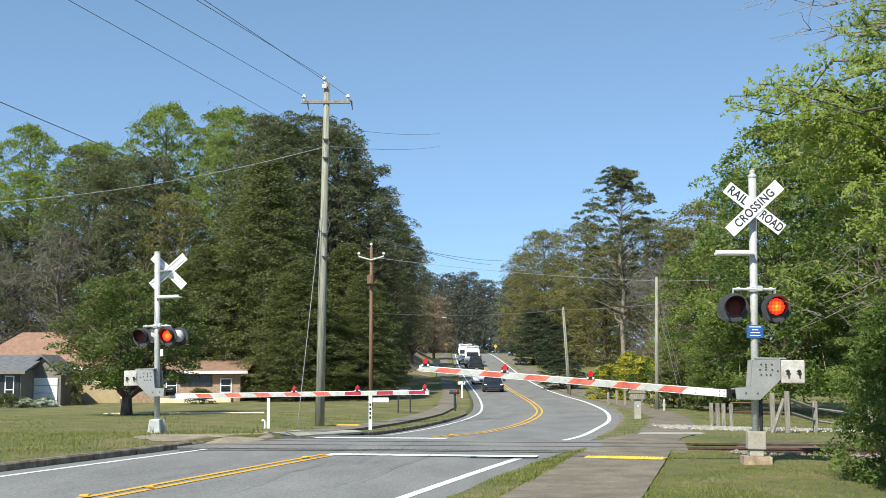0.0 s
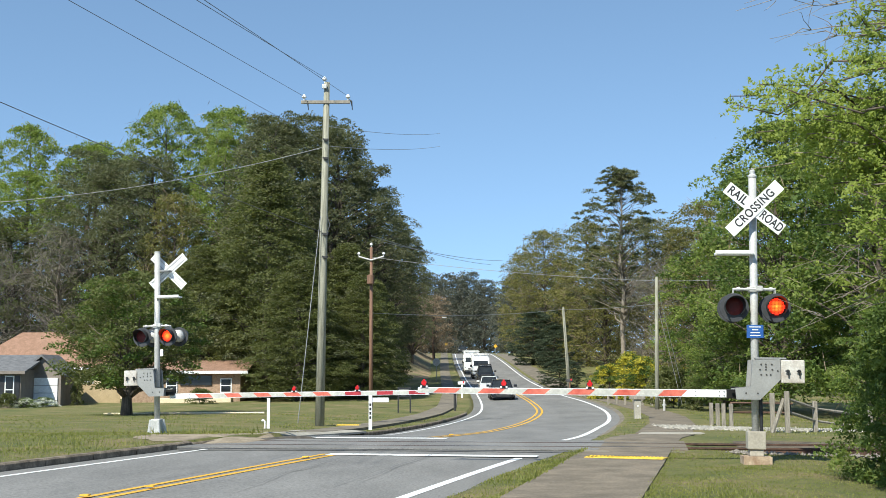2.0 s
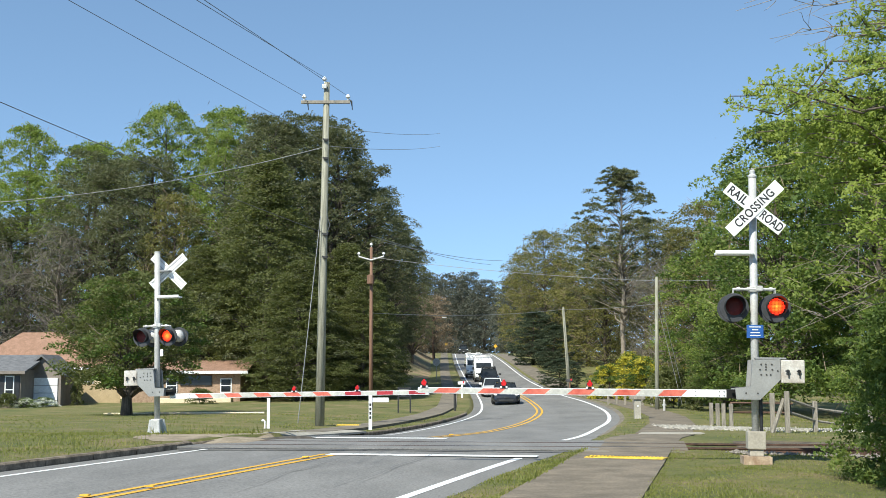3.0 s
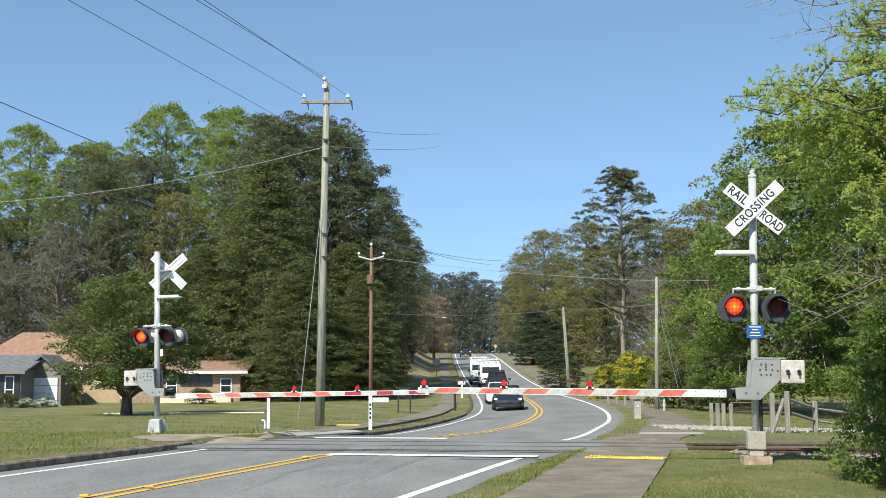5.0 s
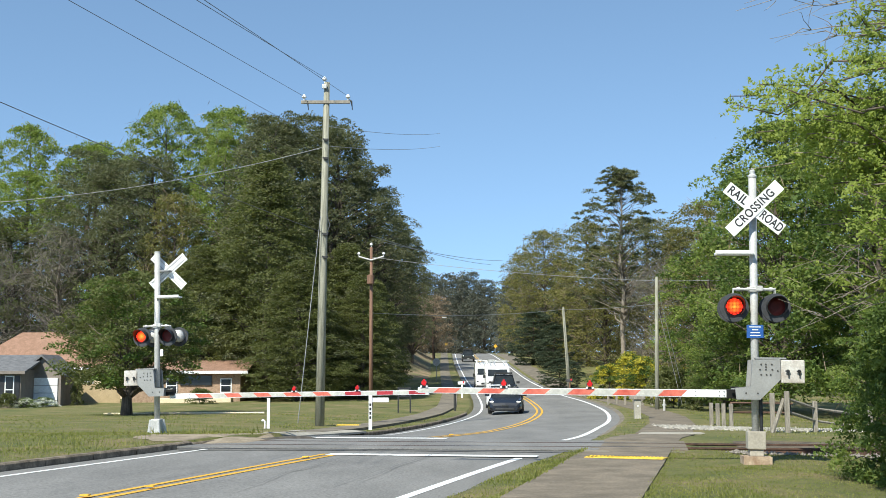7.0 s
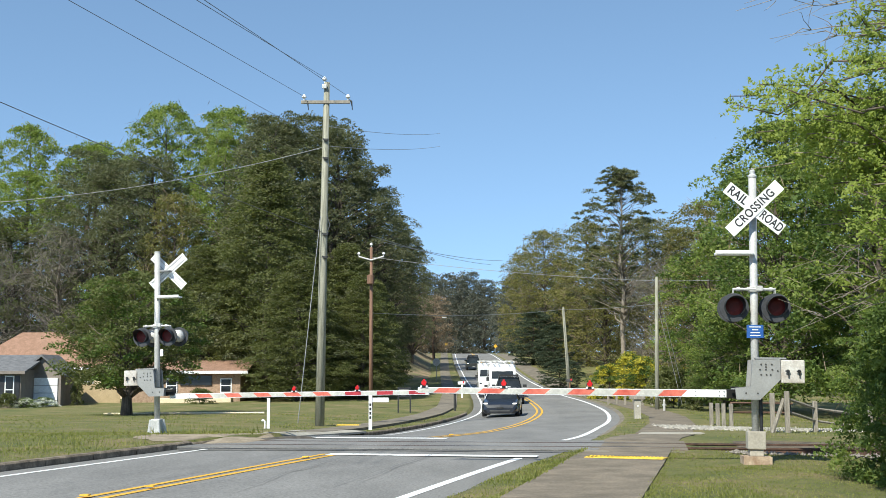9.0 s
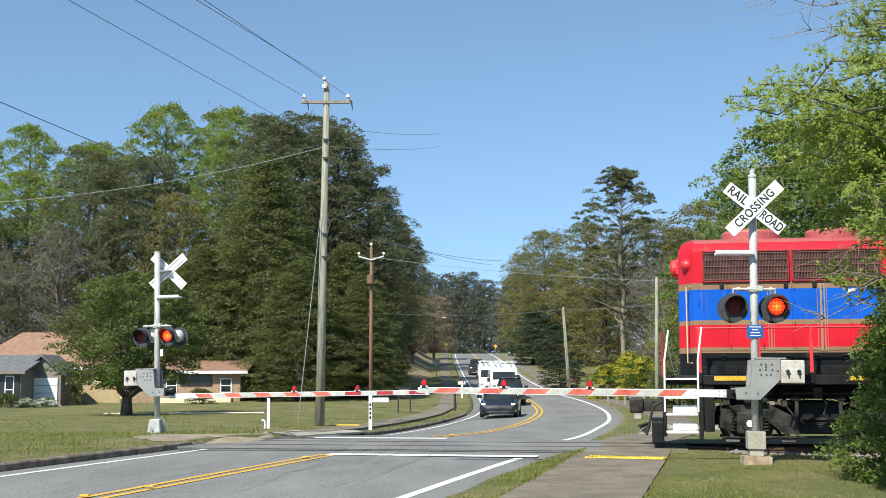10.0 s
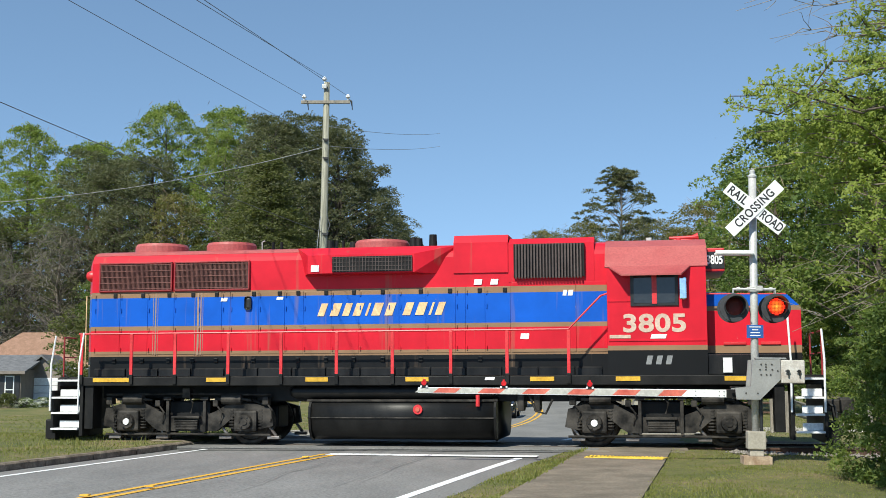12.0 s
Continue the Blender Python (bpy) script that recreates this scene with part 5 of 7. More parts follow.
    # ends: steps, pilots, couplers
    for end, (xa, xb, s) in enumerate(((-1.72, -0.98, -1), (14.30, 15.02, 1))):
        bm = B()
        box(bm, min(xa, xb) if s < 0 else xb - 0.06, (xa + 0.06) if s < 0 else xb, -1.45, 1.45, 0.25, 1.2, 0.01)
        part("pilot", bm, "black_dirty", L, "black end pilot plate")
        bm = B()
        box(bm, xa, xb, -1.1, 1.1, 1.42, 1.5, 0.01)
        part("end_platform", bm, "black_dirty", L)
        bm = B()
        inner = xb - 0.03 if s < 0 else xa
        box(bm, inner, inner + 0.08, -1.5, -1.1, 0.2, 1.48, 0.01)
        box(bm, inner + (0.1 if s < 0 else -0.3), inner + (0.3 if s < 0 else -0.1), -1.45, -1.0, 0.35, 1.3, 0.01)
        part("step_side", bm, "black_dirty", L)
        for k, z in enumerate((0.33, 0.68, 1.02, 1.40)):
            bm = B()
            lo = xa + 0.04 if s < 0 else xa + 0.1
            hi = xb - 0.06 if s < 0 else xb - 0.06
            box(bm, lo, hi, -1.52, -1.18, z, z + 0.04, 0.006)
            st = part("step", bm, "white", L, "white edged step")
            if k < 3:
                bm = B()
                box(bm, lo + 0.14, hi - 0.02, -1.36, -1.33, z + 0.05, z + 0.2, 0.004)
                part("riser", bm, "white", st)
        for x, hgt in ((xa + 0.02, 2.42 if s < 0 else 2.72), (xb - 0.05, 2.48 if s < 0 else 2.42)):
            bm = B()
            tube(bm, [(x, -1.53, 0.75), (x + 0.01, -1.54, 1.8), (x + (0.1 if s < 0 else -0.03), -1.53, hgt)], 0.022, 8)
            part("grab_post", bm, "white", L, "white end hand rail")
        for yy in (-0.9, 0.9):
            bm = B()
            xo = xa if s < 0 else xb
            tube(bm, [(xo, yy, 1.45), (xo, yy, 2.4)], 0.02, 6)
            tube(bm, [(xo, yy, 2.4), (xo, yy * 0.35, 2.4)], 0.02, 6)
            tube(bm, [(xo, yy, 1.95), (xo, yy * 0.35, 1.95)], 0.015, 6)
            part("end_rail", bm, "red_darkened", L)
        xo = xa if s < 0 else xb
        bm = B()
        inner = -0.98 if s < 0 else 14.3
        box(bm, min(xo, inner), max(xo, inner), -1.16, 1.5, 1.3, 1.47, 0.015)
        box(bm, min(xo, xo - s * 0.06), max(xo, xo - s * 0.06), -1.16, 1.3, 0.5, 1.31, 0.01)
        part("end_platform", bm, "black_dirty", L)
        bm = B()
        box(bm, min(xo, xo + s * 0.55), max(xo, xo + s * 0.55), -0.12, 0.12, 0.72, 0.98, 0.03)
        box(bm, min(xo + s * 0.42, xo + s * 0.72), max(xo + s * 0.42, xo + s * 0.72), -0.2, 0.16, 0.68, 1.02, 0.05)
        part("coupler", bm, "truck_steel", L)
        for k, yy in enumerate((-0.85, -0.6, -0.4, 0.5, 0.8)):
            bm = B()
            tube(bm, [(xo, yy, 0.95), (xo + s * 0.22, yy, 0.85), (xo + s * 0.3, yy + 0.05, 0.45), (xo + s * (0.36 + 0.05 * k), yy + 0.1, 0.25 + 0.03 * k)], 0.026, 7)
            part("air_hose", bm, "rubber", L)
        bm = B()
        box(bm, min(xo, xo + s * 0.25), max(xo, xo + s * 0.25), -1.2, 1.2, 0.1, 0.55, 0.03)
        part("snow_plough", bm, "black_dirty", L)
    # fuel tank and reservoir
    bm = B()
    prism(bm, [(-1.40, 0.36), (-1.30, 0.22), (-1.12, 0.14), (1.12, 0.14), (1.30, 0.22), (1.40, 0.36), (1.46, 0.62), (1.44, 0.84), (1.34, 0.97), (1.18, 1.03), (-1.18, 1.03), (-1.34, 0.97), (-1.44, 0.84), (-1.46, 0.62)], "x", 4.28, 8.32)
    bevel_all(bm, 0.03, 2, 8)
    tk = part("fuel_tank", bm, "tank", L, "long black fuel tank", smooth=True)
    bm = B()
    box(bm, 4.2, 8.36, -1.40, -1.33, 0.955, 1.0, 0.008)
    box(bm, 4.24, 8.34, -1.475, -1.45, 0.60, 0.625, 0.006)
    part("tank_lip", bm, "truck_steel", tk)
    for x in (4.26, 8.28):
        bm = B()
        prism(bm, [(-1.43, 0.36), (-1.33, 0.2), (-1.12, 0.12), (-1.1, 1.04), (-1.36, 0.99), (-1.48, 0.84), (-1.49, 0.62)], "x", x, x + 0.05)
        part("tank_end_plate", bm, "tank", tk)
    bm = B()
    tube(bm, [(6.66, -1.455, 0.79), (6.66, -1.5, 0.79)], [0.105, 0.1], 20)
    part("filler_ring", bm, "red_paint", tk)
    bm = B()
    tube(bm, [(6.66, -1.5, 0.79), (6.66, -1.52, 0.79)], [0.05, 0.045], 14)
    part("filler_cap", bm, "red_tape", tk)
    bm = B()
    tube(bm, [(7.95, -1.49, 0.86), (7.95, -1.49, 1.1)], 0.045, 10)
    part("fuel_gauge", bm, "red_paint", tk)
    bm = B()
    tube(bm, [(3.78, -1.2, 1.16), (3.9, -1.2, 1.16), (8.2, -1.2, 1.16), (8.3, -1.2, 1.16)], [0.08, 0.155, 0.155, 0.08], 18)
    part("air_reservoir", bm, "tank", L, "long black air reservoir", smooth=True)
    for x in (8.75, 9.1):
        bm = B()
        box(bm, x, x + 0.14, -1.2, -0.8, 0.75, 1.15, 0.03)
        part("brake_valve", bm, "truck_steel", L)
    bm = B()
    tube(bm, [(9.0, -1.2, 1.1), (9.15, -1.22, 0.75), (9.35, -1.2, 0.7), (9.5, -1.2, 1.0)], 0.025, 7)
    part("pipe", bm, "truck_steel", L)
    # trucks
    for x0 in (0.0, 10.363):
        for side in (-1, 1):
            y0, y1 = sorted((side * 0.98, side * 1.12))
            bm = B()
            out = [(-0.62, 0.42), (-0.55, 0.80), (-0.2, 0.9), (0.35, 0.93), (0.75, 0.72), (1.05, 0.62), (1.70, 0.62), (2.0, 0.72), (2.4, 0.93), (2.95, 0.9), (3.3, 0.80), (3.36, 0.42), (3.1, 0.36), (3.0, 0.62), (2.5, 0.66), (2.2, 0.4), (2.05, 0.3), (0.7, 0.3), (0.55, 0.4), (0.25, 0.66), (-0.25, 0.62), (-0.36, 0.36)]
            prism(bm, [(x0 + u, v) for u, v in out], "y", y0, y1)
            bevel_all(bm, 0.02, 2)
            sf = part("truck_side_frame", bm, "truck_steel", L, "greasy black cast truck side frame")
            for xa in (0.0, 2.743):
                bm = B()
                c = side * 1.12
                box(bm, x0 + xa - 0.26, x0 + xa + 0.26, *sorted((side * 0.95, side * 1.2)), 0.3, 0.76, 0.05)
                tube(bm, [(x0 + xa, side * 1.18, 0.508), (x0 + xa, side * 1.27, 0.508)], [0.18, 0.15], 16)
                for k in range(6):
                    a = k * math.tau / 6
                    tube(bm, [(x0 + xa + 0.12 * math.cos(a), side * 1.2, 0.508 + 0.12 * math.sin(a)), (x0 + xa + 0.12 * math.cos(a), side * 1.29, 0.508 + 0.12 * math.sin(a))], 0.02, 6)
                part("journal_box", bm, "truck_steel", sf)
                bm = B()
                tube(bm, [(x0 + xa, side * 1.27, 0.508), (x0 + xa, side * 1.29, 0.508)], [0.075, 0.07], 12)
                part("hub_cap", bm, "white" if xa == 0 else "truck_steel", sf)
                for dx in (-0.33, 0.33):
                    bm = B()
                    for k in range(7):
                        tube(bm, [(x0 + xa + dx, side * 1.05, 0.36 + 0.065 * k), (x0 + xa + dx, side * 1.05, 0.39 + 0.065 * k)], 0.09, 10)
                    part("coil_spring", bm, "truck_steel", sf)
            # spring pack and bolster in the middle
            bm = B()
            for k in range(6):
                box(bm, x0 + 1.1, x0 + 1.65, *sorted((side * 1.0, side * 1.22)), 0.34 + 0.035 * k, 0.365 + 0.035 * k, 0.004)
            box(bm, x0 + 1.05, x0 + 1.7, *sorted((side * 0.98, side * 1.25)), 0.58, 0.63, 0.01)
            part("leaf_spring", bm, "truck_steel", sf)
            for xx in (0.94, 1.80):
                bm = B()
                box(bm, x0 + xx - 0.035, x0 + xx + 0.035, *sorted((side * 1.1, side * 1.2)), 0.28, 1.02, 0.01)
                box(bm, x0 + xx - 0.09, x0 + xx + 0.09, *sorted((side * 1.08, side * 1.22)), 0.98, 1.05, 0.01)
                part("swing_hanger", bm, "truck_steel", sf)
            for xx in (0.15, 2.45):
                bm = B()
                tube(bm, [(x0 + xx - 0.25, side * 1.15, 1.0), (x0 + xx + 0.2, side * 1.15, 1.0)], 0.115, 14)
                tube(bm, [(x0 + xx + 0.2, side * 1.15, 1.0), (x0 + xx + 0.42, side * 1.15, 0.98)], 0.03, 8)
                box(bm, x0 + xx - 0.42, x0 + xx - 0.2, *sorted((side * 1.1, side * 1.18)), 0.97, 1.03, 0.01)
                part("brake_cylinder", bm, "truck_steel", sf)
            for xx in (-0.5, 0.62, 2.1, 3.2):
                bm = B()
                tube(bm, [(x0 + xx, side * 1.0, 0.75), (x0 + xx + 0.05, side * 1.02, 0.4), (x0 + xx + 0.2, side * 1.02, 0.2)], 0.035, 7)
                box(bm, x0 + xx + 0.02, x0 + xx + 0.3, *sorted((side * 0.95, side * 1.1)), 0.13, 0.2, 0.01)
                part("sand_pipe", bm, "steel", sf)
        for xx, zz, rr in ((-0.45, 0.95, 0.07), (0.7, 0.9, 0.06), (2.05, 0.9, 0.06), (3.2, 0.95, 0.07), (1.37, 1.12, 0.09)):
            bm = B()
            box(bm, x0 + xx - rr, x0 + xx + rr, -1.2, -0.98, zz - rr, zz + rr * 1.4, 0.02)
            tube(bm, [(x0 + xx, -1.16, zz), (x0 + xx + 0.16, -1.18, zz - 0.2), (x0 + xx + 0.1, -1.14, zz - 0.42)], 0.022, 6)
            part("brake_rigging", bm, "truck_steel", L)
        for zz in (0.22, 1.1):
            bm = B()
            tube(bm, [(x0 - 0.55, -1.1, zz), (x0 + 1.3, -1.13, zz + 0.02), (x0 + 3.3, -1.1, zz)], 0.028, 7)
            part("brake_rod", bm, "truck_steel", L)
        bm = B()
        box(bm, x0 + 0.9, x0 + 1.85, -0.95, 0.95, 0.45, 0.95, 0.04)
        box(bm, x0 - 0.5, x0 + 3.25, -0.4, 0.4, 0.35, 0.85, 0.05)
        part("truck_bolster", bm, "black_dirty", L)
        for xa in (0.0, 2.743):
            bm = B()
            tube(bm, [(0, -0.95, 0), (0, 0.95, 0)], 0.09, 12)
            for side in (-1, 1):
                prof = [(0.66, 0.12), (0.66, 0.535), (0.69, 0.535), (0.70, 0.51), (0.79, 0.502), (0.80, 0.47), (0.80, 0.42), (0.75, 0.40), (0.75, 0.2), (0.82, 0.16), (0.82, 0.09)]
                n = 36
                rings = [[bm.verts.new((r * math.cos(a * math.tau / n), side * u, r * math.sin(a * math.tau / n))) for a in range(n)] for u, r in prof]
                for r0, r1 in zip(rings, rings[1:]):
                    for a in range(n):
                        bm.faces.new((r0[a], r0[(a + 1) % n], r1[(a + 1) % n], r1[a]))
            for k in range(3):
                a = k * math.tau / 3
                box(bm, 0.26 * math.cos(a) - 0.03, 0.26 * math.cos(a) + 0.03, -0.765, -0.74, 0.26 * math.sin(a) - 0.03, 0.26 * math.sin(a) + 0.03)
            w = part("wheelset", bm, "wheel_face", L, "worn steel wheel pair")
            w.matrix_basis = Matrix.Translation((x0 + xa, 0, 0.509))
            WHEELS.append(w)
    return L


WHEELS = []
loco = build_loco()


def loco_s(t):
    u = 6.960 + 6.711 * (t - 12) - 0.0233 * (t - 12) ** 2
    return -u


# ---- crossing signals ----
def glow_material():
    m, n, l, b = material("lit_red_lamps", 0.4)
    c = n.new("ShaderNodeTexCoord")
    g = n.new("ShaderNodeVectorMath")
    g.operation = "LENGTH"
    l.new(c.outputs["Object"], g.inputs[0])
    r = ramp(n, [(0.0, (1.0, 0.42, 0.05)), (0.055, (1.0, 0.2, 0.025)), (0.11, (1.0, 0.06, 0.015)), (0.15, (0.8, 0.015, 0.01))])
    l.new(g.outputs["Value"], r.inputs[0])
    l.new(r.outputs[0], b.inputs["Emission Color"])
    b.inputs["Emission Strength"].default_value = 1.35
    b.inputs["Base Color"].default_value = (0.3, 0.01, 0.01, 1)
    return m


M["glow"] = glow_material()
M["lamp_back"] = plain("signal_backboard", (0.028, 0.03, 0.034), (0.05, 0.052, 0.058), 4, 0.55, fine=20, bumped=0.05)
M["cast_grey"] = plain("galvanised_casting", (0.27, 0.268, 0.26), (0.35, 0.347, 0.335), 2.5, 0.5, 0.25, fine=30, bumped=0.04, grain=0.08)
M["trim_dark"] = plain("weathered_bolt", (0.04, 0.038, 0.036), (0.09, 0.085, 0.08), 8, 0.6, 0.4, fine=30)
M["gate_lamp"] = plain("red_gate_lamp", (0.45, 0.006, 0.008), (0.6, 0.012, 0.012), 6, 0.25, fine=20, bumped=0.0)
LAMPS = []


def lamp_unit(sig, x, y, z, face, slot):
    """A round signal lamp at x, y, z; face -1 looks towards -y, 1 towards +y."""
    f = face
    bm = B()
    tube(bm, [(x, y + 0.02 * f, z), (x, y + 0.035 * f, z)], [0.255, 0.25], 36)
    bb = part("backboard", bm, "lamp_back", sig, "round dark signal lamp backboard")
    bm = B()
    tube(bm, [(x, y - 0.16 * f, z + 0.02), (x, y - 0.12 * f, z + 0.02), (x, y + 0.02 * f, z + 0.02)], [0.1, 0.16, 0.17], 20)
    part("lamp_case", bm, "alu", bb, smooth=True)
    bm = B()
    n, rad = 28, 0.175
    prev = None
    for k in range(n + 1):
        a = radians(-52 + 284 * k / n)
        cx, cz = rad * math.cos(a), rad * math.sin(a)
        ln = 0.14 + 0.18 * max(0, math.sin(a)) ** 0.6
        cur = [bm.verts.new(v) for v in ((x + cx, y + 0.03 * f, z + 0.02 + cz), (x + cx * 1.02, y + (0.03 + ln) * f, z + 0.02 + cz), (x + cx * 0.96, y + (0.03 + ln) * f, z + 0.02 + cz * 0.97), (x + cx * 0.96, y + 0.03 * f, z + 0.02 + cz * 0.97))]
        if prev:
            for i in range(4):
                bm.faces.new((prev[i], prev[(i + 1) % 4], cur[(i + 1) % 4], cur[i]))
        prev = cur
    part("visor", bm, "black", bb)
    bm = B()
    tube(bm, [(x, y + 0.035 * f, z + 0.02), (x, y + 0.045 * f, z + 0.02), (x, y + 0.055 * f, z + 0.02)], [0.158, 0.15, 0.1], 28)
    part("lens", bm, "lens_off", bb, "dark red lens")
    if slot is not None:
        bm = B()
        for i in range(-6, 7):
            for j in range(-6, 7):
                u, v = i * 0.0235, j * 0.0235
                if u * u + v * v < 0.146 ** 2:
                    box(bm, u - 0.0085, u + 0.0085, -0.004, 0.004, v - 0.0085, v + 0.0085)
        ar = part("lamp_array", bm, "glow", sig, "cluster of glowing red lights")
        LAMPS.append((ar, Vector((x, y + 0.064 * f, z + 0.02)), Vector((0, -0.055 * f, 0)), slot))
    return bb


def crossbuck(sig, z, y, face, worded, dx=0.0):
    """Two crossed white blades; worded ones carry black letters."""
    rot = Matrix.Identity(4) if face < 0 else Matrix.Rotation(math.pi, 4, "Z")
    for k, ang in enumerate((-39, 44)):
        bm = B()
        box(bm, -0.61, 0.61, -0.006, 0.006, -0.114, 0.114, 0.003)
        m = Matrix.Translation((dx, y + (0.02 * face if k else 0), z)) @ rot @ Matrix.Rotation(radians(-ang), 4, "Y")
        bmesh.ops.transform(bm, matrix=m, verts=bm.verts[:])
        bl = part("blade", bm, "white", sig, "white crossbuck blade")
        mm = m @ Matrix.Translation((0, -0.0075, 0)) @ FACE
        if worded and k == 0:
            letters("RAIL", 0.2, "black", bl, mm @ Matrix.Translation((-0.37, 0, 0)) @ Matrix.Diagonal((0.92, 1.1, 1, 1)), "word", 0, 1.05, 0.002, 0.004)
            letters("ROAD", 0.2, "black", bl, mm @ Matrix.Translation((0.37, 0, 0)) @ Matrix.Diagonal((0.8, 1.1, 1, 1)), "word", 0, 1.0, 0.002, 0.004)
        elif worded:
            letters("CROSSING", 0.19, "black", bl, mm @ Matrix.Diagonal((0.9, 1.1, 1, 1)), "word", 0, 1.1, 0.002, 0.004)
        if not worded:
            for zz in (-0.06, 0.06):
                bm = B()
                box(bm, -0.55, 0.55, 0.008, 0.02, zz - 0.012, zz + 0.012)
                bmesh.ops.transform(bm, matrix=m, verts=bm.verts[:])
                part("stiffener", bm, "alu", bl)
    bm = B()
    box(bm, -0.1, 0.1 + dx, min(0, y), max(0, y), z - 0.02, z + 0.02, 0.004)
    part("sign_bracket", bm, "alu_dark", sig)


def gate_arm(sig, s, length, pivot, lamps, solid_from, h0, h1):
    """A barred gate arm that runs from the pivot towards s (-1 or 1)."""
    bm = B()
    out = [(0.0, -h0 / 2), (s * length, -h1 / 2), (s * length, h1 / 2), (0.0, h0 / 2)]
    prism(bm, out, "y", -0.025, 0.025)
    arm = part("gate_arm", bm, "white", sig, "red and white barred gate arm")
    arm.matrix_basis = Matrix.Translation(pivot)
    x, k = 0.75, 0
    while x < length - 0.1:
        if x < solid_from:
            w, sl = min(0.40, length - x), 0.11
            mat = "red_tape" if k % 2 == 0 else "grey_tape"
        else:
            w, sl, mat = min(0.42, length - x), 0.0, ("red_tape_dark" if k % 2 == 0 else "grey_tape")
        hh = (h0 + (h1 - h0) * x / length) / 2 - 0.012
        bm = B()
        q = [(s * (x - sl / 2), hh), (s * (x + w - sl / 2), hh), (s * (x + w + sl / 2), -hh), (s * (x + sl / 2), -hh)]
        prism(bm, q, "y", -0.029, 0.029)
        part("stripe", bm, mat, arm)
        x += w
        k += 1
    for d in lamps:
        bm = B()
        hh = (h0 + (h1 - h0) * d / length) / 2
        tube(bm, [(s * d, -0.06, hh + 0.08), (s * d, -0.02, hh + 0.08), (s * d, 0.02, hh + 0.08), (s * d, 0.06, hh + 0.08)], [0.047, 0.047, 0.047, 0.047], 14)
        box(bm, s * d - 0.02, s * d + 0.02, -0.03, 0.03, hh + 0.12, hh + 0.145, 0.006)
        gl = part("gate_lamp", bm, "gate_lamp", arm, "small red gate lamp")
        bm = B()
        box(bm, s * d - 0.035, s * d + 0.035, -0.04, 0.04, hh - 0.01, hh + 0.03, 0.006)
        box(bm, s * d - 0.06, s * d - 0.045, -0.045, 0.045, hh - 0.0, hh + 0.09, 0.004)
        box(bm, s * d + 0.045, s * d + 0.06, -0.045, 0.045, hh - 0.0, hh + 0.09, 0.004)
        part("lamp_bracket", bm, "black", arm)
        for q in (-0.05, 0.05):
            bm = B()
            box(bm, s * d + q - 0.016, s * d + q + 0.016, -0.05, 0.05, hh - 0.005, hh + 0.03, 0.005)
            part("lamp_foot", bm, "white", arm)
    bm = B()
    for d in (0.06, 0.14, 0.55):
        for zz in (-0.035, 0.035):
            tube(bm, [(s * d, -0.036, zz), (s * d, 0.036, zz)], 0.011, 8)
    part("bolt", bm, "alu_dark", arm)
    return arm


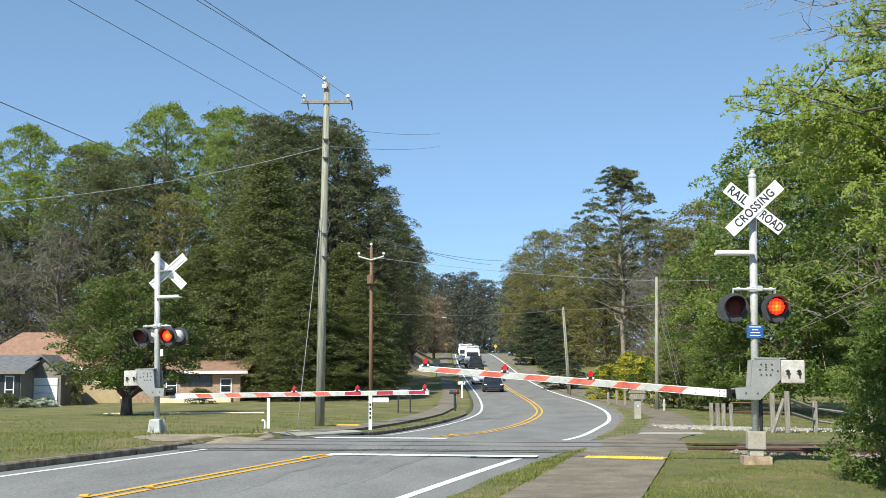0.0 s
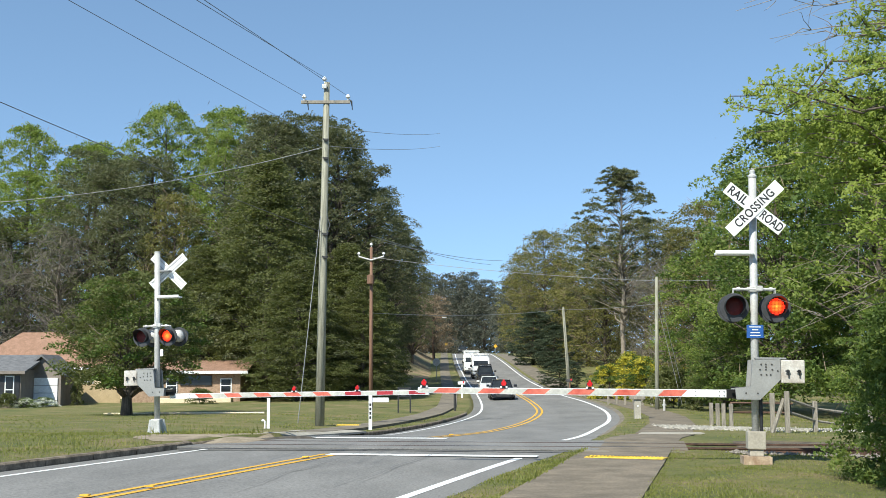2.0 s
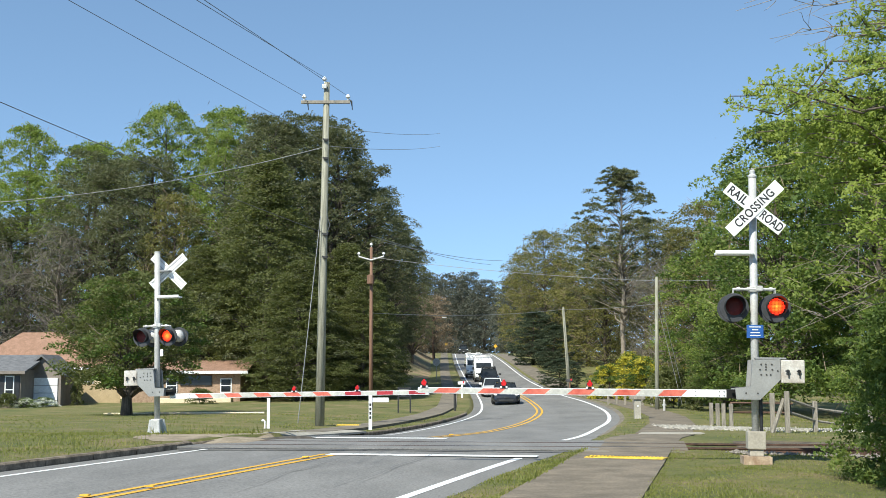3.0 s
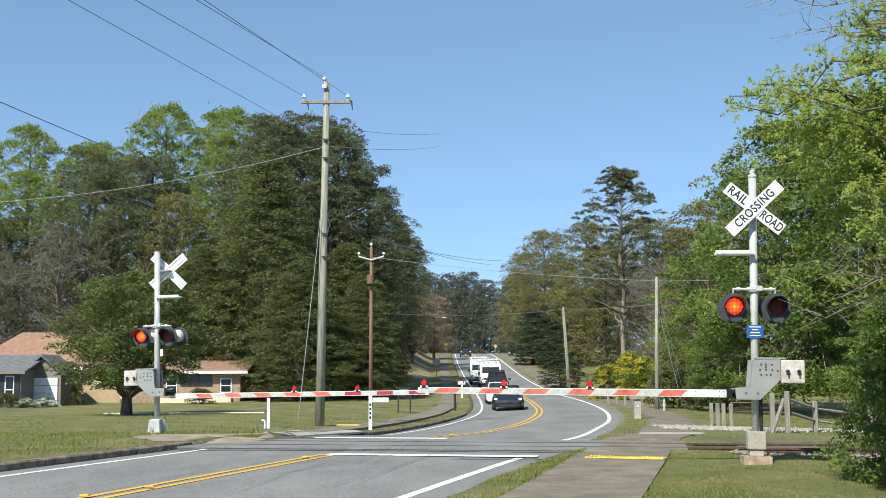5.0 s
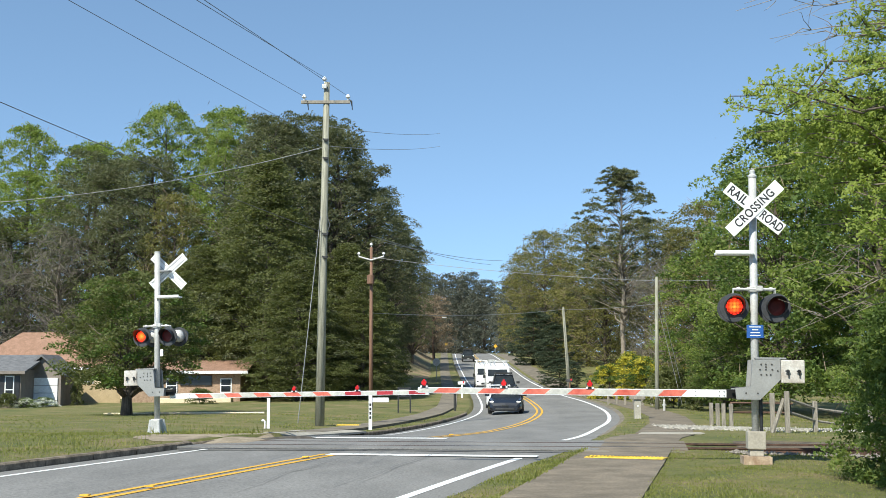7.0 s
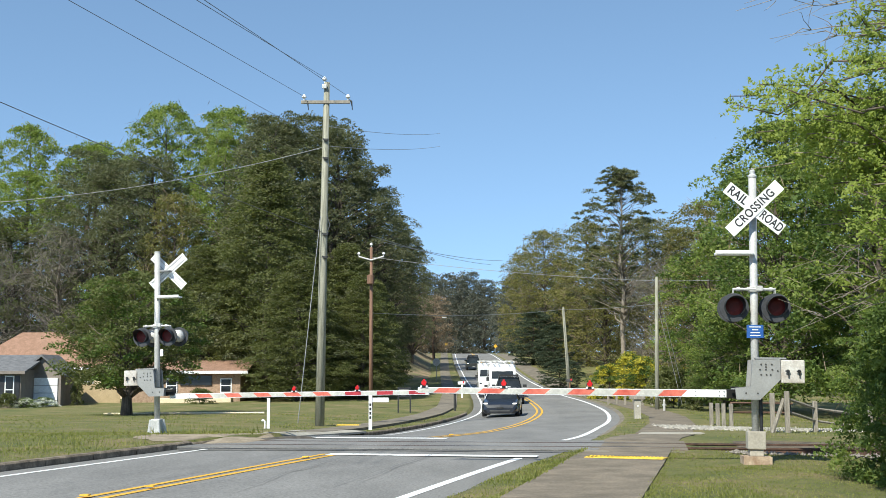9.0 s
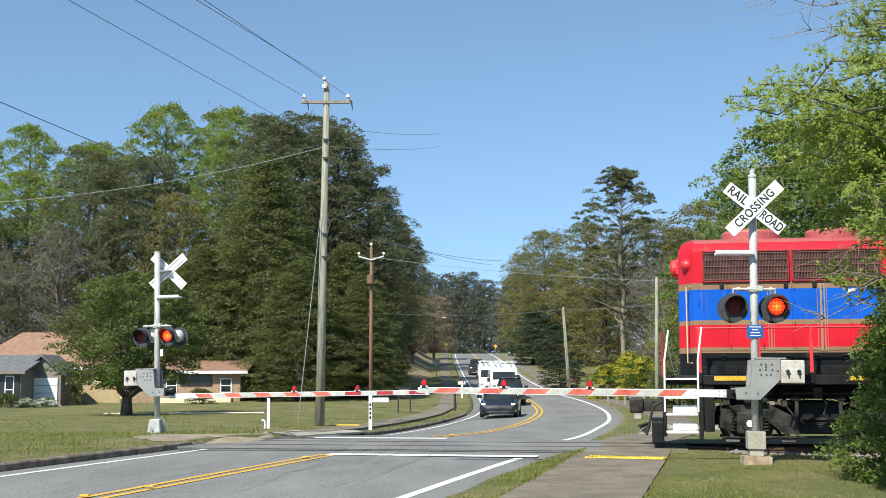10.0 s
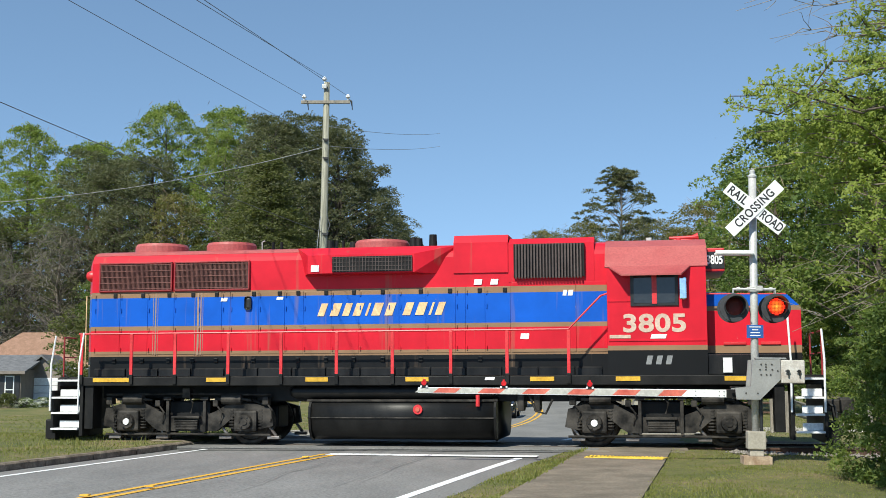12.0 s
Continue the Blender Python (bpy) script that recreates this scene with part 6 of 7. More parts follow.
def signal(label, m, s, near):
    """A mast with crossbuck, lamps and gate gear; the gate arm points towards s."""
    sig = thing("crossing_signal", label, "railway signal", m, "level crossing signals")
    H = 4.98 if near else 4.82
    bm = B()
    tube(bm, [(0, 0, 0.1), (0, 0, H)], 0.068 if near else 0.075, 20)
    part("mast", bm, "alu", sig, "silver steel mast", smooth=True)
    bm = B()
    if near:
        tube(bm, [(0, 0, H), (0, 0, H + 0.03), (0, 0, H + 0.07), (0, 0, H + 0.12), (0, 0, H + 0.17)], [0.075, 0.08, 0.045, 0.05, 0.015], 16)
    else:
        tube(bm, [(0, 0, H), (0, 0, H + 0.03)], [0.08, 0.078], 16)
    part("mast_cap", bm, "alu", sig)
    if near:
        bm = B()
        prism(bm, [(-0.24, -0.24), (0.24, -0.24), (0.24, 0.24), (-0.24, 0.24)], "z", -0.35, 0.07)
        bevel_all(bm, 0.03, 2)
        part("foundation", bm, "stained", sig, "stained concrete foundation")
        bm = B()
        box(bm, -0.155, 0.155, -0.155, 0.155, 0.19, 0.5, 0.02)
        box(bm, -0.12, 0.12, -0.12, 0.12, 0.07, 0.19, 0.02)
        part("base_casting", bm, "concrete", sig, "cream mast base casting")
        bm = B()
        tube(bm, [(0.1, -0.02, 0.5), (0.09, -0.02, 1.1)], 0.03, 10)
        part("conduit", bm, "black", sig)
    else:
        bm = B()
        box(bm, -0.26, 0.26, -0.26, 0.26, -0.3, 0.03, 0.02)
        part("foundation", bm, "concrete", sig)
        bm = B()
        for a in range(4):
            q = Matrix.Rotation(a * math.pi / 2, 4, "Z") @ Vector((0.17, 0.12, 0))
            tube(bm, [(q.x, q.y, 0.0), (q.x * 0.8, q.y * 0.8, 0.4)], [0.06, 0.04], 8)
        box(bm, -0.14, 0.14, -0.14, 0.14, 0.0, 0.42, 0.04)
        part("base_casting", bm, "alu", sig)
    crossbuck(sig, 4.40 if near else 4.33, -0.2 if near else 0.16, -1 if near else 1, near, 0.0 if near else 0.24)
    # arm of the side sign, seen on its edge
    bm = B()
    dx = -1 if near else 1
    box(bm, *sorted((0.0, dx * 0.68)), -0.12, 0.06, 3.585, 3.625, 0.01)
    box(bm, *sorted((dx * 0.02, dx * 0.68)), -0.21, -0.17, 3.6, 3.66, 0.006)
    part("side_arm", bm, "white", sig, "white side arm")
    # lamp cross arm
    bm = B()
    zc = 2.98 if near else 2.86
    zl = 2.65 if near else 2.57
    for f in (-1, 1):
        tube(bm, [(-0.36, f * 0.06, zl + 0.2), (-0.36, f * 0.05, zc), (0, f * 0.09, zc), (0.36, f * 0.05, zc), (0.36, f * 0.06, zl + 0.2)], 0.024, 10)
    for x in (-0.28, -0.1, 0.1, 0.28):
        tube(bm, [(x - 0.03, -0.07, zc), (x + 0.03, -0.07, zc)], 0.038, 10)
    box(bm, -0.09, 0.09, -0.1, 0.1, zc - 0.05, zc + 0.05, 0.02)
    box(bm, 0.02, 0.14, -0.12, 0.02, zc - 0.03, zc + 0.06, 0.01)
    part("lamp_arm", bm, "alu", sig, "silver pipe lamp arm")
    for x, slot in ((-0.36, 0), (0.36, 1)):
        if near:
            lamp_unit(sig, x, -0.1, zl, -1, slot)
            lamp_unit(sig, x, 0.2, zl, 1, None)
        else:
            lamp_unit(sig, x, -0.12, zl, -1, slot)
            lamp_unit(sig, x + 0.16, 0.2, zl, 1, None)
    # gate gear
    a = -s
    bm = B()
    poly = [(-0.02, 1.74), (0.45, 1.75), (0.45, 1.40), (0.1, 1.05), (-0.30, 1.05), (-0.32, 1.25), (-0.06, 1.27)]
    if near:
        poly = [(u - 0.06, v) for u, v in poly]
    if not near:
        poly = [(u, v - 0.04) for u, v in poly]
    for y0 in (-0.3, 0.24):
        bm = B()
        prism(bm, [(a * u, v) for u, v in poly], "y", y0, y0 + 0.06)
        bevel_all(bm, 0.012, 2)
        part("gate_casting", bm, "cast_grey", sig, "grey gate mechanism casting")
    dz = 0 if near else -0.04
    bm = B()
    box(bm, *sorted((a * 0.0, a * 0.44)), -0.235, 0.235, 1.42 + dz, 1.72 + dz, 0.03)
    box(bm, *sorted((-a * 0.02, a * 0.5)), -0.25, 0.25, 1.75 + dz, 1.78 + dz, 0.008)
    part("gate_motor_case", bm, "alu_dark", sig)
    bm = B()
    box(bm, *sorted((a * 0.40, a * 0.80)), -0.3, 0.3, 1.34 + dz, 1.74 + dz, 0.02)
    cw = part("control_box", bm, "white_worn", sig, "stained white control box")
    bm = B()
    for u in (0.51, 0.70):
        tube(bm, [(a * u, -0.3, 1.55 + dz), (a * u, -0.34, 1.55 + dz)], 0.028, 10)
        box(bm, *sorted((a * (u - 0.045), a * (u + 0.03))), -0.35, -0.33, 1.535 + dz, 1.56 + dz, 0.004)
        box(bm, *sorted((a * (u - 0.01), a * (u + 0.014))), -0.35, -0.33, 1.47 + dz, 1.55 + dz, 0.004)
    part("latch", bm, "black", cw)
    for u, v in ((0.06, 1.66), (0.14, 1.66), (0.24, 1.66), (0.04, 1.57), (0.14, 1.57), (0.25, 1.57), (0.06, 1.48), (0.15, 1.48), (0.22, 1.48), (0.14, 1.615), (0.34, 1.55), (0.0, 1.16), (-0.2, 1.16)):
        bm = B()
        tube(bm, [(a * u, -0.3, v + dz), (a * u, -0.31, v + dz)], 0.015, 8)
        part("bolt", bm, "trim_dark", sig)
    bm = B()
    box(bm, *sorted((-a * 0.5, -a * 0.28)), -0.1, 0.1, 1.06 + dz, 1.22 + dz, 0.01)
    box(bm, *sorted((-a * 0.46, -a * 0.1)), -0.24, -0.2, 1.24 + dz, 1.27 + dz, 0.004)
    part("arm_clamp", bm, "black_dirty", sig)
    if near:
        arm = gate_arm(sig, -1, 5.48, (-0.48, 0.0, 1.145), (2.4, 3.93, 5.37), 99, 0.135, 0.104)
        bm = B()
        box(bm, -0.145, 0.145, -0.085, -0.075, 2.12, 2.35, 0.004)
        sg = part("blue_sign", bm, "blue_sign", sig, "small blue emergency notice")
        for k, (w, zz) in enumerate(((0.11, 2.315), (0.06, 2.265), (0.09, 2.215), (0.1, 2.165))):
            bm = B()
            box(bm, -w * 0.9, w * 0.9, -0.089, -0.085, zz - 0.008, zz + 0.008)
            part("text_bar", bm, "white", sg)
    else:
        arm = gate_arm(sig, 1, 6.95, (0.36, 0.0, 1.055), (3.4, 5.08, 6.84), 4.75, 0.13, 0.115)
        bm = B()
        box(bm, 0.12, 0.2, -0.085, -0.075, 2.06, 2.24, 0.003)
        part("tag", bm, "white", sig)
    return sig, arm


near_sig, near_arm = signal("silver crossing signal with black lettered white crossbuck", pose(5.45, 21.09, 0.02, 0, 0.95, -6), -1, True)
far_sig, far_arm = signal("silver crossing signal seen from behind beyond the track", pose(-7.54, 31.74, -0.02, 0, -1.2, -9.8), 1, False)
far_arm.matrix_basis = Matrix.Translation((0.36, 0.0, 1.005)) @ Matrix.Rotation(radians(0.4), 4, "Y")


# ---- vehicles ----
def car_paint(name, col, rough=0.25):
    m, n, l, b = material(name, rough)
    r = ramp(n, [(0.3, tuple(c * 0.85 for c in col)), (0.7, col)])
    l.new(noise_tex(n, l, 3.0), r.inputs[0])
    l.new(r.outputs[0], b.inputs["Base Color"])
    b.inputs["Coat Weight"].default_value = 0.6
    b.inputs["Coat Roughness"].default_value = 0.08
    return m


M["car_navy"] = car_paint("dark_car_paint", (0.012, 0.013, 0.018))
M["car_white"] = car_paint("white_car_paint", (0.75, 0.75, 0.75))
M["car_black"] = car_paint("black_car_paint", (0.014, 0.014, 0.014))
M["car_green"] = car_paint("dark_green_car_paint", (0.02, 0.026, 0.024))
M["car_glass"] = plain("car_glass", (0.015, 0.018, 0.02), (0.03, 0.034, 0.036), 1, 0.05, fine=10, bumped=0.0)
M["trim_black"] = plain("black_plastic", (0.015, 0.015, 0.015), (0.03, 0.03, 0.03), 4, 0.6, fine=20, bumped=0.05)
M["rim"] = plain("alloy_rim", (0.25, 0.25, 0.26), (0.4, 0.4, 0.41), 4, 0.35, 0.8, fine=20, bumped=0.0)


def lit_lamp():
    m, n, l, b = material("lit_headlight", 0.2)
    b.inputs["Base Color"].default_value = (0.8, 0.8, 0.8, 1)
    b.inputs["Emission Color"].default_value = (1.0, 0.97, 0.9, 1)
    b.inputs["Emission Strength"].default_value = 1.1
    return m


M["headlight"] = lit_lamp()
CARS = []


def loft(bm, stations):
    """Skin over cross-sections (x, [(y, z), ...]) given for one side; mirrored on the other."""
    rings = []
    for x, half in stations:
        full = [(-y, z) for y, z in half] + [(y, z) for y, z in half[::-1]]
        rings.append([bm.verts.new((x, y, z)) for y, z in full])
    n = len(rings[0])
    for a, b in zip(rings, rings[1:]):
        for k in range(n):
            bm.faces.new((a[k], a[(k + 1) % n], b[(k + 1) % n], b[k]))
    bm.faces.new(rings[0])
    bm.faces.new(rings[-1][::-1])
    return bm


def wheel(car, x, y, r, w=0.22):
    s = 1 if y > 0 else -1
    bm = B()
    tube(bm, [(x, y - w / 2, r), (x, y - w * 0.42, r), (x, y + w * 0.42, r), (x, y + w / 2, r)], [r * 0.9, r, r, r * 0.9], 24)
    t = part("wheel", bm, "rubber", car)
    bm = B()
    tube(bm, [(x, y + s * w * 0.45, r), (x, y + s * w * 0.53, r)], [r * 0.66, r * 0.6], 20)
    part("rim", bm, "rim", t)


def vehicle(name, label, category, kind, paint, length, width, height, marks, lights=True, off=-1.75):
    """Front at +x. kind: sedan, suv or van."""
    c = thing(name, label, category)
    hw, L2 = width / 2, length / 2
    sill = 0.19 if kind == "sedan" else 0.32
    belt = {"sedan": 0.88, "suv": 1.08, "van": 1.25}[kind]
    hood = {"sedan": 0.79, "suv": 1.06, "van": 1.12}[kind]
    def sec(x, w, z0, z1, top=0.9):
        return (x, [(0.0, z0), (w * 0.86, z0), (w * 0.98, z0 + 0.12), (w, (z0 + z1) / 2), (w * 0.97, z1 - 0.08), (w * top, z1), (0.0, z1 + 0.02)])
    bm = B()
    if kind == "van":
        st = [sec(-L2, hw * 0.97, 0.42, height, 0.86), sec(-L2 + 0.1, hw, 0.34, height, 0.88), sec(L2 - 1.75, hw, 0.34, height, 0.88), sec(L2 - 1.5, hw, 0.34, height - 0.08, 0.86), sec(L2 - 1.05, hw, 0.34, 1.62, 0.8), sec(L2 - 0.75, hw, 0.34, hood + 0.08, 0.86), sec(L2 - 0.25, hw * 0.96, 0.36, hood - 0.08, 0.84), sec(L2, hw * 0.86, 0.42, hood - 0.35, 0.86)]
    elif kind == "suv":
        st = [sec(-L2, hw * 0.92, 0.5, 1.0), sec(-L2 + 0.15, hw, 0.36, belt), sec(L2 - 1.45, hw, sill, belt), sec(L2 - 1.2, hw, sill, hood), sec(L2 - 0.3, hw * 0.97, 0.36, hood - 0.06), sec(L2, hw * 0.88, 0.45, hood - 0.26)]
    else:
        st = [sec(-L2, hw * 0.86, 0.4, 0.85), sec(-L2 + 0.25, hw * 0.97, 0.28, belt + 0.06), sec(-0.6, hw, sill, belt), sec(L2 - 1.5, hw, sill, belt - 0.03), sec(L2 - 1.1, hw, sill, hood + 0.06), sec(L2 - 0.4, hw * 0.97, 0.16, hood - 0.06), sec(L2 - 0.08, hw * 0.88, 0.17, hood - 0.2), sec(L2, hw * 0.74, 0.21, hood - 0.34)]
    loft(bm, st)
    part("body", bm, paint, c, smooth=False)
    # cabin glass and roof
    if kind != "van":
        r0 = {"sedan": (-1.75, -0.75, 0.35, L2 - 1.25), "suv": (-L2 + 0.1, -L2 + 0.5, 0.25, L2 - 1.35)}[kind]
        bm = B()
        gl = [(r0[0], [(0, belt - 0.05), (hw * 0.8, belt - 0.05), (hw * 0.78, belt - 0.02), (0, belt)]), (r0[1], [(0, belt - 0.05), (hw * 0.9, belt - 0.05), (hw * 0.66, height - 0.05), (0, height - 0.03)]), (r0[2], [(0, belt - 0.05), (hw * 0.9, belt - 0.05), (hw * 0.66, height - 0.05), (0, height - 0.03)]), (r0[3], [(0, belt - 0.1), (hw * 0.84, belt - 0.1), (hw * 0.82, belt - 0.06), (0, belt - 0.04)])]
        loft(bm, gl)
        part("glasshouse", bm, "car_glass", c, "dark tinted glass")
        bm = B()
        rf = [(r0[1] - 0.05, [(0, height - 0.06), (hw * 0.64, height - 0.07), (hw * 0.6, height - 0.02), (0, height)]), (r0[2] + 0.05, [(0, height - 0.06), (hw * 0.64, height - 0.07), (hw * 0.6, height - 0.02), (0, height)])]
        loft(bm, rf)
        part("roof", bm, "car_glass" if paint == "car_navy" else paint, c)
        for s in (-1, 1):
            bm = B()
            tube(bm, [(r0[3] - 0.02, s * hw * 0.84, belt - 0.05), (r0[2] + 0.02, s * hw * 0.66, height - 0.04), (r0[1], s * hw * 0.66, height - 0.04), (r0[0] + 0.1, s * hw * 0.8, belt)], 0.035, 6)
            part("pillar", bm, paint, c)
            bm = B()
            tube(bm, [(r0[1] * 0.3, s * hw * 0.9, belt - 0.03), (r0[1] * 0.3 - 0.05, s * hw * 0.67, height - 0.06)], 0.04, 6)
            part("door_post", bm, "trim_black", c)
    else:
        bm = B()
        v = [bm.verts.new(p) for p in ((L2 - 0.97, -hw * 0.82, 1.42), (L2 - 0.97, hw * 0.82, 1.42), (L2 - 1.36, hw * 0.78, height - 0.62), (L2 - 1.36, -hw * 0.78, height - 0.62))]
        f = bm.faces.new(v)
        bmesh.ops.translate(bm, verts=bm.verts[:], vec=(0.1, 0, 0.1))
        r = bmesh.ops.extrude_face_region(bm, geom=[f])
        bmesh.ops.translate(bm, verts=[k for k in r["geom"] if isinstance(k, bmesh.types.BMVert)], vec=(-0.2, 0, -0.1))
        part("windscreen", bm, "car_glass", c, "wide dark windscreen")
        for s in (-1, 1):
            bm = B()
            box(bm, L2 - 2.1, L2 - 1.25, *sorted((s * (hw - 0.03), s * (hw + 0.012))), 1.35, 1.85, 0.03)
            part("side_window", bm, "car_glass", c)
        for x in (-1.6, -0.2, 1.0):
            bm = B()
            box(bm, x, x + 0.06, -hw * 0.95, hw * 0.95, height + 0.14, height + 0.2)
            for s in (-1, 1):
                box(bm, x, x + 0.05, s * hw * 0.8 - 0.03, s * hw * 0.8 + 0.03, height - 0.02, height + 0.16)
            part("rack_bar", bm, "white", c, "white ladder rack bar")
        for s in (-0.55, 0.55):
            bm = B()
            for q in (-0.18, 0.18):
                box(bm, -2.2, 1.9, s * hw + q - 0.03, s * hw + q + 0.03, height + 0.2, height + 0.28)
            for k in range(12):
                box(bm, -2.1 + 0.34 * k, -2.07 + 0.34 * k, s * hw - 0.18, s * hw + 0.18, height + 0.22, height + 0.26)
            part("ladder", bm, "alu", c)
    # front details
    zl = {"sedan": 0.66, "suv": 0.86, "van": 0.9}[kind]
    for s in (-1, 1):
        bm = B()
        hl = 0.028 if kind == "sedan" else 0.065
        box(bm, L2 - 0.38, L2 - (0.14 if kind == "sedan" else 0.1), *sorted((s * hw * 0.66, s * hw * 0.87)), zl - hl, zl + hl, 0.02)
        part("headlight", bm, "headlight" if lights else "car_glass", c, "headlight")
        bm = B()
        zm = belt + (0.12 if kind != "van" else 0.25)
        xm = L2 - (1.6 if kind != "van" else 1.3)
        box(bm, xm, xm + 0.14, *sorted((s * hw * 0.95, s * (hw + 0.2))), zm - (0.08 if kind != "van" else 0.2), zm + 0.09, 0.03)
        part("wing_mirror", bm, paint if kind == "sedan" else "trim_black", c)
        bm = B()
        box(bm, -L2 - 0.01, -L2 + 0.12, *sorted((s * hw * 0.6, s * hw * 0.88)), zl + 0.05, zl + 0.2, 0.02)
        part("tail_light", bm, "red_tape_dark", c)
        r = 0.33 if kind == "sedan" else 0.37
        for x in (L2 - 0.9, -L2 + 0.95):
            wheel(c, x, s * (hw - 0.11), r)
    bm = B()
    if kind == "sedan":
        box(bm, L2 - 0.2, L2 + 0.01, -hw * 0.55, hw * 0.55, 0.22, 0.34, 0.03)
    elif kind == "suv":
        box(bm, L2 - 0.2, L2 + 0.02, -hw * 0.55, hw * 0.55, 0.68, 0.92, 0.03)
        box(bm, L2 - 0.25, L2 + 0.05, -hw * 0.88, hw * 0.88, 0.42, 0.6, 0.05)
    else:
        box(bm, L2 - 0.3, L2 + 0.02, -hw * 0.5, hw * 0.5, 0.62, 0.8, 0.03)
        box(bm, L2 - 0.35, L2 + 0.04, -hw * 0.9, hw * 0.9, 0.36, 0.56, 0.06)
    part("grille", bm, "trim_black", c)
    bm = B()
    box(bm, L2 + 0.01, L2 + 0.06, -0.16, 0.16, 0.42, 0.5, 0.005)
    part("plate", bm, "trim_black" if kind == "sedan" else "alu", c)
    if kind == "suv":
        bm = B()
        for x in (-1.4, -0.6, 0.2):
            box(bm, x, x + 0.05, -hw * 0.66, hw * 0.66, height + 0.06, height + 0.1)
        for s in (-1, 1):
            box(bm, -1.5, 0.4, s * hw * 0.64 - 0.02, s * hw * 0.64 + 0.02, height - 0.02, height + 0.16)
        box(bm, 0.38, 0.44, -hw * 0.66, hw * 0.66, height + 0.02, height + 0.16)
        part("roof_rack", bm, "trim_black", c)
    CARS.append((c, marks, off))
    return c


vehicle("sedan", "dark blue sedan with lit headlights on asphalt", "car", "sedan", "car_navy", 4.7, 1.86, 1.44, [(0, 108), (0.5, 104), (1, 99), (1.5, 94), (2, 89.5), (3, 81.5), (5, 72), (6, 69), (7, 65.5), (9, 61), (10, 59.6), (12, 58)], True, -1.8)
vehicle("sedan", "white sedan behind a dark car on asphalt", "car", "sedan", "car_white", 4.6, 1.8, 1.43, [(0, 126), (1, 114.5), (2, 104), (3, 95.5), (5, 83), (7, 75.5), (9, 69.5), (10, 67.5), (12, 65)], True, -2.25)
vehicle("suv", "black off-road car with a roof rack", "car", "suv", "car_black", 4.75, 1.93, 1.78, [(0, 154), (1, 141), (2, 129), (3, 120.5), (5, 104), (6, 97), (7, 91), (9, 81.5), (10, 79), (12, 76)], False, -1.55)
vehicle("van", "white work van with ladders on its roof", "van", "van", "car_white", 5.9, 2.05, 2.55, [(0, 165), (1, 152), (2, 139), (3, 132), (5, 117), (6, 109), (7, 102), (9, 92.5), (10, 90), (12, 88)], False, -1.65)
vehicle("van", "white work van following another white van", "van", "van", "car_white", 5.9, 2.05, 2.55, [(0, 174), (1, 161), (2, 149), (3, 141), (5, 126), (6, 118), (7, 111), (9, 101.5), (10, 99), (12, 97)], False, -2.3)
vehicle("suv", "dark green sport utility car coming down the hill", "car", "suv", "car_green", 4.7, 1.92, 1.68, [(0, 280), (3, 236), (5, 206), (6, 194), (7, 182), (9, 158), (10, 147), (12, 130)])


# ---- poles and wires ----
def utility_pole(label, x, y, top, r, mat, lean=(0, 0)):
    z0 = ground_z(x, y)
    p = thing("utility_pole", label, "utility pole", pose(x, y, z0))
    bm = B()
    h = top - z0
    tube(bm, [(0, 0, -0.5), (lean[0] * 0.4, 0, h * 0.4), (lean[0], lean[1], h)], [r, r * 0.88, r * 0.62], 14)
    part("pole", bm, mat, p, smooth=True)
    return p, z0


def insulator(parent, x, y, z, k=1.0):
    bm = B()
    tube(bm, [(x, y, z), (x, y, z + 0.06 * k), (x, y, z + 0.1 * k), (x, y, z + 0.16 * k), (x, y, z + 0.2 * k)], [0.02, 0.03, 0.075 * k, 0.06 * k, 0.02], 10)
    part("insulator", bm, "ceramic", parent)


def cable(a, b, sag=0.2, r=0.012, mat="wire", label="thin dark overhead wire"):
    a, b = Vector(a), Vector(b)
    bm = B()
    pts = []
    for i in range(17):
        t = i / 16
        q = a.lerp(b, t)
        q.z -= sag * 4 * t * (1 - t)
        pts.append(q)
    tube(bm, pts, r, 5)
    ob = part("overhead_wire", bm, mat)
    tagged(ob, label, "wire")


K1 = 1.134


def far1(x, y, z):
    """A place on the tall pole's line of sight, at the pole's distance."""
    return (x * K1, y * K1, 1.488 + (z - 1.488) * K1)


pole, z0 = utility_pole("tall weathered grey wooden utility pole with a crossarm", -4.22 * K1, 41.0 * K1, far1(0, 0, 11.75)[2], 0.185, "wood_pole", (0.19, 0))
ZA = far1(0, 0, 11.03)[2] - z0
bm = B()
box(bm, -0.82, 1.13, -0.15, -0.04, ZA - 0.06, ZA + 0.06, 0.01)
part("crossarm", bm, "wood_grey", pole)
for x in (-0.7, 1.04):
    insulator(pole, x, -0.1, ZA + 0.06, 1.3)
    bm = B()
    tube(bm, [(x + 0.05, -0.1, ZA + 0.08), (x + 0.14, -0.12, ZA + 0.02), (x + 0.18, -0.12, ZA - 0.32)], [0.035, 0.04, 0.02], 7)
    part("cutout_fuse", bm, "trim_black", pole)
ZT = far1(0, 0, 11.72)[2] - z0
insulator(pole, 0.1, -0.05, ZT, 1.3)
bm = B()
box(bm, 0.02, 0.2, -0.22, -0.12, ZT - 0.25, ZT - 0.08, 0.02)
part("bracket", bm, "alu", pole)
for z in (9.7, 9.05, 6.4, 5.6):
    z = far1(0, 0, z)[2] - z0
    bm = B()
    tube(bm, [(0.09, -0.22, z), (0.13, 0.22, z)], 0.034, 7)
    box(bm, 0.11, 0.29, -0.22, -0.14, z - 0.07, z + 0.02, 0.01)
    part("fitting", bm, "trim_black", pole)
z = far1(0, 0, 6.7)[2] - z0
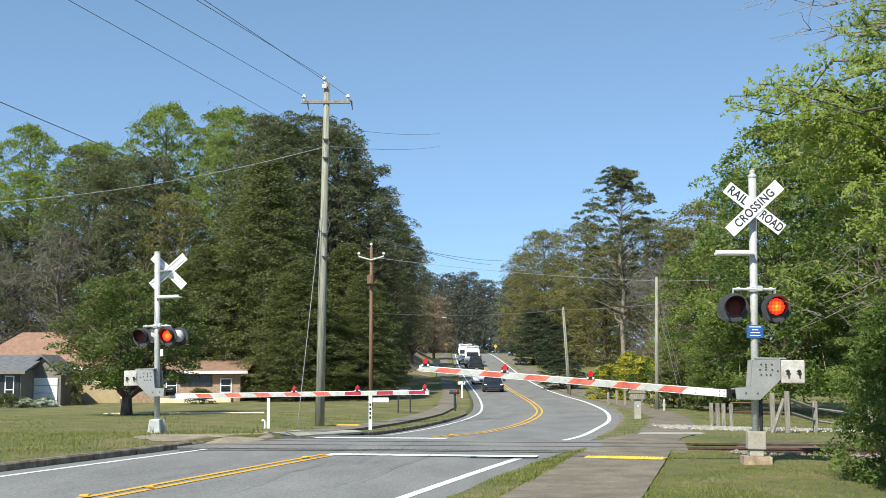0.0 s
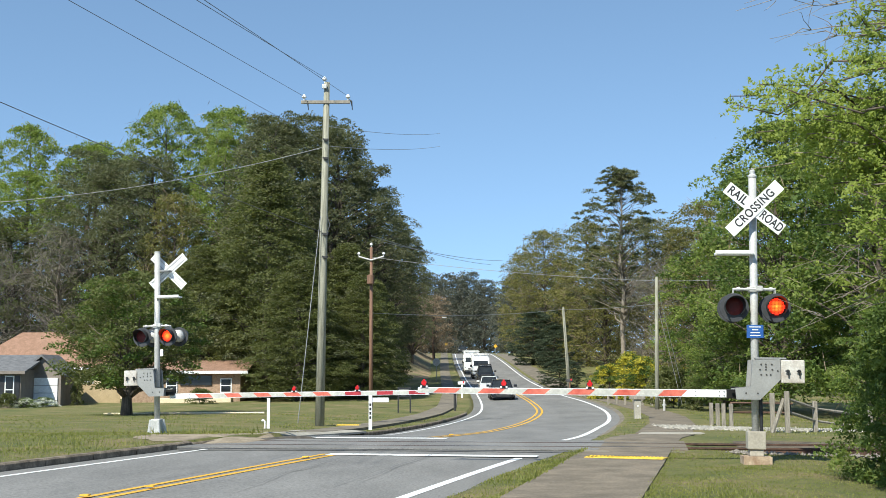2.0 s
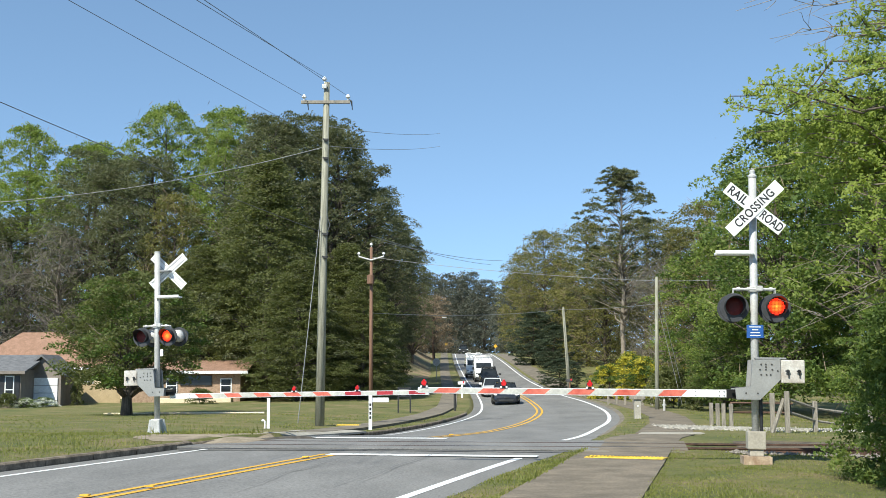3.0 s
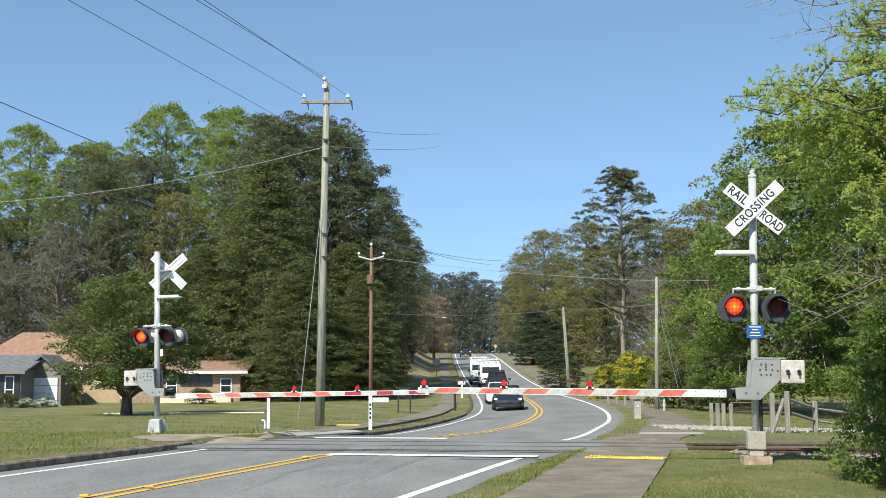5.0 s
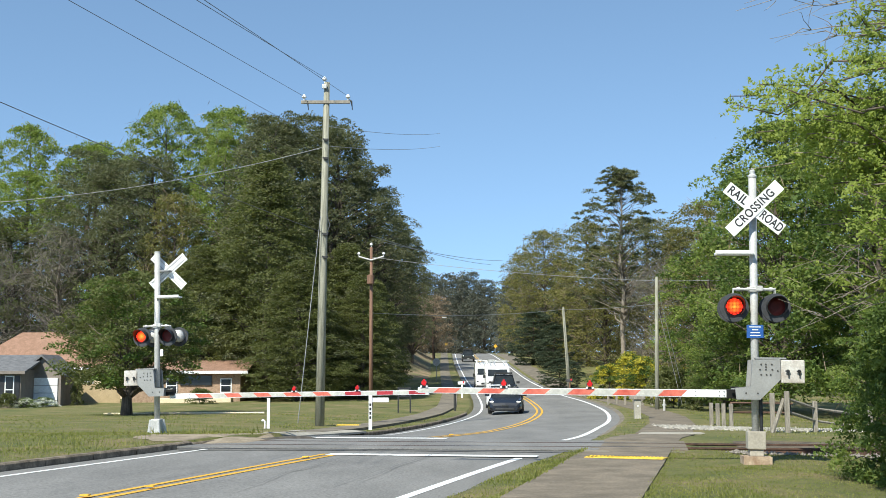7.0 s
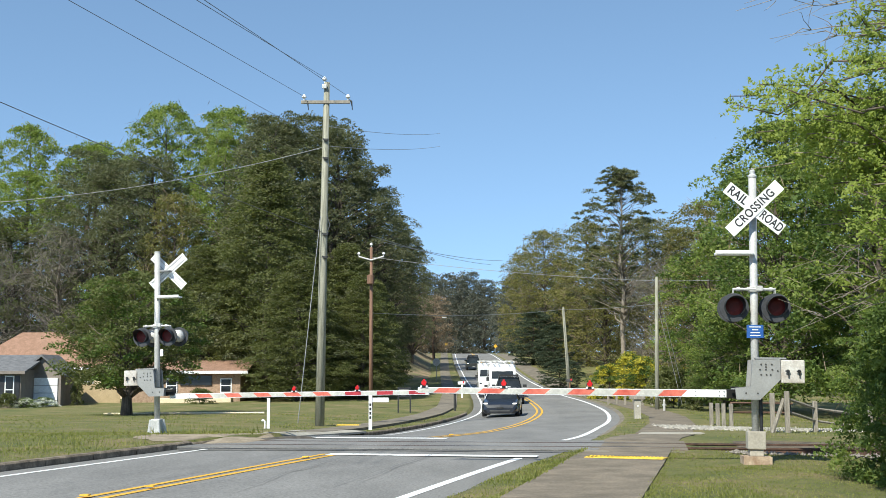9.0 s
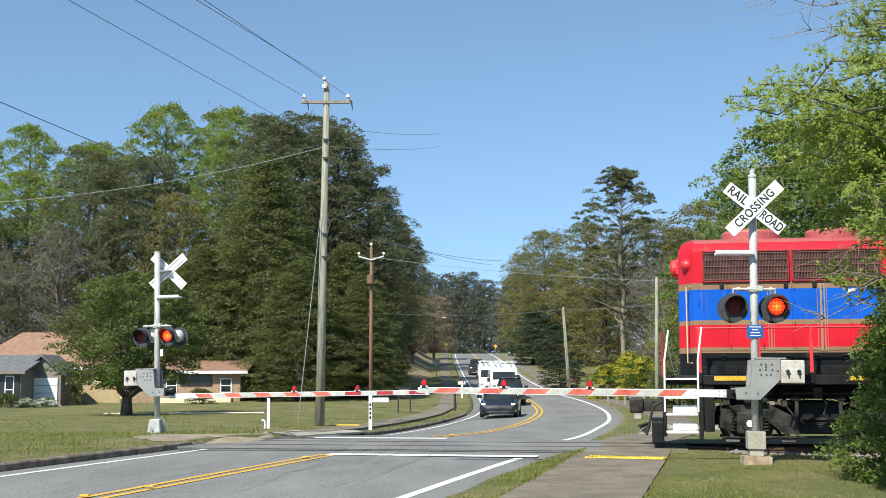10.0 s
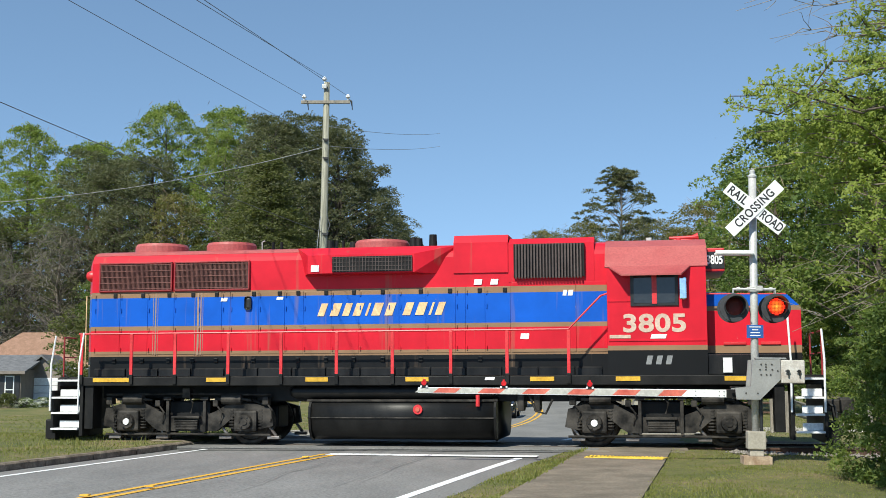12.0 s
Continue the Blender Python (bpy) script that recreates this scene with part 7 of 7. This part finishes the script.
bm = B()
tube(bm, [(0.25, -0.17, z + 0.34), (0.36, -0.17, z), (0.22, -0.17, z - 0.45)], 0.022, 6)
part("cable_loop", bm, "wire", pole)
cable(far1(-4.22, 40.8, 7.0), far1(-4.86, 40.2, -0.05), 0.0, 0.018, "wire_pale", "pale guy wire from pole to ground")

P2 = (-4.35, 72.0)
pole2, z2 = utility_pole("brown wooden utility pole with white insulators", P2[0], P2[1], 9.3, 0.13, "wood_brown")
bm = B()
tube(bm, [(-0.75, -0.05, 8.72 - z2), (0, -0.12, 8.5 - z2), (0.75, -0.05, 8.72 - z2)], 0.05, 8)
part("crossarm", bm, "alu", pole2)
for x, z in ((-0.75, 8.74), (0.75, 8.74), (0.0, 9.3)):
    insulator(pole2, x, -0.05, z - z2, 1.3)
bm = B()
tube(bm, [(-0.02, -0.3, 7.05 - z2), (-0.02, -0.3, 7.55 - z2), (-0.02, -0.3, 7.6 - z2)], [0.22, 0.22, 0.12], 16)
part("transformer", bm, "wood_brown", pole2, "rusty brown transformer can")
pole3, z3 = utility_pole("thin pale leaning utility pole", 10.5, 100.0, 7.2, 0.16, "wood_pole", (-0.45, 0))
pole4, z4 = utility_pole("thin weathered utility pole beside the verge", 11.0, 62.0, 6.6, 0.12, "wood_pole", (0.12, 0))
for (a, b, s, r, m) in [
    (far1(-4.85, 41, 11.25), (-6.35, 15, 7.73), 0.0, 0.008, "wire"), (far1(-4.1, 41, 11.9), (-5.44, 15, 7.74), 0.0, 0.008, "wire"), (far1(-3.3, 41, 11.25), (-5.13, 15, 7.74), 0.0, 0.008, "wire"),
    (far1(-4.1, 41, 9.6), (-7.25, 15, 7.71), 0.0, 0.007, "wire"), (far1(-4.15, 41, 6.45), (-11.0, 24, 7.95), 0.1, 0.011, "wire"), (far1(-4.15, 41, 9.45), (-17.5, 45, 8.1), 0.35, 0.014, "wire_pale"),
    (far1(-4.1, 41, 9.5), (-0.2, 90, 19.0), 0.2, 0.012, "wire_pale"), (far1(-4.1, 41, 10.2), (-0.2, 90, 20.0), 0.2, 0.012, "wire_pale"),
    ((-4.35, 72, 8.7), (11.1, 62, 6.4), 0.2, 0.013, "wire_pale"), ((-4.35, 72, 10.0), (6.0, 150, 15.5), 0.3, 0.02, "wire_pale"), ((-3.6, 72, 9.6), (7.5, 150, 16.0), 0.3, 0.02, "wire_pale"),
    ((-4.35, 72, 5.3), (10.1, 100, 7.05), 0.3, 0.016, "wire_pale"), ((10.1, 100, 7.05), (11.1, 62, 5.2), 0.1, 0.013, "wire_pale"), ((11.1, 62, 6.4), (24, 56, 6.6), 0.2, 0.012, "wire_pale"),
    ((11.1, 62, 6.3), (12.9, 64, 0.0), 0.0, 0.012, "wire_pale"), ((11.1, 62, 5.3), (12.3, 62, 0.0), 0.0, 0.012, "wire_pale")]:
    cable(a, b, s, r, m)


# ---- houses ----
def window_unit(parent, x0, x1, z0, z1, y, shutters=False):
    bm = B()
    box(bm, x0, x1, y - 0.06, y + 0.02, z0, z1, 0.01)
    w = part("window", bm, "white", parent, "white framed window")
    zm = (z0 + z1) / 2
    for a, b in ((z0 + 0.07, zm - 0.03), (zm + 0.03, z1 - 0.07)):
        bm = B()
        box(bm, x0 + 0.07, x1 - 0.07, y - 0.068, y - 0.055, a, b)
        part("pane", bm, "dark_window", w)
    if shutters:
        for a, b in ((x0 - 0.34, x0 - 0.03), (x1 + 0.03, x1 + 0.34)):
            bm = B()
            box(bm, a, b, y - 0.05, y + 0.01, z0, z1, 0.01)
            part("shutter", bm, "black", w)


def gable_roof(parent, x0, x1, y0, y1, z, rise, mat, along="x", over=0.4, name="roof"):
    bm = B()
    if along == "x":
        ym = (y0 + y1) / 2
        prism(bm, [(y0 - over, z - 0.1), (ym, z + rise), (y1 + over, z - 0.1), (y1 + over, z - 0.22), (ym, z + rise - 0.14), (y0 - over, z - 0.22)], "x", x0 - over, x1 + over)
    else:
        xm = (x0 + x1) / 2
        prism(bm, [(x0 - over, z - 0.1), (xm, z + rise), (x1 + over, z - 0.1), (x1 + over, z - 0.22), (xm, z + rise - 0.14), (x0 - over, z - 0.22)], "y", y0 - over, y1 + over)
    return part(name, bm, mat, parent)


def houses():
    z = -0.55
    h = thing("house", "low taupe house with grey shingle roof and garage", "house")
    bm = B()
    box(bm, -36, -26.75, 76, 84, z - 0.3, 2.0, 0.02)
    part("wall", bm, "taupe", h)
    gable_roof(h, -36, -26.75, 76, 84, 2.0, 1.0, "shingle_grey")
    bm = B()
    box(bm, -36.3, -26.35, 75.53, 75.6, 1.72, 1.92, 0.01)
    part("gutter", bm, "taupe", h)
    window_unit(h, -27.75, -27.15, -0.15, 1.62, 76, True)
    bm = B()
    box(bm, -27.5, -25.0, 78.5, 82, z - 0.3, 1.7, 0.02)
    prism(bm, [(-27.6, 1.7), (-24.9, 1.7), (-26.25, 2.75)], "y", 78.5, 82)
    part("garage_wall", bm, "taupe", h)
    gable_roof(h, -27.5, -25.0, 78.5, 81.6, 1.75, 1.25, "shingle_grey", "y", 0.3)
    bm = B()
    for k in range(4):
        box(bm, -27.3, -25.2, 78.42, 78.5, -0.5 + 0.5 * k, -0.03 + 0.5 * k, 0.02)
    part("garage_door", bm, "white", h, "white panelled garage door")
    g = thing("house", "cream house with brown shingle hip roof", "house")
    bm = B()
    box(bm, -36.5, -23.0, 92, 100, z - 0.3, 2.2, 0.02)
    part("wall", bm, "cream", g)
    bm = B()
    lo = [bm.verts.new(v) for v in ((-37.2, 91.5, 2.15), (-22.4, 91.5, 2.15), (-22.4, 100.5, 2.15), (-37.2, 100.5, 2.15))]
    hi = [bm.verts.new(v) for v in ((-33.8, 96, 5.1), (-30.8, 96, 5.1))]
    bm.faces.new((lo[0], lo[1], hi[1], hi[0]))
    bm.faces.new((lo[1], lo[2], hi[1]))
    bm.faces.new((lo[2], lo[3], hi[0], hi[1]))
    bm.faces.new((lo[3], lo[0], hi[0]))
    bm.faces.new(lo[::-1])
    part("roof", bm, "shingle_brown", g)
    bm = B()
    box(bm, -37.2, -22.3, 91.4, 91.5, 2.05, 2.25, 0.01)
    part("fascia", bm, "white", g)
    window_unit(g, -27.6, -26.8, 0.6, 1.7, 92)
    # scalloped board fence
    f = thing("board_fence", "tan board fence with a scalloped top", "fence")
    bm = B()
    top = []
    for k in range(61):
        u = -27.0 + 4.4 * k / 60
        top.append((u, 0.95 + 0.16 * abs(math.sin(k / 60 * math.pi * 6.0)) - 0.05))
    prism(bm, [(-27.0, -0.9)] + top[:1] + top[1:] + [(-22.6, -0.9)], "y", 84.0, 84.08)
    part("panel", bm, "tan_fence", f)
    b = thing("house", "brick house with a low brown roof and white trim", "house")
    bm = B()
    box(bm, -22.0, -14.2, 84, 91, -0.8, 1.75, 0.02)
    part("wall", bm, "brick", b)
    gable_roof(b, -22.0, -14.2, 84, 91, 1.95, 0.75, "shingle_brown", "x", 0.5)
    bm = B()
    box(bm, -22.6, -13.6, 83.38, 83.5, 1.72, 1.92, 0.01)
    part("fascia", bm, "white", b)
    for x in (-19.4, -15.6):
        window_unit(b, x, x + 0.8, 0.4, 1.4, 84)
    # Flat dark panel on the wall: the porch's shade is put into its colour.
    bm = B()
    box(bm, -18.4, -16.2, 83.9, 84.02, 0.9, 1.6, 0.01)
    part("porch_shade_panel", bm, "dark_window", b)
    bm = B()
    box(bm, -19.6, -14.6, 82.6, 83.6, -0.8, 0.05, 0.05)
    part("porch", bm, "cream", b)


houses()


# ---- posts, boxes, signs ----
def rest_post(x, y, h, forked):
    p = thing("gate_rest_post", "slim white post with lettering bars" if forked else "slim white post on the verge", "post", pose(x, y, ground_z(x, y)))
    bm = B()
    w = 0.06 if forked else 0.05
    prism(bm, [(-w, -w), (w, -w), (w, w), (-w, w)], "z", -0.3, h)
    bevel_all(bm, 0.015, 2)
    part("post", bm, "white", p)
    if forked:
        bm = B()
        tube(bm, [(0, 0, h), (0, 0, h + 0.12)], [0.07, 0.02], 10)
        part("cap", bm, "white", p)
        for k in range(4):
            bm = B()
            box(bm, -0.035, 0.035, -w - 0.004, -w, 0.84 - 0.15 * k, 0.94 - 0.15 * k)
            part("mark", bm, "black", p)
        bm = B()
        box(bm, 0.05, 0.65, -0.02, 0.02, 0.98, 1.14, 0.01)
        part("marker_board", bm, "white", p)
    else:
        bm = B()
        tube(bm, [(-0.13, 0, 0), (-0.13, 0, 0.25), (-0.18, 0, 0.3), (-0.24, 0, 0.27)], 0.035, 8)
        part("vent_pipe", bm, "white", p)


rest_post(-6.25, 43.0, 1.08, False)
rest_post(-2.61, 43.0, 1.22, True)


def mailbox(x, y, label, body, post, z=None, h=1.05, door=False):
    z = ground_z(x, y) if z is None else z
    m = thing("mailbox", label, "mailbox", pose(x, y, z, 0, 0, -20))
    bm = B()
    box(bm, -0.055, 0.055, -0.055, 0.055, -0.3, h, 0.01)
    part("post", bm, post, m)
    bm = B()
    arc = [(-0.1, 0.0), (0.1, 0.0)] + [(0.1 * math.cos(a), 0.12 + 0.1 * math.sin(a)) for a in (0, 0.5, 1.05, 1.57, 2.1, 2.64, 3.14)]
    prism(bm, [(u, v + h) for u, v in arc], "x", -0.3, 0.25)
    part("box", bm, body, m)
    bm = B()
    box(bm, 0.1, 0.2, -0.13, -0.11, h + 0.1, h + 0.25, 0.004)
    part("flag", bm, "red_paint", m)


mailbox(0.66, 70.0, "black mailbox on a dark wooden post", "black", "trim_black", None, 0.95)
mailbox(1.4, 90.0, "white mailbox on a white post", "white", "white", None, 1.0)
mailbox(10.1, 96.0, "dark mailbox on a post beside the path", "trim_black", "wood_brown", None, 1.1)
pd = thing("pedestal_mailbox", "tan mailbox on a broad stone grey pedestal", "mailbox", pose(7.65, 47.5, ground_z(7.65, 47.5)))
bm = B()
box(bm, -0.13, 0.13, -0.13, 0.13, -0.3, 0.75, 0.02)
part("pedestal", bm, "concrete", pd)
bm = B()
box(bm, -0.3, 0.3, -0.2, 0.2, 0.75, 1.0, 0.03)
prism(bm, [(-0.34, 1.0), (0.34, 1.0), (0.26, 1.1), (-0.26, 1.1)], "y", -0.22, 0.22)
part("box", bm, "wood_grey", pd)
bm = B()
tube(bm, [(0, -0.135, 0.5), (0, -0.15, 0.5)], 0.03, 10)
part("badge", bm, "white", pd)


def road_sign(name, label, x, y, h, shape, mat):
    z = ground_z(x, y)
    s = thing(name, label, "road sign", pose(x, y, z))
    bm = B()
    tube(bm, [(0, 0, -0.3), (0, 0, h + 0.3)], 0.04, 8)
    part("post", bm, "alu_dark", s)
    bm = B()
    n = {"oct": 8, "dia": 4, "sq": 4}[shape]
    r = 0.42 if shape == "oct" else 0.42
    off = {"oct": math.pi / 8, "dia": 0, "sq": math.pi / 4}[shape]
    prism(bm, [(r * math.cos(off + k * math.tau / n), h + r * math.sin(off + k * math.tau / n)) for k in range(n)], "y", -0.07, -0.05)
    part("face", bm, mat, s)


road_sign("stop_sign", "pale grey back of an octagonal sign", -0.75, 128, 2.1, "oct", "white_worn")
road_sign("warning_sign", "yellow diamond warning sign by the far road", 10.9, 250, 1.5, "dia", "yellow_sill")
road_sign("warning_sign", "yellow square sign by the far road", 0.6, 255, 1.9, "sq", "yellow_sill")
ys = thing("yard_sign", "dark blue yard sign with pale bars", "sign", pose(-2.15, 66.0, ground_z(-2.15, 66.0)))
bm = B()
for x in (-0.33, 0.33):
    box(bm, x - 0.04, x + 0.04, -0.04, 0.04, -0.3, 1.4, 0.01)
part("post", bm, "trim_black", ys)
bm = B()
box(bm, -0.36, 0.36, -0.05, -0.03, 0.85, 1.38, 0.01)
part("board", bm, "black", ys)
for k in range(2):
    bm = B()
    box(bm, -0.28, 0.24 - 0.1 * k, -0.056, -0.05, 1.2 - 0.2 * k, 1.27 - 0.2 * k)
    part("text_bar", bm, "grey_tape", ys)
lamp = thing("street_lamp", "far street lamp with a bent arm", "street lamp", pose(-1.6, 185, ground_z(-1.6, 185)))
bm = B()
tube(bm, [(0, 0, -0.3), (0, 0, 6.0), (0.5, 0, 6.5), (1.6, 0, 6.6)], [0.09, 0.07, 0.05, 0.05], 8)
part("column", bm, "wood_brown", lamp)
bm = B()
box(bm, 1.4, 2.1, -0.15, 0.15, 6.5, 6.65, 0.04)
part("lamp_head", bm, "alu", lamp)
hy = thing("white_valve", "small white standpipe in the grass", "standpipe", pose(11.1, 60.5, ground_z(11.1, 60.5)))
bm = B()
tube(bm, [(0, 0, -0.2), (0, 0, 0.5), (0, 0, 0.62)], [0.06, 0.06, 0.02], 12)
tube(bm, [(-0.1, 0, 0.3), (0.1, 0, 0.3)], 0.035, 10)
part("body", bm, "alu", hy)


# ---- timber fence beyond the track ----
def fence():
    f = thing("rail_fence", "weathered grey split rail timber fence", "fence")
    spots = [(9.18, 33.6, 1.0), (9.42, 33.0, 1.05), (10.55, 34.2, 0.75), (12.4, 35.0, 0.5)]
    for x, y, top in spots:
        z = ground_z(x, y)
        bm = B()
        box(bm, x - 0.065, x + 0.065, y - 0.05, y + 0.05, z - 0.3, top, 0.015)
        part("post", bm, "wood_grey", f)
    for k, h in enumerate((0.2, 0.55)):
        for (x0, y0, t0), (x1, y1, t1) in zip(spots[1:], spots[2:]):
            bm = B()
            tube(bm, [(x0, y0, t0 - h), ((x0 + x1) / 2, (y0 + y1) / 2, (t0 + t1) / 2 - h), (x1, y1, t1 - h)], [0.035, 0.045, 0.035], 6)
            part("rail", bm, "wood_grey", f)
    bm = B()
    tube(bm, [(9.05, 33.2, ground_z(9, 33.2)), (9.4, 33.2, 0.85)], 0.06, 6)
    part("brace", bm, "wood_grey", f)
    row = [(8.85, 39.8), (8.97, 39.4), (9.07, 39.0), (9.17, 38.4)]
    for x, y in row:
        z = ground_z(x, y)
        bm = B()
        box(bm, x - 0.06, x + 0.06, y - 0.05, y + 0.05, z - 0.3, z + 0.72, 0.015)
        part("post", bm, "wood_grey", f)
    for h in (0.55, 0.85):
        bm = B()
        tube(bm, [(9.17, 38.4, ground_z(9.17, 38.4) + h - 0.1), (11.6, 40.0, ground_z(11.6, 40.0) + h - 0.1)], 0.035, 6)
        part("rail", bm, "wood_brown", f)
    g = thing("rail_fence", "row of short pale fence posts on the verge", "fence")
    for k in range(9):
        x, y = 10.0 + 0.42 * k, 73 - 0.6 * k
        z = ground_z(x, y)
        bm = B()
        box(bm, x - 0.07, x + 0.07, y - 0.06, y + 0.06, z - 0.3, z + 0.75 + 0.1 * (k % 3), 0.015)
        part("post", bm, "wood_grey", g)


fence()


# pale gravel drive beyond the track
def gravel():
    rng = np.random.default_rng(12)
    n = 16000
    x = rng.uniform(6.6, 16, n)
    y = 36.8 - (x - 6.6) * 0.27 + rng.normal(size=n) * 0.6
    c = np.array([(a, b, ground_z(a, b) + 0.015) for a, b in zip(x, y)])
    a = unit(rng, n) * 0.042
    b = np.cross(a, unit(rng, n))
    ob = part("gravel_drive", quads_mesh("gravel_drive", c, a, b, 0.2), "gravel")
    tagged(ob, "strip of pale crushed stone across the grass", "gravel", kind="stuff")


gravel()
kb = B()
tube(kb, [(-17.5, 62.0, ground_z(-17.5, 62) + 0.03), (-13.0, 61.0, ground_z(-13, 61) + 0.05), (-9.0, 60.5, ground_z(-9, 60.5) + 0.03)], 0.06, 6)
ob = part("drive_edging", kb, "cream")
tagged(ob, "white painted edging along a driveway", "edging", kind="structure")


# ---- grass ----
def grass():
    rng = np.random.default_rng(21)
    pts = []
    def patch(n, xr, yr, ok, h0, h1):
        x, y = rng.uniform(*xr, n), rng.uniform(*yr, n)
        for a, b in zip(x, y):
            d = a - road_x(b)
            if ok(a, b, d):
                v = noise.noise(Vector((a * 0.45, b * 0.45, 7)))
                if rng.uniform(-0.55, 0.75) < v + 0.25:
                    pts.append((a, b, ground_z(a, b), (h0 + (h1 - h0) * rng.uniform() ** 2) * (0.7 + max(0, v) * 1.5)))
    def track(a, b):
        t = Vector((a, b, 0)) - TRACK_O
        off, along = t.dot(TRACK_Y), t.dot(TRACK_X)
        return abs(off) < 1.7 and not (off < -0.95 and 0 < along < 6.4) and not (off > 0.9 and along > 5.6)

    path_r = lambda a, b: abs(a - (1.55 + (b - 15.0) * 0.235)) < 0.92
    patch(95000, (-22, -3), (14, 33), lambda a, b, d: d < -4.35 and not (track(a, b) and d > -6), 0.02, 0.075)
    patch(26000, (-26, 2), (33, 62), lambda a, b, d: d < -4.45 and not -6.3 < d < -4.9, 0.025, 0.07)
    patch(110000, (-2, 9), (12, 25), lambda a, b, d: d > 4.15 and not path_r(a, b) and not track(a, b), 0.012, 0.042)
    patch(14000, (3, 16), (28.5, 60), lambda a, b, d: d > 4.3 and not 5.0 < d < 7.2, 0.03, 0.09)
    patch(1300, (-9, -4.5), (24, 32.5), lambda a, b, d: d < -4.5 and not track(a, b), 0.08, 0.24)
    patch(5000, (-9, -1), (14, 25.5), lambda a, b, d: -4.45 < d < -3.98, 0.03, 0.12)
    patch(5000, (-6, 6), (33, 62), lambda a, b, d: -4.5 < d < -4.0, 0.03, 0.12)
    patch(60000, (-1, 6), (11, 25), lambda a, b, d: 0.86 < abs(a - (1.55 + (b - 15.0) * 0.232)) < 1.03, 0.03, 0.075)
    P = np.array(pts)
    n = len(P)
    lean = rng.normal(size=(n, 3)) * 0.35
    lean[:, 2] = 1
    lean /= np.linalg.norm(lean, axis=1, keepdims=True)
    side = np.cross(lean, unit(rng, n))
    side /= np.linalg.norm(side, axis=1, keepdims=True)
    h = P[:, 3:4]
    w = 0.004 + P[:, 1:2] * 0.00025
    c = P[:, :3] + lean * h * 0.45
    ob = part("grass", quads_mesh("grass", c, lean * h * 0.55, side * w), "grass")
    tagged(ob, "uneven tufts of spring grass", "grass", kind="stuff")


grass()


# ---- what moves ----
def flash(slot):
    """Rows for one lamp cluster: it comes forward of its lens when lit and draws back behind it when dark."""
    rows, first, beat = [], 0.13, 0.5535
    on = slot == 1
    rows.append((0.0, on))
    for k in range(22):
        t = first + beat * k
        if t > 11.9:
            break
        now = (k % 2 == 0) == (slot == 0)
        if now:
            rows += [(t + 0.033, False), (t + 0.067, True)]
        else:
            rows += [(t - 0.067, True), (t - 0.033, False)]
        on = now
    rows.append((12.0, on))
    return rows


def along_lane(marks, off=-1.75, turned=180):
    rows = []
    for k in range(25):
        t = 0.5 * k
        y = hermite([(v, u) for u, v in marks], t)
        p = on_road(y, off, 0.012)
        _, d = road_side(y)
        pitch = math.degrees(math.atan2(road_z(y + 1) - road_z(y - 1), 2.0))
        rows.append((t, Matrix.Translation(p) @ pose(0, 0, 0, 0, 0, math.degrees(math.atan2(d.y, d.x)) + turned) @ pose(0, 0, 0, 0, pitch, 0)))
    return rows


def motions():
    rz = -math.degrees(0.171)
    rows = []
    for k in range(25):
        t = 0.5 * k
        p = on_track(loco_s(t), 0, 0.0)
        rows.append((t, Matrix.Translation(p) @ pose(0, 0, 0, 0, 0, rz)))
    walk(loco, rows)
    for w in WHEELS:
        base = w.matrix_basis.translation.copy()
        rows = []
        for k in range(121):
            t = k / 10
            turn = math.degrees(loco_s(t) / 0.508)
            rows.append((t, Matrix.Translation(base) @ Matrix.Rotation(radians(turn), 4, "Y")))
        walk(w, rows)
    for ob, place, back, slot in LAMPS:
        walk(ob, [(t, Matrix.Translation(place + (Vector((0, 0, 0)) if on else -back * -1.0))) for t, on in flash(slot)])
    piv = Vector((-0.48, 0.0, 1.145))
    walk(near_arm, [(t, Matrix.Translation(piv) @ Matrix.Rotation(radians(a), 4, "Y")) for t, a in ((0.0, 3.9), (0.5, 2.6), (1.0, 1.5), (1.5, 0.3), (1.9, -0.2), (2.5, -0.2), (12.0, -0.2))])
    for ob, marks, off in CARS:
        walk(ob, along_lane(marks, off))


motions()
